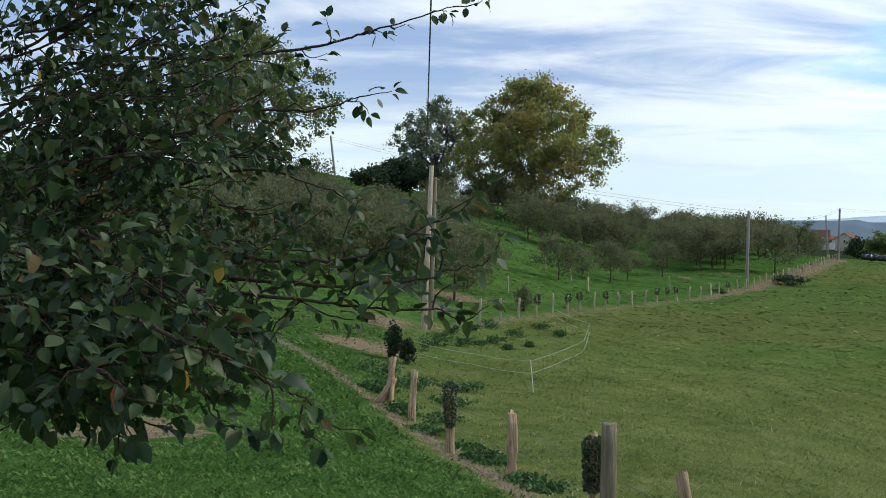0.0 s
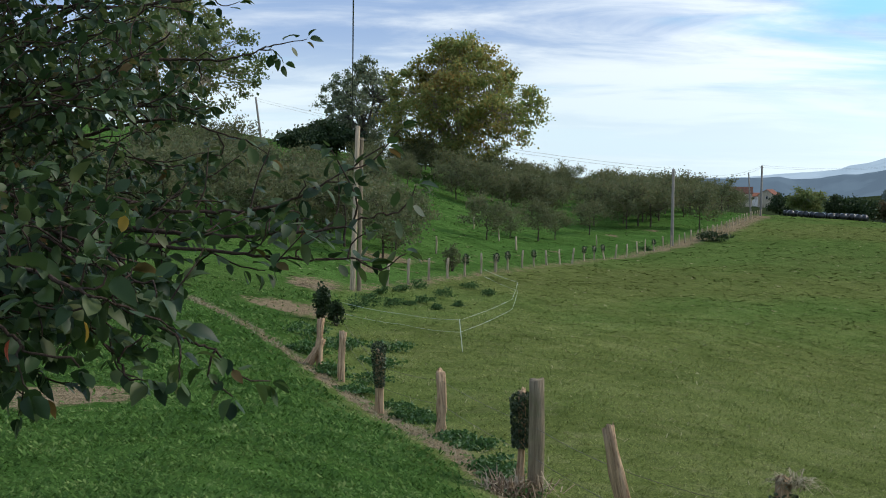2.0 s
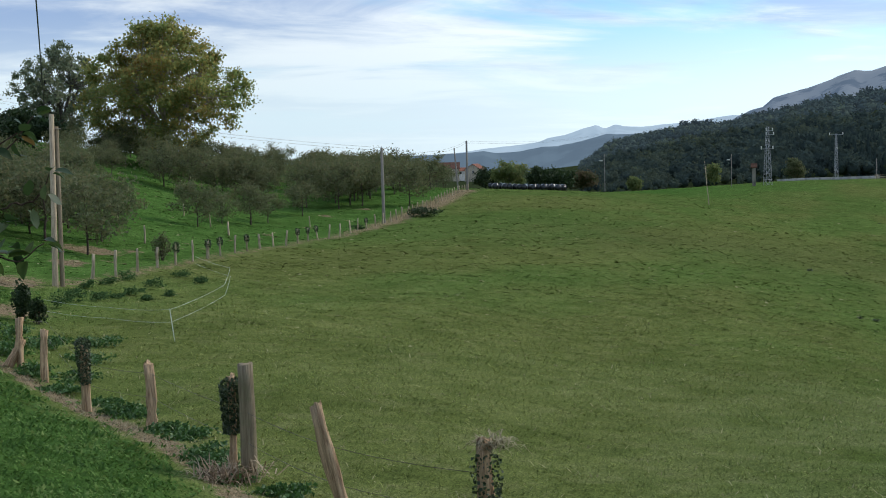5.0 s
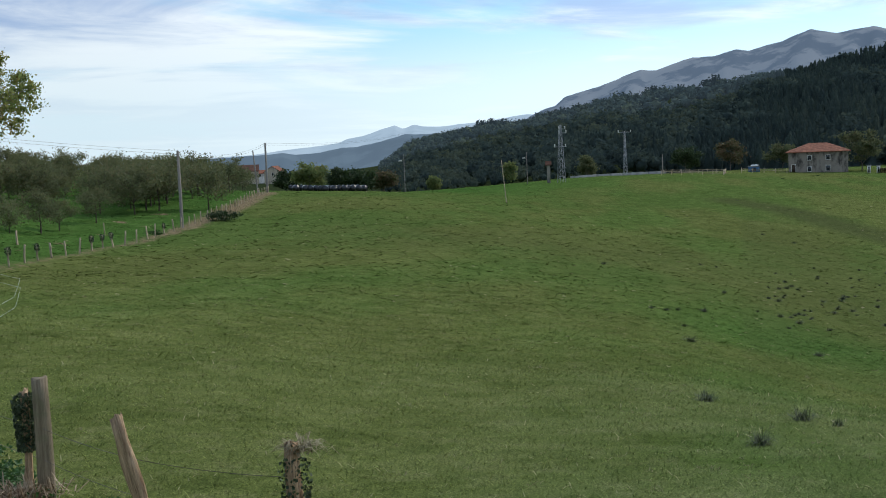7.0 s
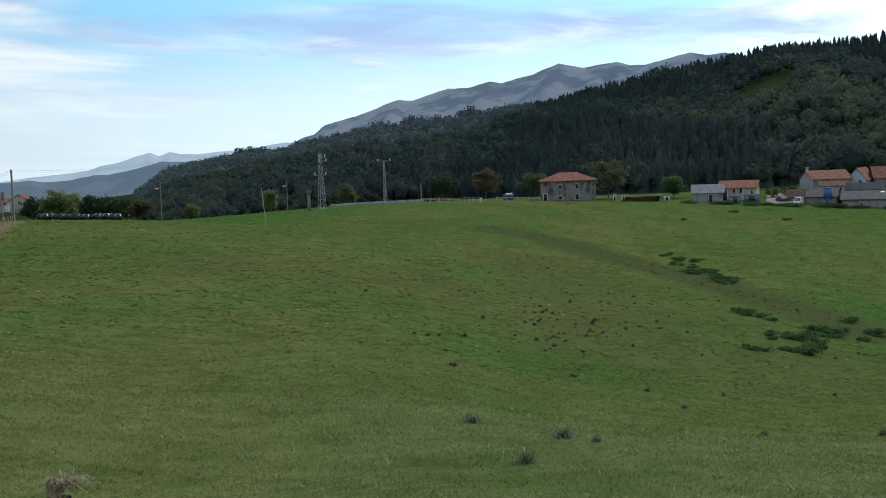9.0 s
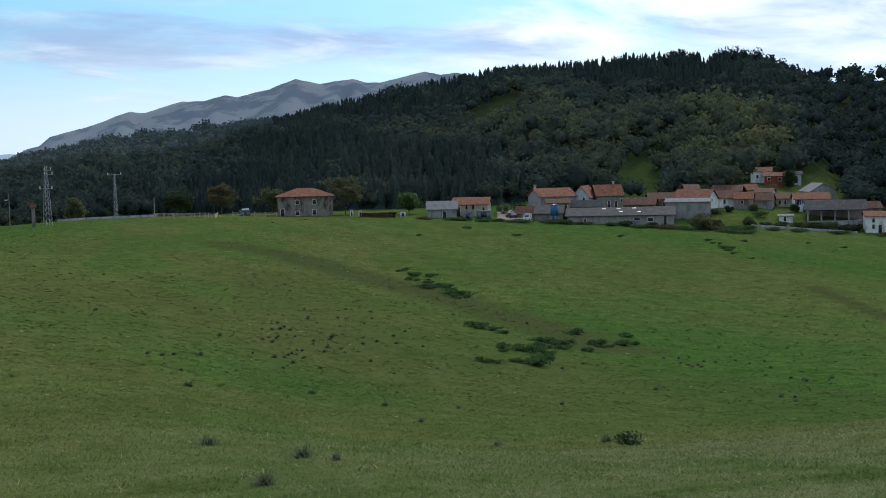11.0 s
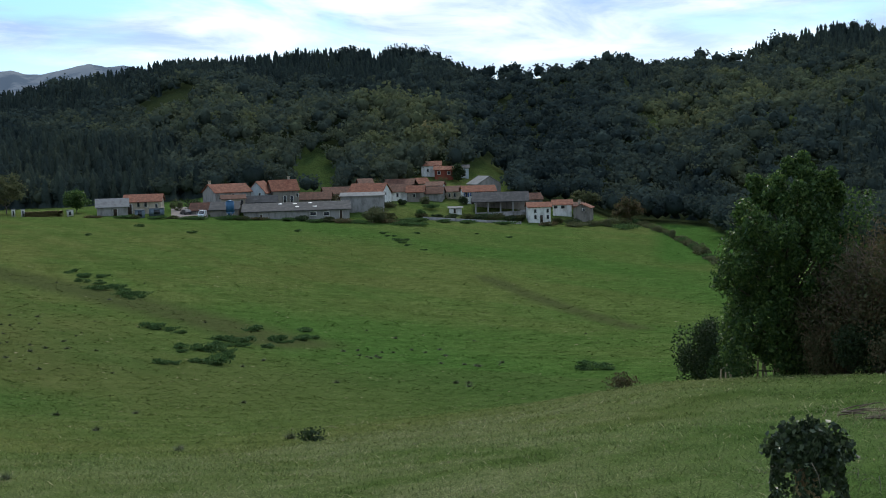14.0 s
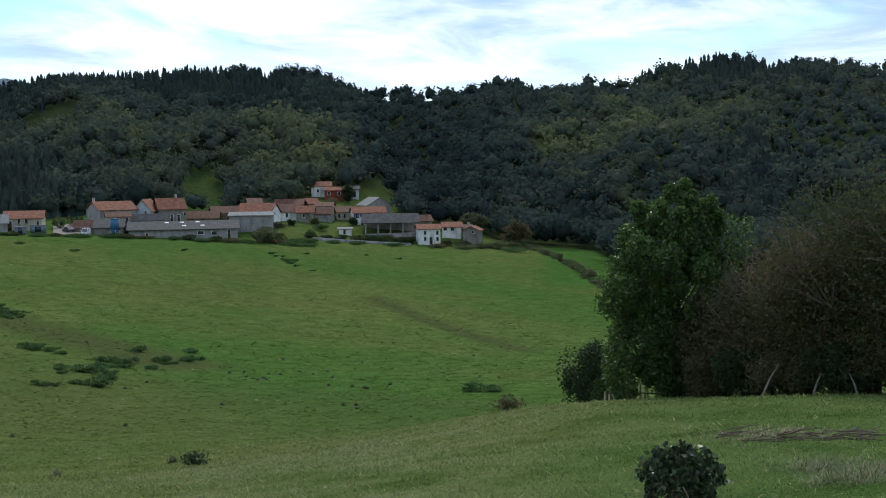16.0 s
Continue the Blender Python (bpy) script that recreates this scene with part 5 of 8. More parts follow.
def crate(name, az, r, w, d, h, mat, label, cat):
    root = thing(name, on_land(az, r), label, cat, turn=-az)
    part("body", mesh_of("body", *box(-w / 2, w / 2, -d / 2, d / 2, 0.0, h), mat), root)
    part("roof", mesh_of("roof", *box(-w / 2 - 0.12, w / 2 + 0.12, -d / 2 - 0.12, d / 2 + 0.12, h, h + 0.12), FIBRE_PALE), root)
    part("hatch", mesh_of("hatch", *box(-w * 0.2, w * 0.2, -d / 2 - 0.05, -d / 2, 0.3, h - 0.3), GLASS), root)


crate("blue_cabin", 50.95, 331, 2.6, 2.0, 2.0, PAINT_GREY, "grey-blue metal cabin with pale roof", "cabin")
crate("blue_cabin", 51.7, 337, 4.0, 2.2, 1.9, PAINT_GREY, "grey-blue metal cabin beside the farm", "cabin")
crate("livestock_trailer", 40.55, 346, 3.0, 1.8, 1.5, PAINT_BLUE, "blue livestock trailer with white roof", "trailer")
crate("water_crate", 47.9, 334, 1.7, 1.2, 1.6, FRAME, "white water tank in the field corner", "tank")
crate("white_sack", 45.5, 335, 0.9, 0.9, 1.9, FRAME, "white bulk sack by the log stack", "sack")
crate("white_sack", 45.9, 335, 0.9, 0.9, 1.8, FRAME, "white bulk sack by the log stack", "sack")


# ---------------------------------------------------------------- fences
def wood_of(name, dark, light, moss):
    def build(n, pos):
        g = n.noise(n.map(pos, (30, 30, 2.2)), 1.0, 6.0, 0.7)
        w = n.noise(pos, 5.0, 4.0)
        q = own(n)
        c = n.mix(n.step(g, 0.32, 0.66), dark, light)
        c = n.mix(n.math("MULTIPLY", n.step(w, 0.5, 0.7), 0.6), c, moss)
        return n.mix(n.math("MULTIPLY", q, 0.35), c, n.mix(0.7, c, (0.30, 0.22, 0.14))), g
    return surface(name, build, 0.9, 0.15, 1.0)


POST_WOOD = wood_of("weathered_post", (0.19, 0.105, 0.058), (0.68, 0.47, 0.29), (0.42, 0.29, 0.175))
ROUND_WOOD = wood_of("round_post", (0.12, 0.095, 0.062), (0.28, 0.225, 0.15), (0.15, 0.155, 0.08))
PALE_WOOD = wood_of("pale_post", (0.26, 0.20, 0.13), (0.60, 0.49, 0.35), (0.30, 0.24, 0.16))
POLE_WOOD = wood_of("pole_wood", (0.26, 0.20, 0.135), (0.56, 0.45, 0.31), (0.38, 0.31, 0.21))
POLE_GREY = wood_of("pole_concrete", (0.15, 0.14, 0.125), (0.26, 0.25, 0.23), (0.20, 0.19, 0.17))
IVY = leaf_material("leaf_ivy", (0.014, 0.026, 0.012), (0.040, 0.062, 0.024), (0.12, 0.15, 0.075), thin=0.15, rough=0.45, spec=0.35)
STRAW = leaf_material("dry_stalks", (0.12, 0.095, 0.05), (0.22, 0.18, 0.10), (0.34, 0.29, 0.18), thin=0.2, rough=0.8)
ROOTS = leaf_material("dry_roots", (0.16, 0.10, 0.06), (0.30, 0.21, 0.13), (0.42, 0.33, 0.22), thin=0.1, rough=0.8)
NETTLE = leaf_material("leaf_nettle", (0.030, 0.076, 0.018), (0.056, 0.125, 0.030), (0.095, 0.175, 0.045))
WIRE = surface("old_wire", lambda n, pos: shades(n, n.noise(pos, 3.0), (0.3, (0.06, 0.05, 0.045)), (0.7, (0.13, 0.10, 0.08))), 0.5, 0.5)
CABLE = surface("black_cable", lambda n, pos: shades(n, n.noise(pos, 3.0), (0.3, (0.015, 0.015, 0.017)), (0.7, (0.03, 0.03, 0.033))), 0.5)
TAPE = surface("white_tape", lambda n, pos: shades(n, n.noise(pos, 12.0), (0.3, (0.45, 0.5, 0.42)), (0.7, (0.7, 0.74, 0.66))), 0.6)


def post_mesh(seed, h, r, mat, split=0.3, sides=16, rings=9):
    """A cleft or round stake with an uneven section and a slanted, worn top."""
    rng = np.random.default_rng(seed)
    ang = np.arange(sides) * 2 * np.pi / sides
    base = 1 + split * (0.55 * np.sin(ang * 2 + rng.uniform(0, 6)) + 0.5 * np.sin(ang * 3 + rng.uniform(0, 6)) + rng.uniform(-0.5, 0.3, sides))
    base[rng.integers(0, sides, 3)] *= 1 - 1.1 * min(0.4, split)
    v = []
    for k in range(rings):
        s = k / (rings - 1)
        z = -0.5 + (h + 0.5) * s
        rr = r * base * (1.08 - 0.16 * s) * (1 + split * 0.2 * rng.normal(size=sides)) * (1 + split * 0.22 * rng.normal())
        zz = z + (rng.uniform(-0.03, 0.03, sides) + 0.035 * np.cos(ang + seed)) * (s == 1) * (0.3 + split)
        v.append(np.stack([np.cos(ang) * rr + (0.1 + split * 0.7) * r * math.sin(4.3 * s + seed), np.sin(ang) * rr + split * 0.4 * r * math.sin(5.1 * s + 2 * seed), np.full(sides, 1.0) * zz], 1))
    v = np.concatenate(v + [[[0, 0, h - 0.02]]])
    k = np.arange(sides)
    f = np.concatenate([np.stack([k, (k + 1) % sides, (k + 1) % sides + sides, k + sides], 1) + i * sides for i in range(rings - 1)])
    cap = np.stack([k + (rings - 1) * sides, (k + 1) % sides + (rings - 1) * sides, np.full(sides, rings * sides)], 1)
    return mesh_of("stake", v, [f, cap], mat, split > 0.1 and sides > 8)


def ivy_mesh(seed, h0, h1, r, n, size=0.05, mat=None):
    rng = np.random.default_rng(seed)
    z = rng.uniform(h0, h1, n)
    ang = rng.uniform(0, 6.283, n)
    rr = r * (0.55 + 0.6 * rng.uniform(0, 1, n) ** 0.5) * (0.75 + 0.4 * (z - h0) / (h1 - h0)) * np.clip((h1 + 0.05 - z) / 0.12, 0.3, 1)
    c = np.stack([np.cos(ang) * rr, np.sin(ang) * rr, z], 1)
    v, f = leaf_quads(rng, c, size, 0.6, 1.15, 0.12)
    return mesh_of("ivy", v, f, mat or IVY)


def stalks_mesh(seed, centre, spread, length, n, up=0.6, width=0.006, mat=None):
    rng = np.random.default_rng(seed)
    p = np.array(centre) + rng.normal(0, 1, (n, 3)) * np.array(spread)
    d = unit(rng, n)
    d[:, 2] = np.abs(d[:, 2]) * up + (up - 0.5)
    L = rng.uniform(0.5, 1.2, (n, 1)) * length
    q = p + d * L * 0.6
    e = q + (d - np.array([0, 0, 0.7])) * L * 0.4
    side = np.cross(d, [0, 0, 1.0]) + 1e-6
    side = side / np.linalg.norm(side, axis=1, keepdims=True) * width
    v = np.stack([p - side, p + side, q + side * 0.8, q - side * 0.8, e], 1).reshape(-1, 3)
    k = np.arange(n)[:, None] * 5
    return mesh_of("stalks", v, [k + np.array([0, 1, 2, 3]), k + np.array([3, 2, 4])], mat or STRAW)


def fence_post(az, r, h, rad, mat, label, seed, split=0.3, lean=(0, 0), dz=0.0, ivy=None, name="fence_post"):
    root = thing(name, on_land(az, r, dz), label, "fence post", "near fence posts")
    root.rotation_euler = (radians(lean[0]), radians(lean[1]), radians(-az))
    part("stake", post_mesh(seed, h, rad, mat, split), root)
    if ivy:
        part("ivy", ivy_mesh(seed + 50, *ivy), root, "dark green climbing ivy")
    return root


def top_at(az, el, r):
    """Height above the ground of a point at that bearing, angle and distance."""
    return 1.65 + r * math.tan(radians(el)) - on_land(az, r)[2]


fence_post(-2.33, 25.0, top_at(-2.25, -7.3, 25.0), 0.075, POST_WOOD, "split wooden fence post with a leaning brace", 1, 0.35, (0, 4))
fence_post(-1.27, 23.8, top_at(-1.17, -7.92, 23.8), 0.068, POST_WOOD, "weathered split wooden fence post", 2, 0.3, (0, 2))
fence_post(0.6, 20.4, top_at(0.6, -8.75, 20.4), 0.066, POST_WOOD, "wooden fence post with its top wrapped in ivy", 3, 0.3, (0, -2), 0, (0.45, 1.22, 0.105, 1700, 0.028))
fence_post(3.55, 17.8, top_at(3.45, -9.72, 17.8), 0.085, POST_WOOD, "split reddish-brown wooden fence post", 4, 0.42, (0, -4))
fence_post(7.25, 13.9, top_at(7.25, -10.6, 13.9), 0.055, POST_WOOD, "thin wooden post covered in ivy with bare roots", 5, 0.4, (0, 1), 0, (0.50, 1.14, 0.115, 1800, 0.030))
fence_post(7.95, 13.7, top_at(7.95, -10.08, 13.7), 0.095, ROUND_WOOD, "round greenish-brown wooden fence post", 6, 0.04, (0, 1))
fence_post(12.75, 11.2, top_at(12.2, -12.0, 11.2), 0.068, POST_WOOD, "leaning split wooden fence post", 7, 0.4, (-3, -11))
fence_post(19.75, 10.4, top_at(19.75, -13.95, 10.4), 0.066, POST_WOOD, "wooden fence post topped with dry straw and ivy", 8, 0.3, (0, -3), 0, (0.30, 0.98, 0.12, 520, 0.03))


def brace():
    root = thing("fence_brace", on_land(-2.65, 24.9), "broken split-wood brace leaning on a fence post", "fence brace", turn=2)
    for k, (dx, h) in enumerate(((-0.12, 0.75), (-0.22, 0.55))):
        ob = part("split_stake", post_mesh(60 + k, 0.75 - 0.2 * k, 0.065, POST_WOOD, 0.45), root)
        ob.rotation_euler = (0, radians(26 + 8 * k), 0)
        ob.location = (dx, 0.1, -0.12)


brace()
ob = thing("straw_tuft", on_land(19.75, 10.4, top_at(19.75, -13.95, 10.4) - 0.06), "dry straw bundle lying on a fence post", "straw")
part("straw", stalks_mesh(9, (0.02, 0, 0), (0.06, 0.06, 0.03), 0.28, 150, 0.5), ob)
ob = thing("dry_roots", on_land(6.9, 13.5), "tangle of dry ivy roots at the post foot", "roots")
part("root_tangle", stalks_mesh(10, (0, 0, 0.02), (0.22, 0.12, 0.03), 0.36, 300, 0.72, 0.008, ROOTS), ob)
tagged(part("bramble", ivy_mesh(12, 0.0, 0.12, 0.40, 150, 0.035, NETTLE), ob), kind="stuff")


TWIG = leaf_material("dark_twigs", (0.03, 0.03, 0.02), (0.06, 0.05, 0.035), thin=0.0, rough=0.9)


def ivy_stump():
    """Old post under a heap of ivy."""
    root = thing("ivy_covered_post", on_land(80.6, 7.1), "old post smothered in dark glossy ivy", "fence post")
    rng = np.random.default_rng(41)
    top = top_at(80.6, -11.7, 7.1)
    part("stake", post_mesh(42, top - 0.28, 0.06, POST_WOOD, 0.4), root)
    n = 4600
    d = unit(rng, n)
    d[:, 2] = np.abs(d[:, 2]) * 1.05 - 0.15
    c = np.array([0, 0, top - 0.22]) + d * np.array([0.19, 0.22, 0.19]) * rng.uniform(0.6, 1.05, (n, 1)) * (1 + 0.2 * np.sin(5 * np.arctan2(d[:, 1], d[:, 0]) + 1))[:, None]
    hang = rng.uniform(0, 1, n) < 0.36
    ang = rng.uniform(0, 6.283, hang.sum())
    drop = rng.uniform(0, 1, hang.sum()) ** 1.4 * (0.45 + 0.3 * np.sin(ang * 3))
    c[hang] = np.stack([np.cos(ang) * (0.17 + 0.07 * drop), np.sin(ang) * (0.19 + 0.09 * drop), top - 0.24 - drop * 1.0], 1)
    c[:, 2] = np.maximum(c[:, 2], 0.03)
    v, f = leaf_quads(rng, c, 0.030, 0.9, 1.25, 0.16)
    part("ivy", mesh_of("ivy", v, f, IVY), root, "dark glossy ivy leaves")
    part("trailing_stem", stalks_mesh(43, (0, 0, top - 0.3), (0.12, 0.14, 0.05), 0.34, 40, 0.4, 0.0025, TWIG), root)


ivy_stump()

# posts of the far fence
FAR_ROUND = [post_mesh(80 + k, 1.02, 0.068, PALE_WOOD, 0.3, 8, 5) for k in range(4)]


def along(line, step, jitter, rng):
    pts = np.array(line, float)
    seg = np.linalg.norm(np.diff(pts, axis=0), axis=1)
    s = np.concatenate([[0], np.cumsum(seg)])
    at = np.arange(0.5, s[-1], step) + rng.uniform(-jitter, jitter, len(np.arange(0.5, s[-1], step)))
    return np.stack([np.interp(at, s, pts[:, 0]), np.interp(at, s, pts[:, 1])], 1)


rng = np.random.default_rng(19)
IVY_TOP = ivy_mesh(99, 0.6, 1.1, 0.16, 160, 0.07)
for k, (x, y) in enumerate(along(FENCE_FAR, 3.3, 0.35, rng)[1:]):
    root = thing("fence_post", (x, y, float(land(x, y))), "pale wooden post of the orchard fence", "fence post", "orchard fence posts")
    h_ = rng.uniform(0.92, 1.12)
    root.rotation_euler, root.scale = (radians(rng.normal(0, 3)), radians(rng.normal(0, 3)), rng.uniform(0, 6)), (1, 1, h_)
    part("stake", FAR_ROUND[k % 4], root)
    if k in (4, 6, 7, 9, 13, 14, 15, 20):
        tagged(root, "wooden orchard fence post capped with dark ivy")
        part("ivy", IVY_TOP, root)
for k in range(14):
    a_, r_ = -9 + k * 0.62 + rng.uniform(-0.2, 0.2), 39 + k * 0.6 if k > 9 else 46 + 3 * k
    if a_ < -2.6 and k < 10:
        root = thing("fence_post", on_land(a_, r_ + 28), "short wooden stake on the slope", "fence post", "slope stakes")
        part("stake", FAR_ROUND[k % 4], root)


def strand(name, pts, rad, mat, label, cat, sag=0.0, steps=14):
    line = [np.array(pts[0], float)]
    for p, q in zip(pts[:-1], pts[1:]):
        p, q = np.array(p, float), np.array(q, float)
        for i in range(1, steps + 1):
            t = i / steps
            line.append(p + (q - p) * t - np.array([0, 0, sag * 4 * t * (1 - t)]))
    line = np.array(line)
    way = np.gradient(line, axis=0)
    way /= np.linalg.norm(way, axis=1, keepdims=True)
    u = np.cross(way, [0, 0, 1.0])
    u /= np.linalg.norm(u, axis=1, keepdims=True) + 1e-9
    w = np.cross(way, u)
    ang = np.arange(5) * 2 * np.pi / 5
    v = line[:, None] + rad * (np.cos(ang)[None, :, None] * u[:, None] + np.sin(ang)[None, :, None] * w[:, None])
    k, m = np.meshgrid(np.arange(5), np.arange(len(line) - 1))
    f = np.stack([m * 5 + k, m * 5 + (k + 1) % 5, m * 5 + 5 + (k + 1) % 5, m * 5 + 5 + k], -1).reshape(-1, 4)
    v = v.reshape(-1, 3)
    return tagged(new(name, mesh_of(name, v, f, mat, True)), label, cat)


NEAR_PTS = ((-2.25, 26.5), (-1.17, 27.0), (0.6, 20.4), (3.5, 17.8), (7.9, 13.7), (12.4, 11.2), (19.75, 10.4))
for h_ in (0.45, 0.8):
    strand("fence_wire", [on_land(a_, r_, h_) for a_, r_ in NEAR_PTS], 0.0025, WIRE, "thin rusty fence wire strung between the posts", "wire", 0.03)

# electric tape round the corner of the meadow
PIPE = on_land(4.5, 31.0)
pt = top_at(4.4, -7.3, 31.0)
root = thing("fence_rod", PIPE, "thin white plastic fence rod standing askew", "fence rod")
part("rod", mesh_of("rod", *tubes([((0.0, 0, -0.3), (-0.12, 0, pt + 0.02), 0.011, 0.009)], 6), TAPE), root)
for dz in (0.0, -0.32):
    strand("electric_tape", [on_land(-1.3, 36, top_at(-1.3, -6.5, 36) + dz), on_land(1.6, 33, top_at(1.6, -7.05, 33) + dz * 0.9), (PIPE[0] - 0.1, PIPE[1], PIPE[2] + pt + dz),
                             on_land(6.75, 38, top_at(6.75, -6.3, 38) + dz), on_land(7.0, 46, top_at(7.0, -5.5, 46) + dz), on_land(5.4, 56, top_at(5.4, -4.9, 56) + dz)], 0.0038, TAPE,
           "white electric fence tape", "fence tape", 0.04)


# ---------------------------------------------------------------- poles and lines
def pole(name, az, r, height, rad, mat, label, lean=(0, 0), tip=0.75, arm=False):
    root = thing(name, on_land(az, r), label, "utility pole", "utility poles")
    root.rotation_euler = (radians(lean[0]), radians(lean[1]), radians(-az))
    segs = [((0, 0, -0.6), (0, 0, height), rad, rad * tip)]
    part("shaft", mesh_of("shaft", *tubes(segs, 12), mat, True), root)
    if arm:
        part("insulator", mesh_of("insulator", *cylinder(0.06, height - 0.15, height + 0.12, 10), FRAME), root)
        part("bracket", mesh_of("bracket", *box(-0.25, 0.25, -0.03, 0.03, height - 0.35, height - 0.28), WIRE), root)
    return root


WOOD_TOP = top_at(-0.66, 1.75, 44.0)
root = thing("twin_wood_pole", on_land(-0.7, 44.0), "pale pole made of two bolted timbers", "utility pole")
root.rotation_euler = (0, radians(1.5), 0)
part("front_timber", mesh_of("front_timber", *tubes([((-0.07, 0, -0.5), (-0.05, 0, WOOD_TOP), 0.11, 0.085)], 10), POLE_WOOD, True), root)
part("rear_timber", mesh_of("rear_timber", *tubes([((0.17, 0.1, -0.5), (0.10, 0.1, WOOD_TOP * 0.93), 0.085, 0.07)], 10), ROUND_WOOD, True), root)
for zz in (1.2, WOOD_TOP - 0.5):
    part("bolt", mesh_of("bolt", *tubes([((-0.2, -0.02, zz), (0.26, 0.05, zz), 0.018, 0.018)], 6), WIRE), root)
PA = top_at(14.1, -0.11, 120)
PB = top_at(18.03, 0.1, 194)
pole("utility_pole", 14.1, 120, PA, 0.17, POLE_GREY, "tall grey utility pole beside the orchard fence", arm=True)
pole("utility_pole", 18.05, 194, PB, 0.19, POLE_GREY, "tall dark utility pole at the field corner", arm=True)
pole("utility_pole", 17.6, 196, PB * 0.86, 0.13, POLE_GREY, "thin leaning utility pole at the field corner", (0, -4))
pole("utility_pole", -5.05, 160, 6.2, 0.16, POLE_GREY, "leaning wooden pole on the hill crest", (0, -7))
pole("utility_pole", 36.46, 345, 5.4, 0.14, POLE_GREY, "wooden pole beside the corral")
pole("marker_stake", 29.2, bearing_at(29.2, -3.15)[1], 0.0355 * bearing_at(29.2, -3.15)[1], 0.07, PALE_WOOD, "slim bare stake standing in the pasture", (0, -5), 0.5)
for az, el0, el1, r in ((24.45, -2.03, -0.68, 262), (30.2, -2.14, -0.82, 300)):
    h_ = r * (math.tan(radians(el1)) - math.tan(radians(el0)))
    root = thing("street_lamp", on_land(az, r, 1.65 + r * math.tan(radians(el0)) - on_land(az, r)[2] if on_land(az, r)[2] < 1.65 + r * math.tan(radians(el0)) - 8 else 0), "slim street lamp with a white head", "street lamp", "street lamps")
    base = root.location.z
    h_ = 1.65 + r * math.tan(radians(el1)) - base
    part("post", mesh_of("post", *tubes([((0, 0, -0.5), (0, 0, h_), 0.10, 0.06)], 8), POLE_GREY), root)
    part("arm", mesh_of("arm", *tubes([((0, 0, h_ - 1.0), (-0.75, -0.2, h_ - 1.35), 0.04, 0.03)], 6), POLE_GREY), root)
    part("head", mesh_of("head", *box(-1.25, -0.55, -0.35, 0.0, h_ - 1.5, h_ - 1.3), FRAME), root)


def lattice(name, az, r, top_el, wide, arms, label):
    p = on_land(az, r)
    h = top_at(az, top_el, r)
    root = thing(name, p, label, "pylon", turn=-az + 25)
    segs = []
    n = 10
    w = [wide * (1 - 0.72 * k / n) for k in range(n + 1)]
    for k in range(n):
        z0, z1 = h * k / n, h * (k + 1) / n
        c0 = [(sx * w[k], sy * w[k], z0) for sx, sy in ((-1, -1), (1, -1), (1, 1), (-1, 1))]
        c1 = [(sx * w[k + 1], sy * w[k + 1], z1) for sx, sy in ((-1, -1), (1, -1), (1, 1), (-1, 1))]
        for i in range(4):
            segs.append((c0[i], c1[i], 0.05, 0.05))
            segs.append((c0[i], c1[(i + 1) % 4], 0.025, 0.025))
            segs.append((c1[i], c1[(i + 1) % 4], 0.025, 0.025))
    part("lattice", mesh_of("lattice", *tubes(segs, 4), STEEL), root)
    for zz, x0, x1 in arms:
        part("crossarm", mesh_of("crossarm", *joined(box(x0, x1, -0.09, 0.09, h * zz, h * zz + 0.16)), STEEL), root)
        for u in (x0, x1):
            part("insulator", mesh_of("insulator", *cylinder(0.13, 0, 0.7, 8), FRAME), root).location = (u * 0.95, 0, h * zz)
    return root


STEEL = surface("galvanised_steel", lambda n, pos: shades(n, n.noise(pos, 2.0), (0.3, (0.20, 0.21, 0.22)), (0.7, (0.32, 0.33, 0.34))), 0.5, 0.5)
lattice("pylon", 31.8, 292, 0.36, 0.75, ((0.62, -1.6, 1.4), (0.86, -0.3, 1.6), (0.93, -0.3, 1.3)), "tall galvanised lattice pylon at the pasture edge")
lattice("pylon", 34.76, 350, -0.03, 0.45, ((0.97, -2.0, 2.0),), "slim lattice pylon with a crossarm")
house("pylon_shelter", 31.2, 294, -9.8, 0.8, 0.9, 4.4, 4.9, "along", STONE, TILE_OLD, "slim transformer hut with small pale roof", over=0.35)

wt = np.array(on_land(-0.7, 44.0)) + np.array([-0.1, 0, WOOD_TOP - 0.15])
strand("overhead_cable", [tuple(wt), (0.12, -3.5, 8.2)], 0.016, CABLE, "black overhead cable to the house", "cable", 0.35, 40)
pa, pb = np.array(on_land(14.1, 120)) + np.array([0, 0, PA]), np.array(on_land(18.05, 194)) + np.array([0, 0, PB])
for dz in (0, -0.3):
    strand("power_line", [tuple(np.array(on_land(-5.0, 160)) + np.array([-0.7, 0, 6.0 + dz])), tuple(pa + np.array([0, 0, dz]))], 0.010, CABLE, "thin overhead power line", "cable", 0.9)
    strand("power_line", [tuple(pa + np.array([0, 0, dz])), tuple(pb + np.array([0, 0, dz])), (150, 330, 3.5 + dz)], 0.012, CABLE, "thin overhead power line along the fence", "cable", 1.0)


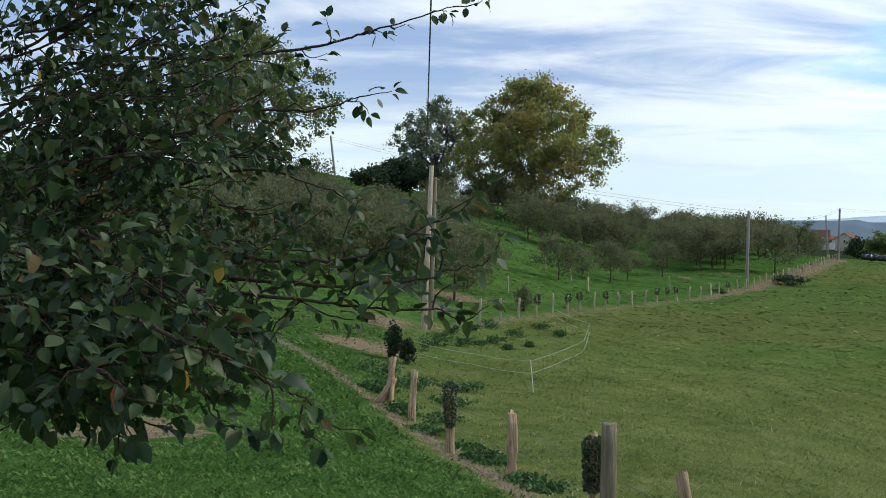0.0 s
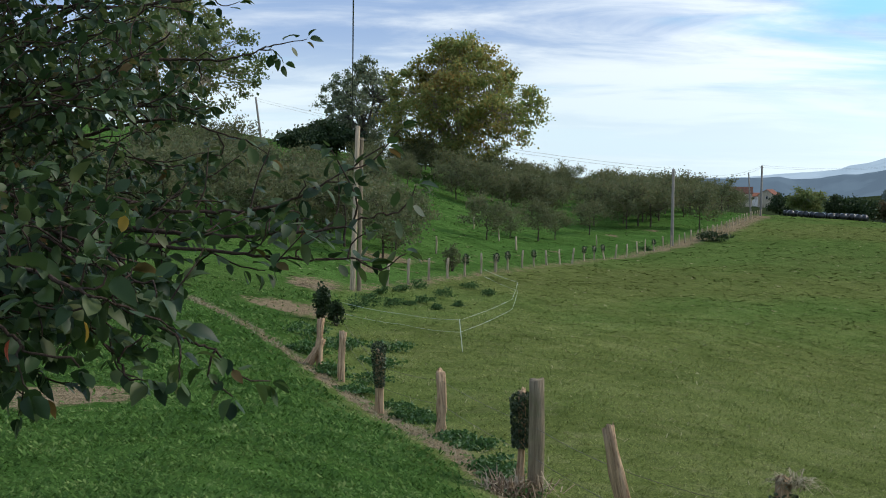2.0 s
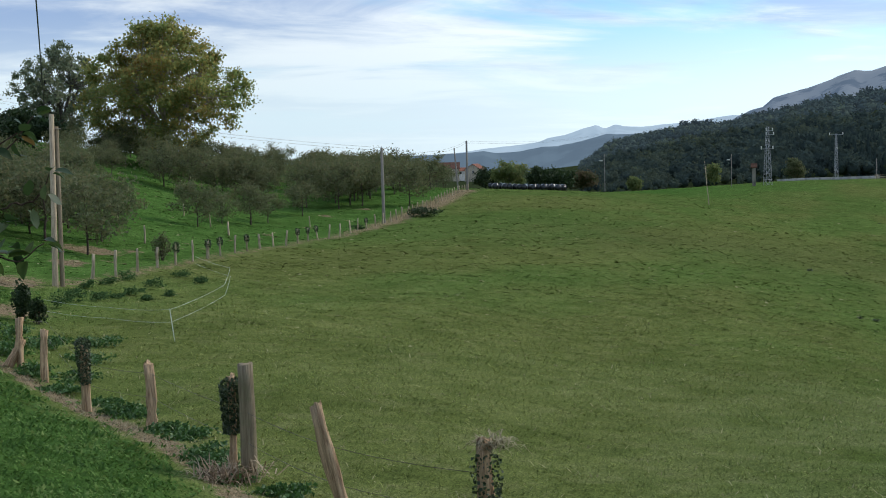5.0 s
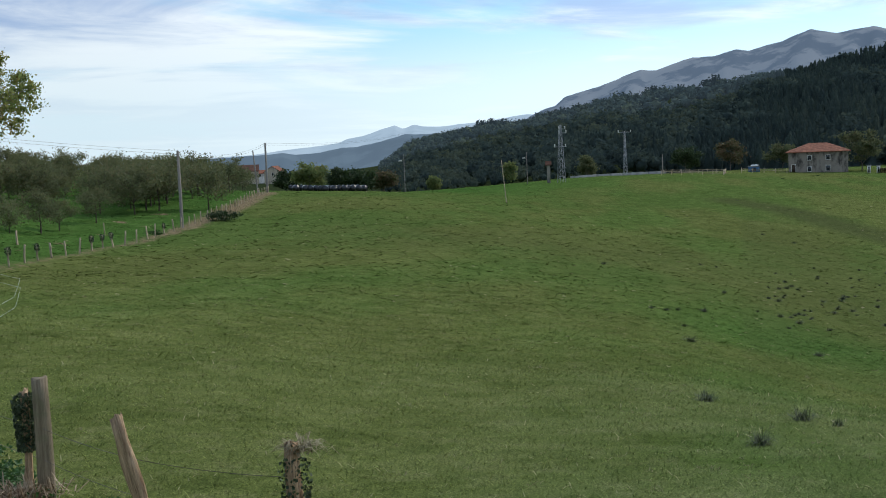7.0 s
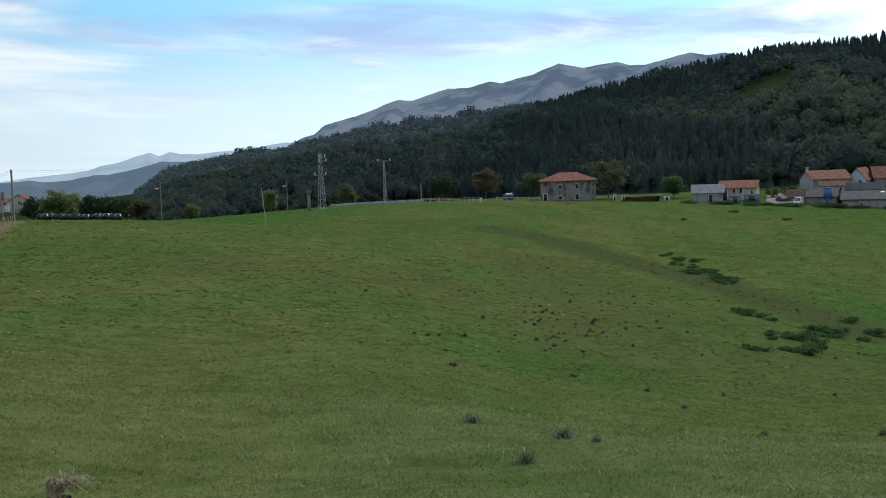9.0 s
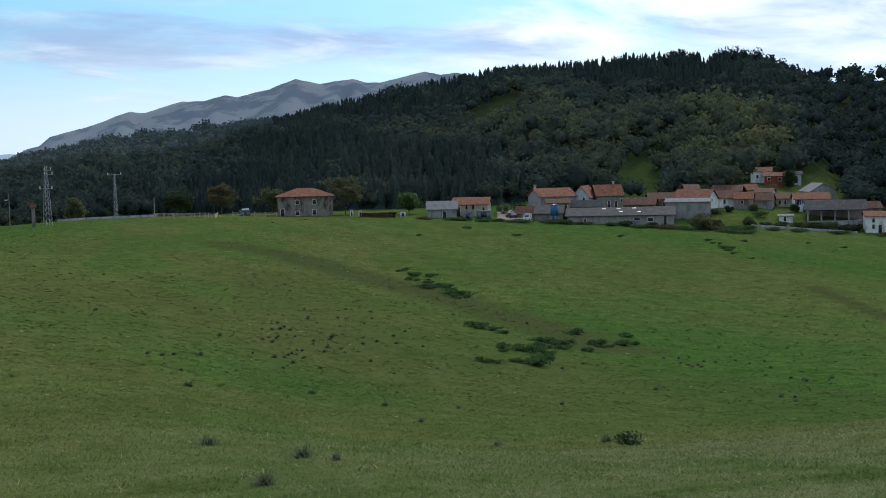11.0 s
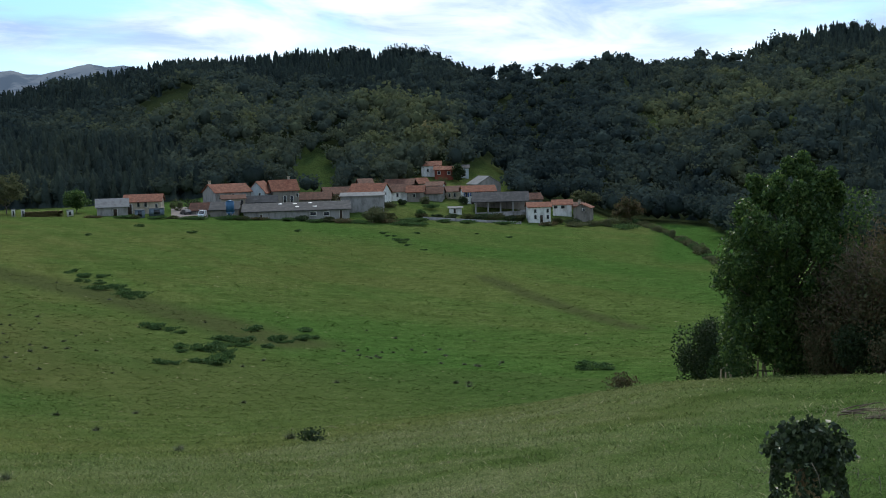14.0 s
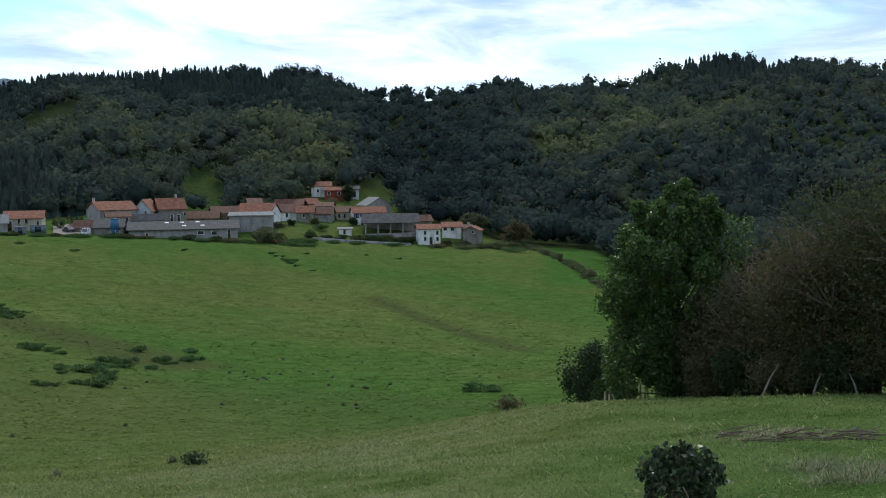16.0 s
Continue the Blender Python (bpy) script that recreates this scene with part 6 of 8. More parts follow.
# ---------------------------------------------------------------- bales, corral and wall
def bale_mesh(seed):
    rng = np.random.default_rng(seed)
    bm = bmesh.new()
    bmesh.ops.create_cone(bm, cap_ends=True, segments=18, radius1=0.66, radius2=0.66, depth=1.2)
    edges = [e_ for e_ in bm.edges if abs(e_.verts[0].co.z - e_.verts[1].co.z) < 0.01]
    bmesh.ops.bevel(bm, geom=edges, offset=0.14, segments=2, affect="EDGES")
    for vtx in bm.verts:
        vtx.co = Vector((vtx.co.x, vtx.co.z, vtx.co.y)) * (1 + 0.03 * rng.normal())
        vtx.co.z = max(vtx.co.z, -0.6) + 0.6
    me = bpy.data.meshes.new("bale")
    bm.to_mesh(me)
    bm.free()
    me.materials.append(FILM)
    for q in me.polygons:
        q.use_smooth = True
    return me


BALES = [bale_mesh(k) for k in range(3)]
rng = np.random.default_rng(55)
for k in range(16):
    a_ = 19.15 + k * 0.222 + rng.uniform(-0.03, 0.03)
    ob = new("silage_bale", BALES[k % 3])
    ob.matrix_basis = pose(*on_land(a_, 232 + rng.uniform(-2, 2)), 0, 0, rng.uniform(-30, 30))
    tagged(ob, "round silage bale wrapped in black plastic film", "bale", "silage bales")


def rail_fence(name, pts, label, rails=(0.5, 0.95), h=1.2, step=2.4):
    root = thing(name, pts[0], label, "fence")
    rng = np.random.default_rng(7)
    prev = None
    base = np.array(pts[0])
    for p, q in zip(pts[:-1], pts[1:]):
        n = max(1, int(np.hypot(q[0] - p[0], q[1] - p[1]) / step))
        for i in range(n + (q is pts[-1])):
            x, y = p[0] + (q[0] - p[0]) * i / n, p[1] + (q[1] - p[1]) * i / n
            z = float(land(x, y))
            cur = np.array([x, y, z]) - base
            part("post", mesh_of("post", *tubes([(cur - [0, 0, 0.4], cur + [rng.normal(0, 0.04), 0, h * rng.uniform(0.9, 1.1)], 0.08, 0.07)], 6), PALE_WOOD), root)
            if prev is not None:
                for zz in rails:
                    part("rail", mesh_of("rail", *tubes([(prev + [0, 0, zz], cur + [0, 0, zz + rng.normal(0, 0.04)], 0.055, 0.05)], 5), PALE_WOOD), root)
            prev = cur


rail_fence("corral_fence", [on_land(36.4, 322), on_land(39.2, 318), on_land(39.3, 336), on_land(36.5, 340)], "weathered wooden rail corral fence")
rail_fence("pasture_fence", [on_land(40.0, 336), on_land(42.0, 334)], "grey wooden pasture fence")


def low_wall(name, pts, h, w, mat, label):
    segs = []
    for p, q in zip(pts[:-1], pts[1:]):
        p, q = np.array(p), np.array(q)
        d = (q - p)[:2] / np.linalg.norm((q - p)[:2])
        nrm = np.array([-d[1], d[0], 0]) * w / 2
        lo = [p - nrm, q - nrm, q + nrm, p + nrm]
        v = np.array([c - [0, 0, 0.8] for c in lo] + [c + [0, 0, h] for c in lo])
        segs.append((v, np.array([[3, 2, 1, 0], [4, 5, 6, 7], [0, 1, 5, 4], [1, 2, 6, 5], [2, 3, 7, 6], [3, 0, 4, 7]])))
    tagged(new(name, mesh_of(name, *joined(*segs), mat)), label, "wall")


low_wall("roadside_wall", [on_land(a_, 352) for a_ in (32.2, 33.4, 34.6, 35.8, 36.6)], 0.75, 0.4, CONCRETE, "low pale concrete roadside wall")
low_wall("field_wall", [on_land(a_, r_) for a_, r_ in ((64.0, 340), (65.5, 339), (67.0, 340), (68.6, 341))], 0.7, 0.5, CONCRETE, "low stone field wall below the village")


# ---------------------------------------------------------------- trees and scrub at the far side of the meadow
def bush(name, seed, at, w, h, n, size, leaf, label, category="bush", group="", lumps=9, stems=True, core=0.55, twigs=0):
    """A dense rounded shrub of many small leaves with an uneven outline, on a few stems."""
    rng = np.random.default_rng(seed)
    root = thing(name, at, label, category, group)
    ctr = []
    for k in range(lumps):
        d = unit(rng, 1)[0]
        ctr.append((d[0] * w * 0.30, d[1] * w * 0.30, h * (0.5 + 0.30 * d[2]), rng.uniform(0.16, 0.30)))
    ctr.append((0, 0, h * 0.42, 0.34))
    ctr = np.array(ctr)
    pick = rng.integers(0, len(ctr), n)
    d = unit(rng, n)
    rr = rng.uniform(core, 1.12, (n, 1))
    c = ctr[pick, :3] + d * rr * ctr[pick, 3:4] * np.array([w, w, h * 1.15])
    c[:, 2] = np.maximum(c[:, 2], 0.04)
    v, f = leaf_quads(rng, c, size, 0.2, 1.4)
    part("crown", mesh_of("crown", v, f, leaf), root)
    if twigs:
        segs = []
        for k in range(twigs):
            q = ctr[rng.integers(0, len(ctr)), :3]
            d = unit(rng, 1)[0]
            d[2] = abs(d[2]) * 0.8 + 0.15
            m_ = q + d * np.array([w, w, h]) * 0.20
            e_ = m_ + (d + unit(rng, 1)[0] * 0.4) * np.array([w, w, h]) * rng.uniform(0.06, 0.13)
            segs += [(q, m_, 0.014, 0.009), (m_, e_, 0.009, 0.004)]
        tagged(part("brushwood", mesh_of("brushwood", *tubes(segs, 4), BARK_TWIG), root, "bare reddish-brown twigs"), kind="stuff")
    if stems:
        segs = []
        for k in range(5):
            q = ctr[k, :3]
            segs.append((np.array([rng.normal(0, 0.04 * w), rng.normal(0, 0.04 * w), -0.2]), q * np.array([0.5, 0.5, 0.5]), 0.02 * h + 0.01, 0.014 * h + 0.005))
            segs.append((q * np.array([0.5, 0.5, 0.5]), q, 0.014 * h + 0.005, 0.006))
        part("stem", mesh_of("stem", *tubes(segs, 6), BARK_BROWN, True), root)
    return root


BARK_PALE = bark_material("bark_pale", (0.09, 0.078, 0.062), (0.24, 0.21, 0.17))
BARK_TWIG = bark_material("bark_twig", (0.09, 0.062, 0.045), (0.24, 0.18, 0.14))


def right_side():
    base = 45.0
    p = on_land(80.7, base)
    h = top_at(81.0, -0.6, base)
    rng = np.random.default_rng(61)
    root = thing("laurel_tree", p, "dense green laurel tree with upright shoots", "tree")
    segs, ctr = [], []
    for k in range(96):
        s = (k + 0.5) / 96
        ang = k * 2.4
        full = math.sin(math.pi * min(1.0, 0.22 + 0.62 * s) ** 0.9) ** 0.6 if s < 0.5 else math.cos((s - 0.5) * 2.2) ** 0.8
        rad = 2.55 * full * math.sqrt(rng.uniform(0.25, 1.0))
        z = h * (0.05 + 0.83 * s)
        ctr.append((math.cos(ang) * rad, math.sin(ang) * rad - 0.55 * (s - 0.4), z, rng.uniform(0.24, 0.52)))
        segs.append((np.array([0, 0, z * 0.55]), np.array(ctr[-1][:3]), 0.04, 0.012))
    for k in range(14):
        side = (-0.95, 0.25, 1.0)[k % 3]
        ctr.append((-side * 0.2 + rng.normal(0, 0.22), -side + rng.normal(0, 0.22), h * (0.88, 0.98, 0.93)[k % 3] + rng.uniform(-0.5, 0.15), 0.24))
    for k in range(24):
        ctr.append((rng.normal(0, 0.6), rng.normal(0, 0.8), h * (0.04 + 0.74 * k / 24), 0.62))
    segs.append((np.array([0, 0, -0.3]), np.array([0, 0, h * 0.7]), 0.16, 0.04))
    ctr = np.array(ctr)
    n = 52000
    pick = rng.integers(0, len(ctr), n)
    c = ctr[pick, :3] + unit(rng, n) * rng.uniform(0.45, 1.3, (n, 1)) * ctr[pick, 3:4] * np.array([1, 1, 1.25])
    c[:, 2] = np.clip(c[:, 2], 0.05, h + 0.2)
    part("trunk", mesh_of("trunk", *tubes(segs, 6), BARK_BROWN, True), root)
    v, f = leaf_quads(rng, c, 0.088, -0.5, 1.9)
    part("crown", mesh_of("crown", v, f, LEAF_LAUREL), root)
    bush("round_bush", 62, on_land(76.9, 52), 2.6, top_at(76.9, -7.9, 52), 9000, 0.075, LEAF_DARK, "small round dark green bush", lumps=12)
    bush("pale_bush", 63, on_land(77.9, 50), 1.9, 1.5, 2600, 0.08, LEAF_LAUREL, "small pale green bush beside the laurel", lumps=9)
    for k, (a_, r_, top, w_) in enumerate(((83.2, 43, -4.6, 3.4), (84.8, 42, -3.8, 4.2), (86.6, 40.5, -1.9, 4.6), (89.2, 39.5, -0.3, 5.6), (92.4, 38.5, 0.4, 6.0), (95.8, 38, 0.9, 6.5), (82.0, 43.5, -6.4, 2.4))):
        bush("hedgerow_shrub", 70 + k, on_land(a_, r_), w_, top_at(a_, top, r_), 22000 if k in (2, 3, 4) else 10000, 0.074, LEAF_HEDGE if k in (0, 1, 2) else LEAF_THICKET,
             "tall brownish hedgerow shrub with twiggy outline", "bush", "hedgerow shrubs", 22, core=0.6, twigs=300 if k in (0, 1, 2) else 160)
    for k, (a_, r_) in enumerate(((82.6, 42), (84.2, 40.5), (86.0, 39), (88.0, 38.2), (90.5, 37.5))):
        bush("bramble_thicket", 90 + k, on_land(a_, r_), 2.6, 1.5 + 0.2 * (k % 3), 6500, 0.06, LEAF_DARK if k % 2 else LEAF_HEDGE, "low tangled bramble thicket", "bush", "hedgerow brambles", 10)
    for k, (a_, ln, tilt) in enumerate(((84.6, 0.8, 40), (86.9, 0.5, 30), (89.0, 0.5, -35))):
        root = thing("leaning_dead_tree", on_land(a_, 36.6), "bare pale hedge trunk leaning among the brambles", "dead tree", "hedge dead trees")
        mid = np.array([math.sin(radians(tilt)) * ln * 0.12, -math.sin(radians(tilt)) * ln * 0.6, ln * 0.7])
        end = mid * 1.8
        segs = [((0, 0, -0.2), mid, 0.036, 0.026), (mid, end, 0.026, 0.010)]
        part("stem", mesh_of("stem", *tubes(segs, 8), BARK_PALE, True), root)
    rng = np.random.default_rng(3)
    for k in range(15):
        a_ = 77.3 + k * 0.24
        root = thing("fence_stake", on_land(a_, 45.5 - k * 0.1), "short pale stake of the hedge fence", "fence post", "hedge fence stakes")
        hh = rng.uniform(0.35, 0.6) + 0.045 * k
        part("stake", mesh_of("stake", *tubes([((0, 0, -0.3), (0, rng.normal(0, 0.1), hh), 0.045, 0.03)], 6), PALE_WOOD), root)
    root = thing("cut_branches", on_land(86.5, 20.5), "heap of cut dry branches lying on the grass", "branches")
    rng = np.random.default_rng(8)
    for k in range(64):
        u = rng.uniform(-1.5, 1.0)
        q0 = np.array([u, rng.normal(0, 0.2), 0.02 + rng.uniform(0, 0.12)])
        q1 = q0 + np.array([rng.uniform(0.15, 0.7), rng.normal(0, 0.18), rng.normal(0.01, 0.05)])
        ob = part("branch", mesh_of("branch", *tubes([(q0, (q0 + q1) / 2 + [0, 0.02, 0.012], 0.013, 0.010), ((q0 + q1) / 2 + [0, 0.02, 0.012], q1, 0.010, 0.004)], 5), BARK_TWIG), root)
    tagged(part("brushwood", stalks_mesh(81, (-0.6, 0, 0.05), (0.6, 0.14, 0.04), 0.5, 320, 0.55, 0.004), root), kind="stuff")
    root.rotation_euler = (0, 0, radians(-86.5 + 16))
    for k, (a_, r_) in enumerate(((88.3, 12.5), (90.0, 13.5), (87.2, 14.2))):
        root = thing("long_grass_tussock", on_land(a_, r_), "tussock of long pale arching grass", "grass tussock", "grass tussocks")
        tagged(part("tuft", stalks_mesh(82 + k, (0, 0, 0), (0.2, 0.2, 0.01), 0.34, 380, 0.62, 0.004, TUSSOCK), root), kind="stuff")


TUSSOCK_DARK = leaf_material("rush_blades", (0.02, 0.034, 0.012), (0.04, 0.058, 0.02), (0.07, 0.08, 0.03), thin=0.3, rough=0.7)
TUSSOCK = leaf_material("tussock_grass", (0.05, 0.075, 0.02), (0.11, 0.13, 0.045), (0.22, 0.2, 0.1), thin=0.3, rough=0.7)
right_side()

# weeds that crowd the foot of the near fence
for k, (a_, r_, w_, h_) in enumerate(((2.1, 19.8, 0.9, 0.22), (2.7, 19.4, 0.7, 0.18), (5.0, 16.6, 0.9, 0.16), (6.0, 14.8, 0.9, 0.24), (6.5, 14.2, 0.7, 0.2), (9.4, 12.9, 0.8, 0.14), (10.8, 12.0, 0.6, 0.12), (-0.6, 22.6, 1.1, 0.18), (-1.8, 24.4, 1.0, 0.24),
                                      (-2.9, 26.6, 1.2, 0.3), (-0.2, 24.4, 1.3, 0.16), (0.2, 27.0, 1.4, 0.16), (-3.2, 29.5, 1.5, 0.36), (4.1, 17.2, 0.7, 0.16), (1.3, 21.4, 0.8, 0.12), (-1.4, 29.0, 1.5, 0.3), (12.0, 10.7, 0.5, 0.12), (0.9, 30.5, 1.6, 0.25))):
    bush("nettle_patch", 460 + k, on_land(a_, r_, -0.03), w_, h_, 620, 0.030 + 0.0008 * r_, NETTLE, "low dark green nettles at the fence foot", "nettles", "fence nettles", 14, False, 0.1)

# low scrub in the pasture
rng = np.random.default_rng(33)
BRAMBLES = [bush("bramble_mound", 300 + k, (0, 0, -900), 3.0, 0.75, 560, 0.15, LEAF_BRAMBLE, "low dark bramble mound in the pasture", "bramble", "pasture brambles", 7, False, 0.3) for k in range(3)]
RUSHES = []
for k in range(3):
    root = thing("rush_clump", (0, 0, -900), "dark clump of rushes in the grass", "rushes", "rush clumps")
    part("tuft", stalks_mesh(320 + k, (0, 0, 0), (0.12, 0.12, 0.01), 0.6, 120, 0.75, 0.012, TUSSOCK_DARK), root)
    RUSHES.append(root)


def scatter(sorts, places, rng, lo=0.7, hi=1.3):
    for k, (a_, e_) in enumerate(places):
        p, r_ = bearing_at(a_, e_)
        s = rng.uniform(lo, hi)
        ob = copy_thing(sorts[k % len(sorts)], pose(*p, 0, 0, rng.uniform(0, 360)))
        ob.scale = (s * rng.uniform(0.8, 1.3), s * rng.uniform(0.8, 1.2), s)


def cluster(rng, n, az, el, sa, se):
    return [(az + rng.normal() * sa, el + rng.normal() * se) for _ in range(n)]


MOUNDS = [(48.2 + 0.34 * k + rng.normal(0, 0.35), -5.1 - 0.17 * k + rng.normal(0, 0.14)) for k in range(8) for _ in (0, 1, 2)]
MOUNDS += cluster(rng, 5, 51.7, -7.8, 0.5, 0.2) + cluster(rng, 6, 52.3, -9.0, 0.7, 0.3) + cluster(rng, 18, 54.7, -8.8, 1.1, 0.4)
MOUNDS += cluster(rng, 9, 57.4, -8.4, 0.9, 0.3) + [(47.9, -4.9), (50.9, -3.0), (53.2, -3.4), (48.6, -3.3), (58.1, -3.5), (43.3, -2.4), (41.8, -2.5), (62.6, -3.9), (63.2, -4.1), (63.7, -3.8), (64.0, -4.6),
           (66.5, -3.9), (71.5, -10.3), (72.3, -10.3), (68.0, -4.1), (12.9, -3.9)]
MOUNDS += [(69.6 + k * 0.45, -3.62 + 0.05 * math.sin(k)) for k in range(12)] + [(62.1 + k * 0.22, -3.75 - 0.12 * k) for k in range(6)]
scatter(BRAMBLES, MOUNDS, rng, 0.35, 0.95)
TUFTS = cluster(rng, 34, 43.0, -8.2, 1.3, 0.7) + cluster(rng, 16, 45.5, -7.6, 0.9, 0.5) + cluster(rng, 12, 62.1, -9.4, 1.1, 0.12) + cluster(rng, 8, 67.0, -10.3, 1.1, 0.3)
TUFTS += [(42.8, -13.4), (44.4, -13.6), (38.5, -12.6), (43.4, -10.5), (46.8, -11.2), (38.3, -8.5), (33.7, -6.2), (35.3, -6.3), (35.9, -8.3), (50.3, -11.4), (48.5, -12.0), (40.9, -5.0), (39.8, -3.4),
          (59.6, -10.6), (55.2, -11.3), (64.6, -9.9), (52.1, -13.2), (57.3, -13.0), (41.1, -14.5), (51.0, -5.6)]
TUFTS += [(rng.uniform(36, 72), rng.uniform(-10, -4)) for _ in range(40)]
scatter(RUSHES, TUFTS, rng, 0.32, 0.62)
for ob in BRAMBLES + RUSHES:
    for o in (*ob.children_recursive, ob):
        bpy.data.objects.remove(o)

bush("bramble_clump", 410, on_land(16.0, 128), 4.2, 1.1, 1500, 0.12, LEAF_DARK, "dark bramble clump on the fence line")
bush("bramble_clump", 411, on_land(73.0, 46.5), 1.3, 0.8, 900, 0.06, LEAF_HEDGE, "grey-green bramble clump on the near slope")
bush("bramble_clump", 412, on_land(58.3, 33.5), 1.1, 0.35, 500, 0.05, LEAF_DARK, "low weed clump on the near slope")
bush("ivy_bush", 413, on_land(-2.2, 34), 0.5, 1.2, 1400, 0.06, LEAF_DARK, "ivy-covered stump beside the pole")
bush("ivy_bush", 414, on_land(-1.55, 33.5), 0.5, 0.7, 700, 0.06, LEAF_DARK, "ivy-covered stump beside the pole")
bush("sapling_bush", 415, on_land(3.9, 63), 1.1, 1.4, 700, 0.08, LEAF_ORCHARD, "small sapling bush inside the orchard fence")
for k, (a_, r_, w_, h_) in enumerate(((1.0, 40, 0.9, 0.3), (1.9, 41.5, 0.6, 0.2), (2.6, 43, 1.0, 0.3), (3.6, 47, 1.0, 0.4), (0.2, 39, 0.8, 0.5), (-0.5, 37, 0.8, 0.6), (2.3, 49, 1.1, 0.4), (4.8, 52, 1.2, 0.35), (3.2, 41, 0.5, 0.2), (4.2, 44, 0.6, 0.25), (1.4, 46, 0.8, 0.3), (0.6, 44, 0.7, 0.35), (5.6, 50, 0.7, 0.3))):
    bush("bramble_patch", 420 + k, on_land(a_, r_), w_, h_, 360, 0.05, LEAF_BRAMBLE, "low bramble patch along the fence", "bramble", "fence brambles", 12, False, 0.2)
bush("rust_bush", 416, on_land(61.7, 328), 6.5, 4.0, 2500, 0.30, LEAF_GREY, "grey-green bush beside the cowshed")
for k, (a_, r_, w_, h_, lf) in enumerate(((63.2, 330, 7, 2.2, LEAF_DARK), (62.4, 327, 5, 1.8, LEAF_HEDGE), (63.9, 345, 3.2, 2.6, LEAF_DARK), (67.2, 350, 8, 2.2, LEAF_DARK), (68.3, 349, 5, 2.0, LEAF_HEDGE),
                                          (72.5, 350, 6, 2.6, LEAF_GREY), (73.5, 340, 8, 2.4, LEAF_DARK),
                                          (54.9, 328, 7, 1.4, LEAF_DARK), (53.2, 327, 6, 1.2, LEAF_DARK), (56.4, 328, 5, 1.0, LEAF_HEDGE),
                                          (57.6, 327, 4, 1.2, LEAF_BRAMBLE), (58.9, 326, 5, 1.1, LEAF_BRAMBLE), (60.2, 326, 6, 1.6, LEAF_HEDGE), (61.0, 325, 6, 1.5, LEAF_BRAMBLE), (62.9, 324, 7, 1.4, LEAF_BRAMBLE), (63.6, 322, 8, 1.3, LEAF_BRAMBLE),
                                          (51.6, 326, 6, 1.0, LEAF_BRAMBLE), (50.2, 327, 5, 0.9, LEAF_BRAMBLE), (48.9, 329, 5, 0.9, LEAF_HEDGE), (65.0, 336, 6, 1.0, LEAF_BRAMBLE), (66.2, 336, 7, 1.2, LEAF_BRAMBLE), (67.8, 337, 8, 1.4, LEAF_DARK),
                                          (69.9, 339, 6, 1.6, LEAF_HEDGE), (71.2, 340, 7, 2.2, LEAF_GREY), (64.4, 352, 5, 2.0, LEAF_BRAMBLE), (62.4, 352, 5, 2.4, LEAF_GREY), (59.9, 372, 8, 3.0, LEAF_HEDGE), (58.9, 380, 7, 3.2, LEAF_BRAMBLE))):
    bush("village_bush", 430 + k, on_land(a_, r_), w_, h_ * 0.7, 1100, 0.22, LEAF_BRAMBLE if lf is LEAF_DARK else lf, "shrubby bush at the village edge", "bush", "village bushes", 9)
rng = np.random.default_rng(48)
for k, (a_, r_, w_, h_, lf) in enumerate(((63.9, 343, 5, 1.3, LEAF_THICKET), (64.6, 344, 4, 1.2, LEAF_DARK), (65.3, 343, 5, 1.5, LEAF_DARK), (66.0, 344, 5, 1.8, LEAF_THICKET), (66.7, 345, 5, 2.0, LEAF_DARK), (67.3, 346, 6, 2.2, LEAF_THICKET), (68.0, 346, 5, 1.9, LEAF_DARK),
                                          (68.6, 346, 4, 2.4, LEAF_THICKET), (70.3, 347, 4, 2.0, LEAF_THICKET), (71.0, 346, 5, 2.2, LEAF_DARK), (71.9, 346, 5, 2.0, LEAF_GREY), (72.8, 348, 5, 2.6, LEAF_GREY), (73.4, 352, 5, 2.4, LEAF_THICKET), (63.0, 356, 3, 1.8, LEAF_DARK),
                                          (64.1, 360, 3, 2.2, LEAF_GREY), (65.9, 364, 3, 2.6, LEAF_DARK), (61.9, 342, 5, 2.6, LEAF_GREY), (62.4, 336, 6, 1.8, LEAF_THICKET), (63.1, 330, 6, 1.3, LEAF_BRAMBLE), (63.8, 334, 6, 1.1, LEAF_BRAMBLE), (55.6, 328, 5, 1.1, LEAF_THICKET),
                                          (53.6, 326, 5, 0.9, LEAF_BRAMBLE), (52.4, 328, 4, 0.9, LEAF_THICKET), (50.6, 328, 5, 0.8, LEAF_THICKET), (59.6, 328, 5, 1.2, LEAF_THICKET), (58.3, 328, 4, 1.4, LEAF_DARK), (60.6, 366, 4, 2.8, LEAF_GREY), (52.6, 352, 4, 3.4, LEAF_GREY), (53.3, 356, 5, 3.0, LEAF_DARK),
                                          (68.4, 372, 4, 3.0, LEAF_GREY), (69.8, 364, 4, 2.6, LEAF_DARK), (64.9, 400, 5, 3.2, LEAF_GREY), (63.2, 404, 6, 3.6, LEAF_THICKET), (61.9, 400, 6, 3.2, LEAF_GREY), (66.5, 412, 5, 3.0, LEAF_GREY))):
    bush("garden_bush", 700 + k, on_land(a_, r_, -0.1), w_, h_, 900, 0.24, lf, "dark shrub among the village gardens", "bush", "garden bushes", 10)
rng = np.random.default_rng(47)
hx = along([on_land(*q)[:2] for q in HEDGE_LINE], 6.0, 2.6, rng)
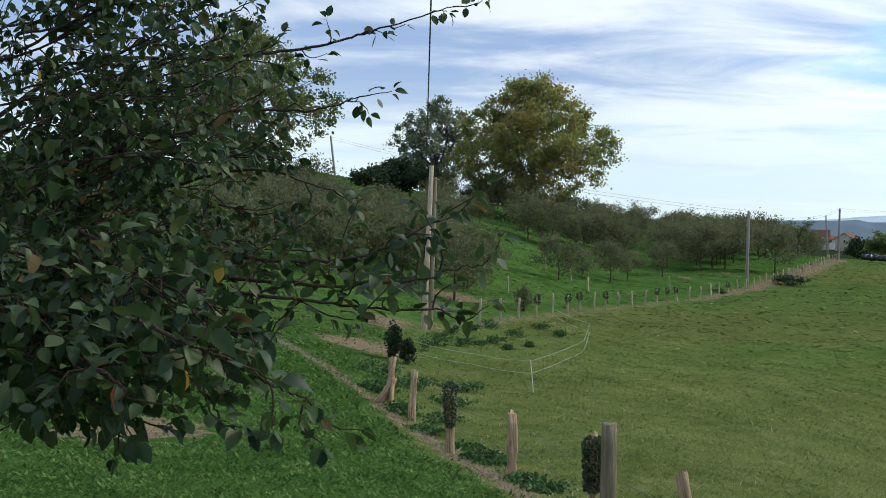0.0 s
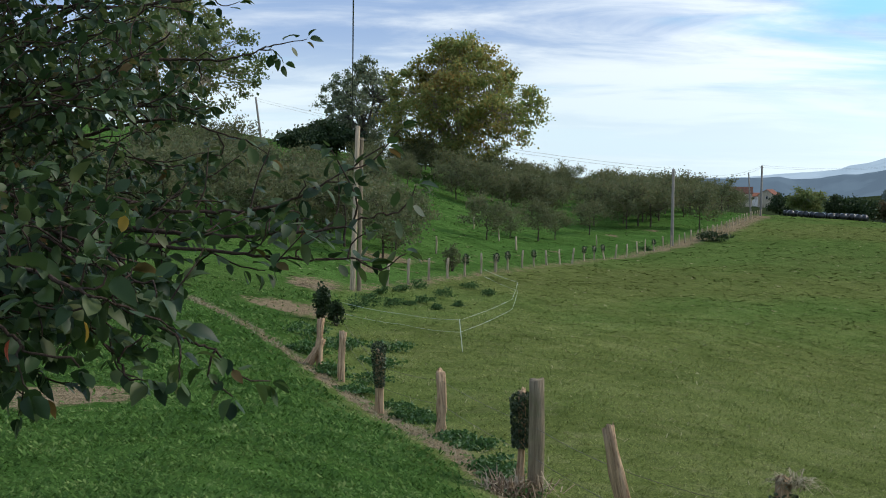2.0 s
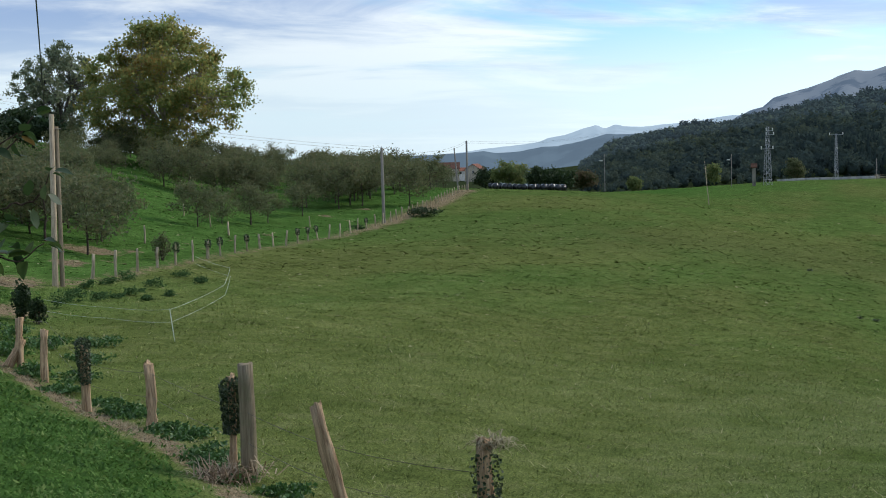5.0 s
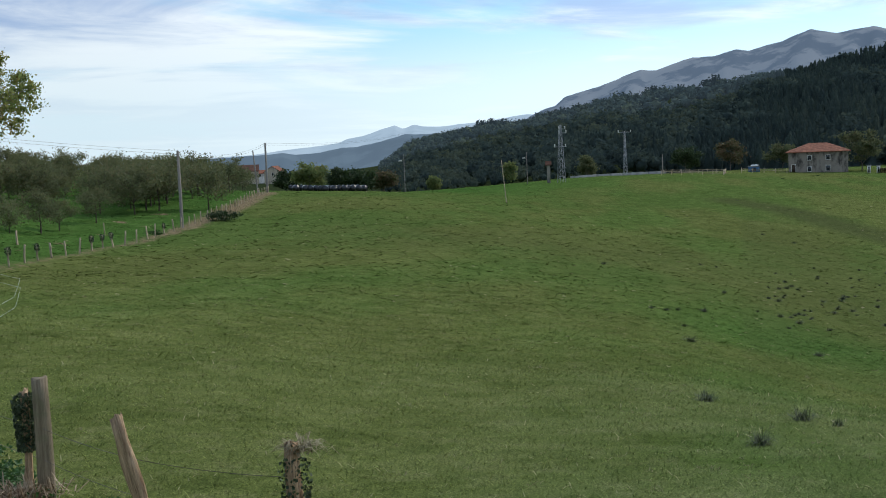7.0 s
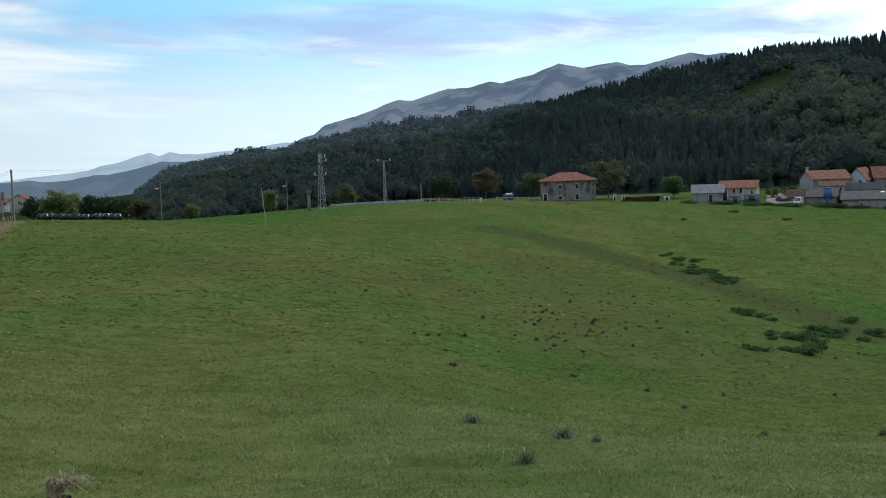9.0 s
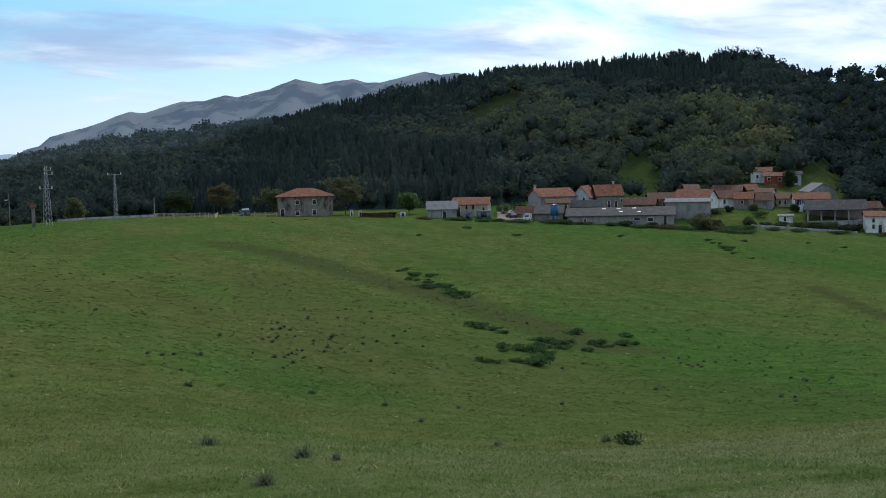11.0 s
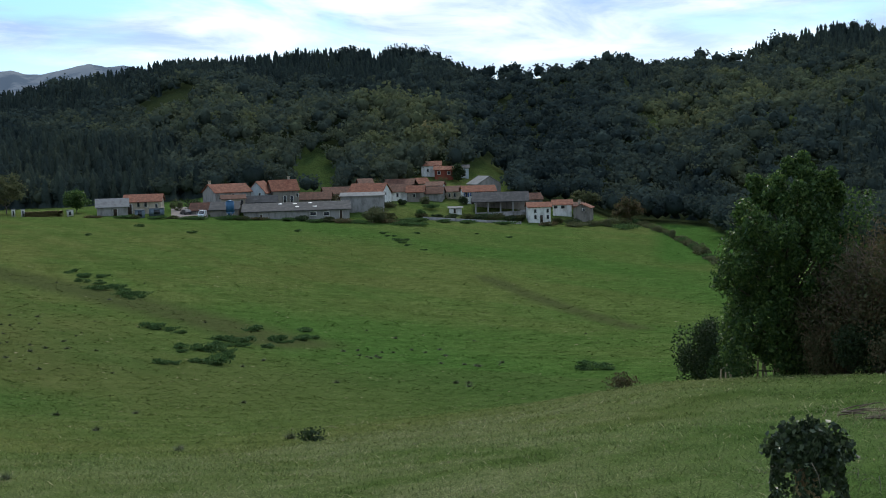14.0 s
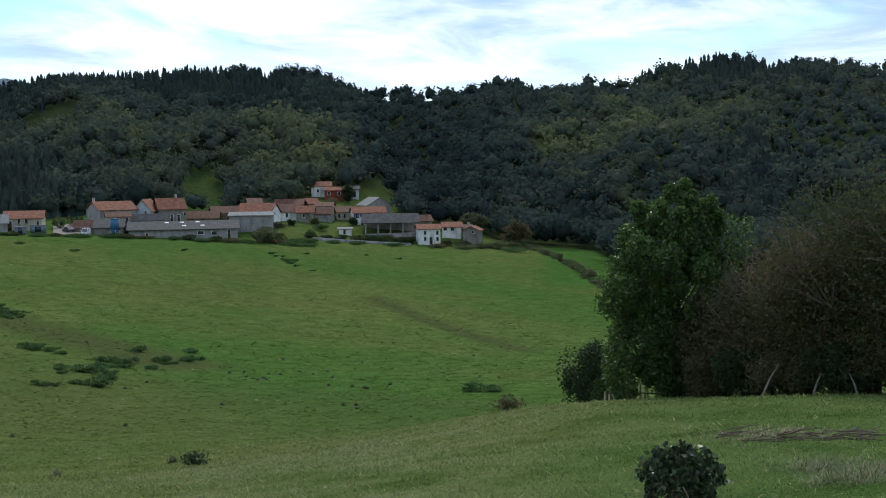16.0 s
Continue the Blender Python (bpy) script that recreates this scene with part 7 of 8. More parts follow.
for k, (x, y) in enumerate(hx):
    bush("hedge_bush", 600 + k, (x, y, float(land(x, y))), rng.uniform(2.6, 4.4), rng.uniform(0.8, 1.9), 500, 0.2, (LEAF_BRAMBLE, LEAF_GREY, LEAF_THICKET, LEAF_GREY)[k % 4], "grey-brown field hedge bush below the village", "bush", "field hedge bushes", 8, twigs=14)
for k, (a_, r_, h_, w_, lf, lab) in enumerate((
        (45.2, 352, 11.0, 10.5, LEAF_GREY, "thin grey-green tree beside the farmhouse"), (48.2, 352, 6.5, 6, LEAF_LAUREL, "small bright green tree by the farm"),
        (20.0, 300, 7.5, 7.5, LEAF_PLANE_GREEN, "yellow-green tree beyond the bales"), (21.6, 310, 6.5, 8, LEAF_DARK, "dark tree beyond the bales"), (22.3, 300, 5.5, 7, LEAF_DARK, "dark tree beyond the bales"),
        (18.9, 320, 5.5, 6, LEAF_DARK, "dark tree beside the roadside house"), (23.4, 310, 5.5, 6, LEAF_HEDGE, "brownish tree beyond the pasture"), (25.8, 330, 4.0, 1.8, LEAF_PLANE_GREEN, "slim yellowish poplar beyond the pasture"),
        (29.4, 335, 6.4, 2.2, LEAF_PLANE_GREEN, "bright yellow-green tree beyond the crest"),
        (33.0, 380, 7, 6, LEAF_GREY, "autumn tree near the pylon"), (37.5, 385, 8, 8, LEAF_DARK, "dark tree behind the corral"), (39.5, 395, 10, 9, LEAF_HEDGE, "dark tree behind the corral"),
        (41.8, 380, 8, 9, LEAF_GREY, "grey tree beside the farmhouse"), (71.5, 380, 6, 8, LEAF_GREY, "bare grey tree below the village"),
        (65.7, 421, 6.5, 3, LEAF_DARK, "dark cypress beside the upper houses"), (73.6, 372, 7, 8, LEAF_HEDGE, "scrubby tree below the village"))):
    make_tree("village_tree", 500 + k, on_land(a_, r_, -0.2), h_, w_, lab, "tree", BARK_GREY, lf, 26, 0.55, 0.38, "village trees", limbs=10, twigs=6, fork=0.2, rise=0.5, thick=0.018, sides=5)
rng = np.random.default_rng(91)
for k in range(9):
    a_, r_ = 3.3 + k * 1.25 + rng.uniform(-0.4, 0.4), 72 + (k * 37) % 45
    p = on_land(a_, r_)
    d, q = to_line(np.array([p[0]]), np.array([p[1]]), FENCE_FAR)
    if q[0] < 0 or d[0] < 4:
        continue
    root = thing("tree_guard", p, "pale protective stake beside a young orchard tree", "stake", "orchard stakes")
    part("stake", FAR_ROUND[k % 4], root)


# ---------------------------------------------------------------- the near apple tree
def apple_leaf_colour(n, pos):
    r = island(n)
    q = own(n)
    r = n.math("FRACT", n.math("ADD", r, q))
    base = shades(n, r, (0.0, (0.018, 0.038, 0.014)), (0.40, (0.034, 0.064, 0.020)), (0.80, (0.066, 0.104, 0.030)), (0.975, (0.09, 0.11, 0.034)), (0.99, (0.13, 0.10, 0.03)), (1.0, (0.18, 0.10, 0.035)))
    v = n.noise(pos, 55.0, 3.0)
    under = n.noise(pos, 9.0, 2.0)
    c = n.mix(n.math("MULTIPLY", n.step(v, 0.5, 0.75), 0.35), base, n.mix(0.5, base, (0.09, 0.11, 0.06)))
    return n.mix(n.math("MULTIPLY", n.step(under, 0.55, 0.8), 0.25), c, (0.065, 0.095, 0.05))


APPLE_LEAF = surface("apple_leaf", apple_leaf_colour, 0.5, 0.22, 0.0, 0.32)
APPLE_BARK = bark_material("apple_bark", (0.022, 0.014, 0.010), (0.085, 0.055, 0.040), 20.0)
LEAF_RED = leaf_material("leaf_red", (0.30, 0.045, 0.02), (0.42, 0.09, 0.04))
LEAF_YELLOW = leaf_material("leaf_yellow", (0.35, 0.22, 0.03), (0.42, 0.27, 0.05))


def leaf_form(curl, fold):
    """An ovate, pointed leaf with a short stalk, one unit long, folded along its midrib."""
    t = np.array([0.0, 0.22, 0.48, 0.75, 1.0])
    wid = np.array([0.05, 0.25, 0.32, 0.24, 0.0])
    mid = np.stack([t, np.zeros(5), -curl * t ** 2], 1)
    l = mid + np.stack([np.zeros(5), wid, wid * fold], 1)
    r = mid + np.stack([np.zeros(5), -wid, wid * fold], 1)
    v = np.concatenate([mid, l[1:4], r[1:4], [[-0.28, 0.012, 0.02], [-0.28, -0.012, 0.02]]])
    f4 = np.array([[1, 2, 6, 5], [2, 3, 7, 6], [1, 8, 9, 2], [2, 9, 10, 3]])
    f3 = np.array([[0, 1, 5], [0, 8, 1], [3, 4, 7], [3, 10, 4], [0, 11, 12]])
    return v, f4, f3


LEAF_FORMS = [leaf_form(c, q) for c, q in ((0.10, 0.25), (0.30, 0.45), (0.05, 0.10), (0.45, 0.6), (0.2, -0.15), (0.65, 0.3))]


def spot(az, el, d):
    """A place by bearing and angle from eye height over the origin."""
    a_, b_ = radians(az), radians(el)
    return np.array([d * math.sin(a_) * math.cos(b_), d * math.cos(a_) * math.cos(b_), 1.65 + d * math.sin(b_)])


class AppleTree:
    def __init__(self):
        self.rng = np.random.default_rng(404)
        self.limbs, self.segs, self.leaves = [], [], []

    def curve(self, pts, r0, r1, steps=9):
        pts = np.array(pts)
        t = np.linspace(0, len(pts) - 1, steps * (len(pts) - 1) + 1)
        i = np.clip(t.astype(int), 0, len(pts) - 2)
        s = (t - i)[:, None]
        g = lambda k: pts[np.clip(i + k, 0, len(pts) - 1)]
        p = blend4(s, g(-1), g(0), g(1), g(2))
        p[1:-1] += self.rng.normal(0, 0.0022, (len(p) - 2, 3))
        rad = np.linspace(r0, r1, len(p)) * 0.62
        for k in range(len(p) - 1):
            self.segs.append((p[k], p[k + 1], rad[k], rad[k + 1]))
        return p

    def leaf(self, at, along, size, near):
        self.leaves.append((at, along, size, near))

    def twig(self, at, way, length, near, size):
        rng = self.rng
        mid = at + way * length * 0.5 + rng.normal(0, 0.012, 3)
        end = at + way * length + np.array([0, 0, 0.05 * length]) + rng.normal(0, 0.015, 3)
        p = self.curve([at, mid, end], 0.0042, 0.002, 3)
        n = max(3, int(length / 0.018))
        for k in range(n):
            s = 0.25 + 0.75 * k / n
            q = p[int(s * (len(p) - 1))] + rng.normal(0, 0.005, 3)
            d = way * 0.6 + unit(rng, 1)[0] * 0.95 - np.array([0, 0, 0.22])
            self.leaf(q, d / np.linalg.norm(d), size * rng.uniform(0.65, 1.2), near)
        for k in range(3):
            d = way + unit(rng, 1)[0] * 0.8 - np.array([0, 0, 0.2])
            self.leaf(p[-1], d / np.linalg.norm(d), size * rng.uniform(0.7, 1.1), near)

    def limb(self, *pts, r0=0.014, r1=0.003, every=0.11, twig=(0.07, 0.22), near=False, start=0.0, size=0.040):
        self.segs = []
        self.limbs.append(self.segs)
        p = self.curve([spot(*q) for q in pts], r0, r1)
        rng = self.rng
        length = np.concatenate([[0], np.cumsum(np.linalg.norm(np.diff(p, axis=0), axis=1))])
        s = length[-1] * start
        while s < length[-1]:
            k = min(int(np.searchsorted(length, s)), len(p) - 2)
            fwd = p[k + 1] - p[k]
            fwd /= np.linalg.norm(fwd) + 1e-9
            d = fwd * 0.55 + unit(rng, 1)[0] * 0.85 + np.array([0, 0, 0.05])
            self.twig(p[k], d / np.linalg.norm(d), rng.uniform(*twig), near, size)
            s += every * rng.uniform(0.6, 1.4)
        self.twig(p[-1], (p[-1] - p[-3]) / np.linalg.norm(p[-1] - p[-3]), 0.1, near, size)

    def build(self):
        rng = self.rng
        base = spot(-25.5, -16, 4.9)
        base[2] = float(land(base[0], base[1]))
        root = thing("apple_tree", tuple(base), "apple tree with drooping leafy branches and dull green leaves", "tree")
        off = np.array(base)
        for k, limb_segs in enumerate(self.limbs):
            segs = [(p - off, q - off, a_, b_) for p, q, a_, b_ in limb_segs]
            part("branch" if k else "trunk", mesh_of("branch", *tubes(segs, 6 if k < 12 else 5), APPLE_BARK, True), root)
        vs, f4, f3, n0 = [], [], [], 0
        meshes = [mesh_of("leaf", v, [a_, b_], APPLE_LEAF, True) for v, a_, b_ in LEAF_FORMS]
        single = 0
        for k, (at, along_, size, near) in enumerate(self.leaves):
            x = along_
            y = np.cross(unit(rng, 1)[0] * 0.7 + np.array([0, 0, 1.0]), x)
            y /= np.linalg.norm(y) + 1e-9
            z = np.cross(x, y)
            m = np.stack([x, y, z], 1) * size
            start = at - off + x * size * 0.28
            form = int(rng.integers(0, 6))
            if near and single < 290:
                single += 1
                ob = part("leaf", meshes[form], root)
                mm = Matrix.Identity(4)
                for i in range(3):
                    for j in range(3):
                        mm[i][j] = float(m[i, j])
                    mm[i][3] = float(start[i])
                ob.matrix_basis = mm
                continue
            v, a_, b_ = LEAF_FORMS[form]
            vs.append(v @ m.T + start)
            f4.append(a_ + n0)
            f3.append(b_ + n0)
            n0 += len(v)
        crown = part("foliage", mesh_of("foliage", np.concatenate(vs), [np.concatenate(f4), np.concatenate(f3)], APPLE_LEAF, True), root)
        tagged(crown, kind="stuff")
        for az, el, d, mat, name in ((-14.95, -8.6, 2.1, LEAF_RED, "red_leaf"), (-10.3, -3.1, 2.6, LEAF_YELLOW, "orange_leaf"), (-11.9, -7.9, 2.15, LEAF_YELLOW, "yellow_leaf"), (-18.5, 5.6, 3.2, LEAF_YELLOW, "yellow_leaf")):
            v, a_, b_ = LEAF_FORMS[1]
            ob = part(name, mesh_of("leaf", v * 0.036, [a_, b_], mat, True), root)
            ob.location = tuple(spot(az, el, d) - off)
            ob.rotation_euler = (0.4, 1.2, az)


apple = AppleTree()
trunk = [(-25.5, -16.5, 4.9), (-25, -8, 4.8), (-24, -1, 4.7), (-23, 6, 4.6)]
apple.limbs.append(apple.segs)
apple.curve([spot(*q) for q in trunk], 0.14, 0.05)
# the long reaching branches
apple.limb((-24, 0, 4.6), (-17, 5.6, 4.5), (-11, 6.4, 4.4), (-6.3, 7.1, 4.3), (-3.5, 7.9, 4.25), (0.3, 9.1, 4.2), r0=0.016, every=0.12, twig=(0.05, 0.13), start=0.1)
apple.limb((-23, 0, 4.6), (-16, 2.6, 4.3), (-10, 4.0, 4.1), (-6.2, 4.2, 4.05), (-4.2, 4.8, 4.0), r0=0.015, every=0.11, twig=(0.05, 0.13))
apple.limb((-22, -2, 4.4), (-14, 0.2, 3.8), (-9, 1.4, 3.6), (-5.6, 0.6, 3.5), r0=0.014)
apple.limb((-22, -4, 4.2), (-13, -2.2, 3.3), (-8.5, -2.8, 3.1), (-4, -2.6, 3.0), (-0.4, -0.9, 2.95), r0=0.014, near=True, every=0.07)
apple.limb((-22, -5, 4.2), (-14, -3.8, 3.2), (-9, -3.7, 3.0), (-5.5, -4.0, 2.9), (-1.5, -3.7, 2.85), (1.2, -2.9, 2.8), r0=0.014, near=True, every=0.07)
apple.limb((-12, -4.2, 3.0), (-7, -4.6, 2.85), (-3, -5.0, 2.8), (0.0, -5.0, 2.8), r0=0.009, near=True, every=0.07)
apple.limb((-22, -6, 4.0), (-19, -7.4, 2.9), (-14, -6.8, 2.5), (-10, -7.6, 2.4), (-7.8, -8.6, 2.35), (-6.2, -9.3, 2.35), r0=0.012, near=True, every=0.075, twig=(0.06, 0.16))
apple.limb((-20, -5, 3.2), (-17, -7, 2.4), (-15.2, -8.2, 2.2), (-14.2, -9.2, 2.15), r0=0.009, near=True, every=0.06, twig=(0.05, 0.13))
apple.limb((-19, -4, 3.0), (-14.5, -5.5, 2.3), (-12, -6.6, 2.1), (-10.5, -7.2, 2.1), r0=0.009, near=True, every=0.06, twig=(0.05, 0.12), size=0.047)
apple.limb((-21, -5, 3.2), (-18.5, -7.2, 2.5), (-17, -8.4, 2.4), r0=0.008, every=0.06, twig=(0.05, 0.12))
for k in range(128):
    rng_ = apple.rng
    sparse = rng_.uniform() < 0.72
    az1, el1 = (rng_.uniform(-24, -7.5), rng_.uniform(-6.5, 12.0)) if k < 104 else (rng_.uniform(-24, -12), rng_.uniform(0, 6))
    if az1 > -11 and (el1 > 6 or el1 < -3):
        az1 -= 5
    if el1 > 3.5 and (sparse or (az1 < -14 and k % 2 == 0)):
        continue
    d1 = rng_.uniform(2.9, 5.2)
    az0, el0 = min(az1 - 2, -18 - rng_.uniform(0, 7)), el1 - rng_.uniform(1, 6)
    apple.limb((az0, el0, d1 + 0.5), ((az0 + az1) / 2 + rng_.normal(0, 0.8), (el0 + el1) / 2 + rng_.normal(0, 1.0), d1 + 0.25), (az1, el1, d1), r0=0.008, r1=0.002, every=0.082, twig=(0.07, 0.24), size=0.036)
for k in range(26):
    rng_ = apple.rng
    az1, el1, d1 = rng_.uniform(-15, -8.5), rng_.uniform(1.5, 10.0), rng_.uniform(3.0, 4.4)
    apple.limb((az1 - 6, el1 - 2.5, d1 + 0.5), (az1 - 2.5, el1 - 0.8 + rng_.normal(0, 0.5), d1 + 0.2), (az1, el1, d1), r0=0.008, r1=0.002, every=0.085, twig=(0.06, 0.2), size=0.037)
for k in range(30):
    rng_ = apple.rng
    az1, el1, d1 = rng_.uniform(-21, -9.5), rng_.uniform(-10.2, -4.2), rng_.uniform(2.2, 2.9)
    apple.limb((az1 - 6, el1 + 3.5, d1 + 0.5), (az1 - 2.5, el1 + 1.6 + rng_.normal(0, 0.4), d1 + 0.2), (az1, el1, d1), r0=0.008, r1=0.002, every=0.07, twig=(0.05, 0.15), size=0.044)
apple.build()


# ---------------------------------------------------------------- grass
GRASS_LAWN = leaf_material("lawn_blades", (0.026, 0.058, 0.011), (0.056, 0.118, 0.023), (0.108, 0.195, 0.044), (0.26, 0.32, 0.11), patch=1.6, thin=0.35, rough=0.8, spec=0.08)



def tuft_colour(n, pos, gain=1.0):
    """The ground's own colours, lighter and darker from blade to blade, with some bleached ones."""
    col, _ = grass_ground(n, pos)
    q = island(n)
    clump = n.noise(pos, 2.2, 2.0)
    val = n.math("MULTIPLY_ADD", q, 0.6, n.math("MULTIPLY", clump, 0.5))
    bright = n.mix(n.step(val, 0.30, 0.85), n.mix(1.0, col, (1.08, 1.1, 1.05), "MULTIPLY"), n.mix(1.0, col, (1.62, 1.58, 1.5), "MULTIPLY"))
    bright = n.mix(1.0, bright, (gain, gain, gain), "MULTIPLY")
    return n.mix(n.math("MULTIPLY", n.step(q, 0.93, 0.96), n.step(clump, 0.40, 0.60)), bright, (0.34 * gain, 0.31 * gain, 0.17 * gain))


TUFT = surface("pasture_tufts", tuft_colour, 1.0, 0.0, 0.0, 0.25)
FIELD_BLADE = surface("field_blades", lambda n, pos: tuft_colour(n, pos, 1.25), 0.9, 0.05, 0.0, 0.4)


def blades(rng, x, y, h, width):
    n = len(x)
    z = land(x, y)
    p = np.stack([x, y, z - 0.01], 1)
    ang = rng.uniform(0, 6.283, n)
    side = np.stack([np.cos(ang), np.sin(ang), np.zeros(n)], 1) * width[:, None]
    bend = np.stack([np.cos(ang + 1.57), np.sin(ang + 1.57), np.zeros(n)], 1) * (h * rng.uniform(0.4, 2.2, n))[:, None]
    mid = p + np.array([0, 0, 0.45]) * h[:, None] + bend * 0.55
    tip = p + np.array([0, 0, 0.55]) * (h * rng.uniform(0.5, 1.2, n))[:, None] + bend
    v = np.stack([p - side, p + side, mid + side * 0.7, mid - side * 0.7, tip], 1).reshape(-1, 3)
    k = np.arange(n)[:, None] * 5
    return v, [k + np.array([0, 1, 2, 3]), k + np.array([3, 2, 4])]


def sow(name, label, mat, n, az0, az1, r0, r1, height, width, seed, lawn):
    rng = np.random.default_rng(seed)
    az = np.radians(rng.uniform(az0, az1, n))
    r = np.exp(rng.uniform(math.log(r0), math.log(r1), n))
    clump = 0.5 + 0.5 * np.sin(r * np.sin(az) * 2.1 + 3 * np.sin(r * np.cos(az) * 0.7)) * np.sin(r * np.cos(az) * 1.7)
    keep = rng.uniform(0, 1, n) < 0.35 + 0.65 * clump
    x, y = (r * np.sin(az))[keep], (r * np.cos(az))[keep]
    d1, s1 = to_line(x, y, FENCE_NEAR)
    d2, s2 = to_line(x, y, FENCE_FAR)
    left = np.where(d1 < d2, s1, s2) > 0
    ok_ = left if lawn else ~left
    if lawn:
        ok_ &= (d1 > 1.3) | (rng.uniform(0, 1, len(x)) < 0.12)
    for cx, cy, rx, ry in SPOTS:
        ok_ &= (np.hypot((x - cx) / rx, (y - cy) / ry) > 0.75) | (rng.uniform(0, 1, len(x)) < 0.1)
    x, y = x[ok_], y[ok_]
    rr = np.hypot(x, y)
    far = np.clip(rr / 14, 0.8, 2.4)
    v, f = blades(rng, x, y, height * rng.uniform(0.5, 1.35, len(x)) * far ** 0.25, width * far * rng.uniform(0.7, 1.3, len(x)))
    me = mesh_of(name, v, f, mat)
    if not lawn:
        paint_zones(me, v[:, 0], v[:, 1])
    tagged(new(name, me), label, "grass", "", "stuff")


sow("lawn_grass", "short lush green lawn grass", GRASS_LAWN, 110000, -26, 14, 5.0, 45, 0.05, 0.005, 1, True)


def lawn_weeds():
    """The mat of small broad leaves, clover and plantain that makes up much of the lawn."""
    rng = np.random.default_rng(12)
    n = 170000
    az = np.radians(rng.uniform(-26, 16, n))
    r = np.exp(rng.uniform(math.log(5), math.log(42), n))
    x, y = r * np.sin(az), r * np.cos(az)
    d1, s1 = to_line(x, y, FENCE_NEAR)
    dt, _ = to_line(x, y, TRODDEN)
    lump = np.sin(x * 3.1 + 2 * np.sin(y * 1.3)) * np.sin(y * 2.7 + 1.5 * np.sin(x * 1.9))
    ok_ = (s1 > 0) & ((dt > 0.45) | (rng.uniform(0, 1, n) < 0.12)) & (rng.uniform(0, 1, n) < 0.55 + 0.45 * lump)
    for cx, cy, rx, ry in SPOTS:
        ok_ &= (np.hypot((x - cx) / rx, (y - cy) / ry) > 0.8) | (rng.uniform(0, 1, n) < 0.08)
    x, y, r, lump = x[ok_], y[ok_], r[ok_], lump[ok_]
    c = np.stack([x, y, land(x, y) + rng.uniform(0.005, 0.035, len(x)) * (1.4 + lump)], 1)
    n = len(x)
    size = (0.028 * np.clip(r / 11, 0.7, 2.2) * rng.uniform(0.6, 1.5, n))[:, None]
    ang = rng.uniform(0, 6.283, n)
    run = np.stack([np.cos(ang), np.sin(ang), rng.uniform(0.0, 1.1, n)], 1) * size
    wide = np.stack([-np.sin(ang), np.cos(ang), rng.normal(0, 0.3, n)], 1) * size * 0.4
    v = np.stack([c - run * 0.8, c - wide, c + run * 0.8, c + wide], 1).reshape(-1, 3)
    k = np.arange(n)[:, None] * 4
    f = np.stack([k + np.array([0, 1, 2]), k + np.array([0, 2, 3])], 1).reshape(-1, 3)
    tagged(new("lawn_weeds", mesh_of("lawn_weeds", v, f, GRASS_LAWN)), "mat of clover and plantain leaves in the lawn", "weeds", "", "stuff")


lawn_weeds()
sow("meadow_grass", "rough olive pasture grass with dry stalks", FIELD_BLADE, 230000, -4, 96, 6.0, 70, 0.085, 0.0065, 2, False)


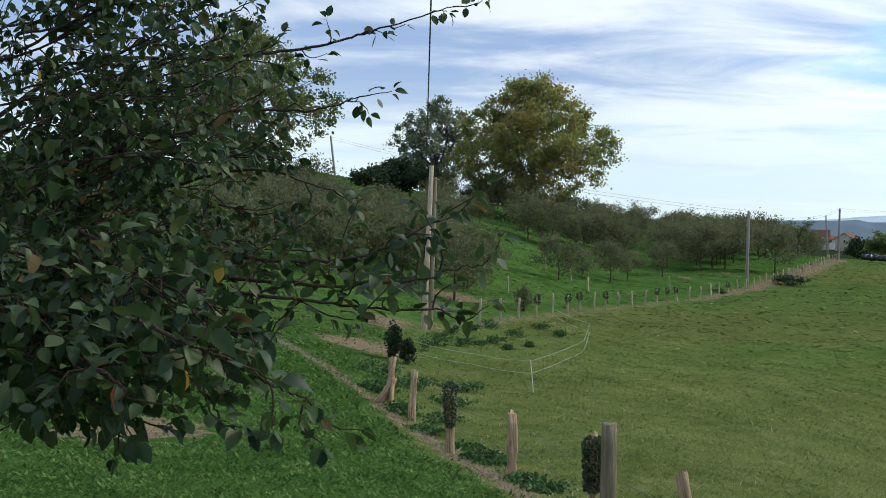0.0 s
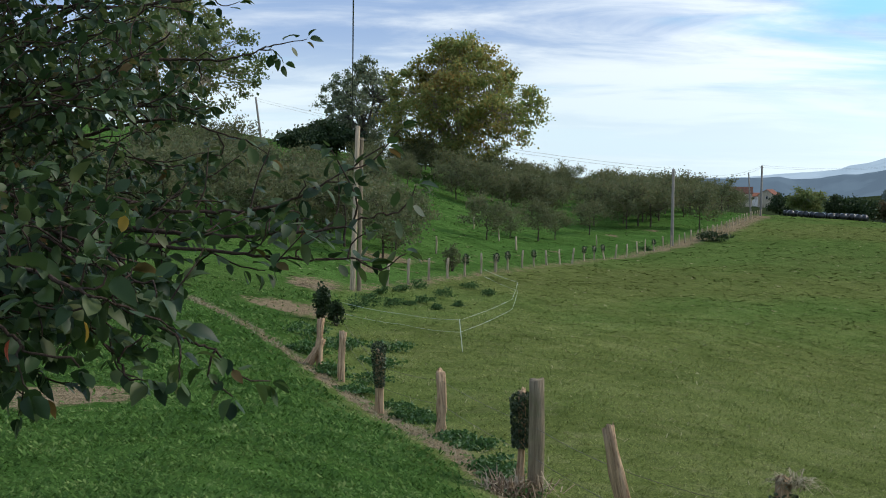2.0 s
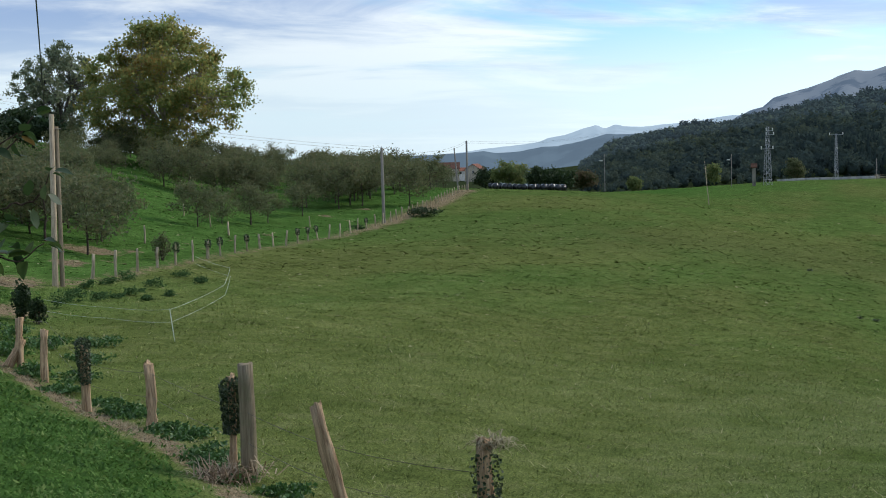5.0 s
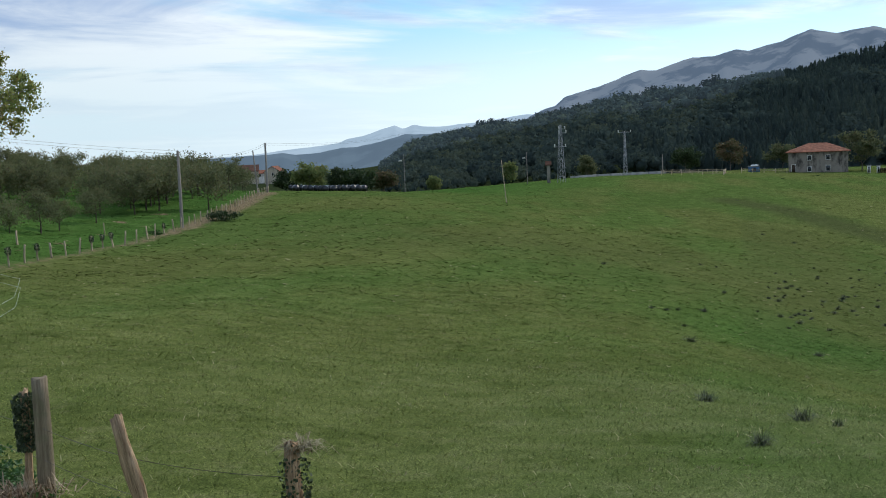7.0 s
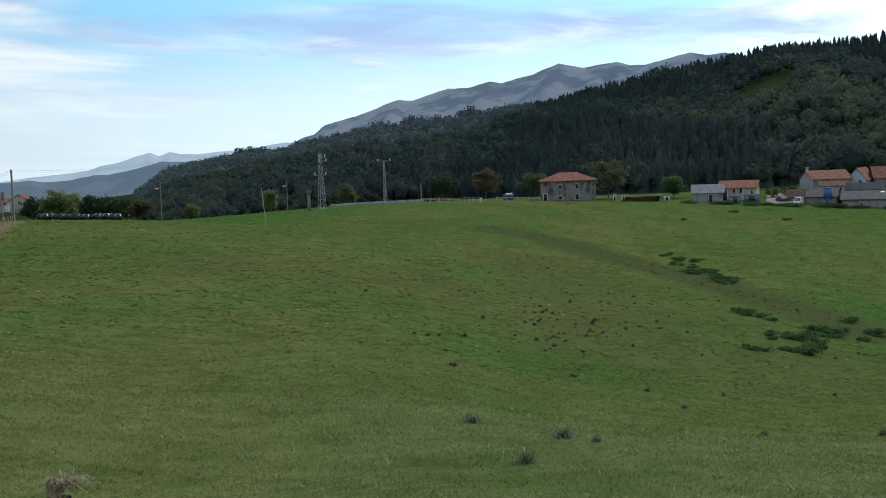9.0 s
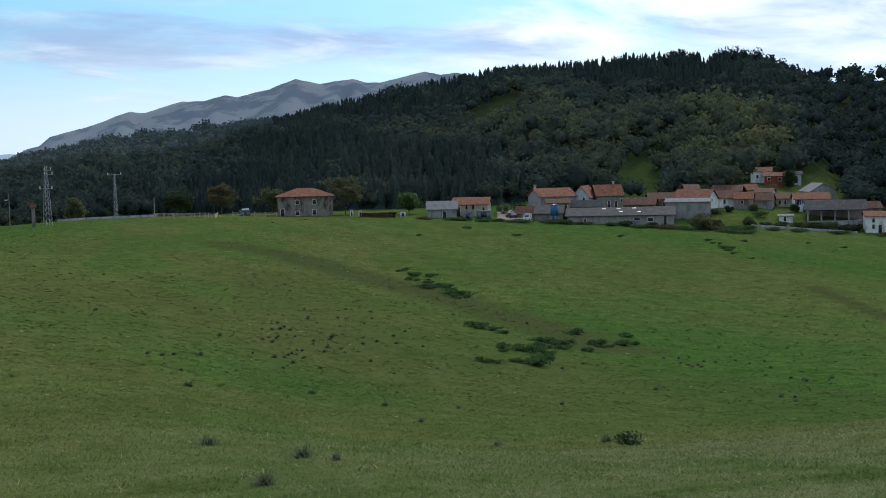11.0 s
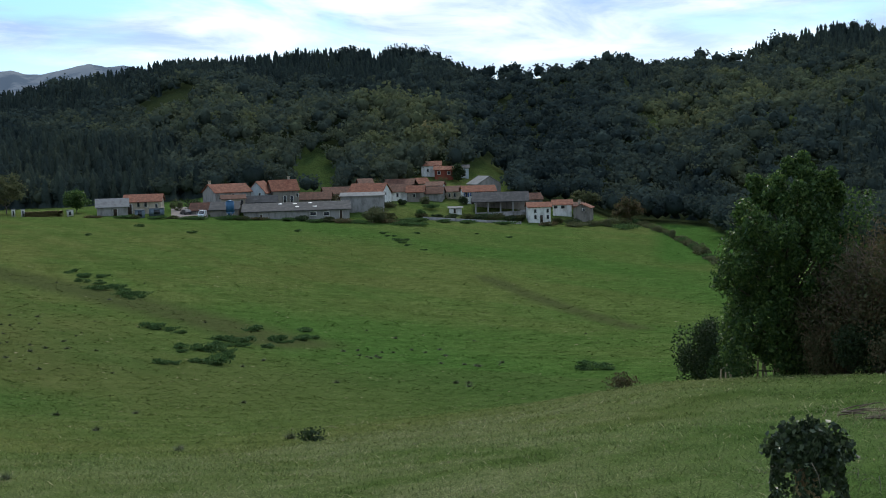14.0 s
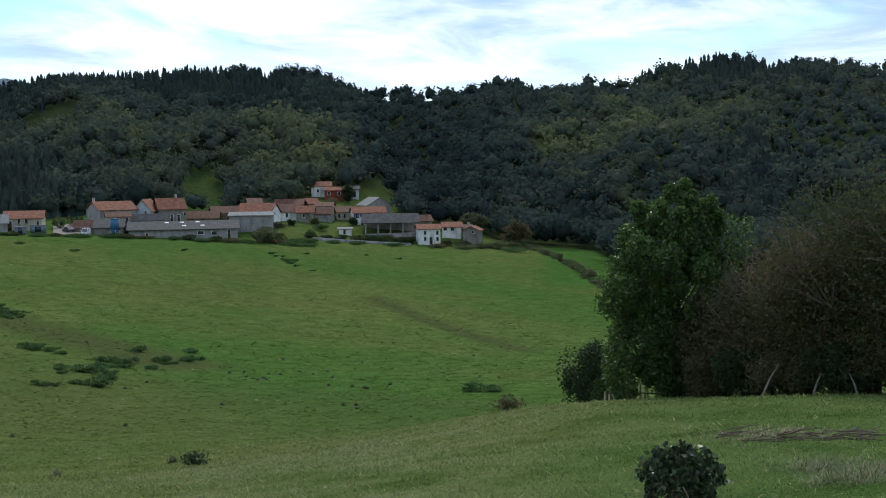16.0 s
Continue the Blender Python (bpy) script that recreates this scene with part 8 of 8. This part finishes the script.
def straw_tufts():
    """Bleached grass heads left standing in the pasture, past counting."""
    rng = np.random.default_rng(17)
    vs, fs, n0 = [], [[], []], 0
    az = np.radians(rng.uniform(2, 94, 420))
    r = np.exp(rng.uniform(math.log(8), math.log(60), 420))
    x, y = r * np.sin(az), r * np.cos(az)
    _, side = to_line(x, y, FENCE_NEAR)
    for k in np.nonzero(side < 0)[0]:
        m = 9
        px_, py_ = x[k] + rng.normal(0, 0.09, m), y[k] + rng.normal(0, 0.06, m)
        v, f = blades(rng, px_, py_, rng.uniform(0.05, 0.12, m), np.full(m, 0.0028 * max(1.0, r[k] / 16)))
        vs.append(v)
        for i in (0, 1):
            fs[i].append(f[i] + n0)
        n0 += len(v)
    # dead grass along the trodden edge of the lawn
    for x0, y0 in along(TRODDEN, 0.11, 0.08, rng):
        m, q = 16, math.hypot(x0, y0)
        v, f = blades(rng, x0 + rng.normal(0, 0.16, m), y0 + rng.normal(0, 0.16, m), rng.uniform(0.03, 0.10, m), np.full(m, 0.004 * max(1.0, q / 12)))
        vs.append(v)
        for i in (0, 1):
            fs[i].append(f[i] + n0)
        n0 += len(v)
    me = mesh_of("straw_tufts", np.concatenate(vs), [np.concatenate(q) for q in fs], STRAW)
    tagged(new("straw_tufts", me), "bleached dry grass tufts standing in the pasture", "grass", "", "stuff")


straw_tufts()


def pasture_tufts():
    """Low grass clumps all over the grazed slope, past counting."""
    rng = np.random.default_rng(29)
    n = 74000
    az = np.radians(rng.uniform(-9, 88, n))
    r = np.exp(rng.uniform(math.log(24), math.log(330), n))
    x, y = r * np.sin(az), r * np.cos(az)
    d1, s1 = to_line(x, y, FENCE_NEAR)
    d2, s2 = to_line(x, y, FENCE_FAR)
    ok_ = ((np.where(d1 < d2, s1, s2) < 0) | (r > 36)) & (d2 > 0.8) & (rng.uniform(0, 1, n) < np.clip((r - 24) / 40, 0.0, 1))
    x, y, r = x[ok_], y[ok_], r[ok_]
    n, m = len(x), 5
    big = rng.uniform(0.45, 1.3, n) * np.clip(r / 36, 0.55, 4.0) ** 0.62
    ctr = np.repeat(np.stack([x, y, land(x, y) - 0.01], 1), m, 0)
    big = np.repeat(big, m)[:, None]
    ang = rng.uniform(0, 6.283, m * n)
    out = np.stack([np.cos(ang), np.sin(ang), np.zeros(m * n)], 1)
    side = np.stack([-np.sin(ang), np.cos(ang), np.zeros(m * n)], 1)
    reach = 0.12 * big * rng.uniform(0.6, 1.4, (m * n, 1))
    tip = ctr + np.repeat(rng.normal(0, 0.02, (n, 3)) * [1, 1, 0], m, 0) * big + np.array([0, 0, 0.029]) * big * rng.uniform(0.5, 1.3, (m * n, 1))
    foot = ctr + out * reach
    w = side * reach * rng.uniform(0.3, 0.7, (m * n, 1))
    v = np.stack([foot - w, foot + w, tip], 1).reshape(-1, 3)
    me = mesh_of("pasture_tufts", v, np.arange(3 * m * n).reshape(-1, 3), TUFT)
    paint_zones(me, v[:, 0], v[:, 1])
    tagged(new("pasture_tufts", me), "low uneven grass clumps over the grazed pasture", "grass", "", "stuff")


pasture_tufts()
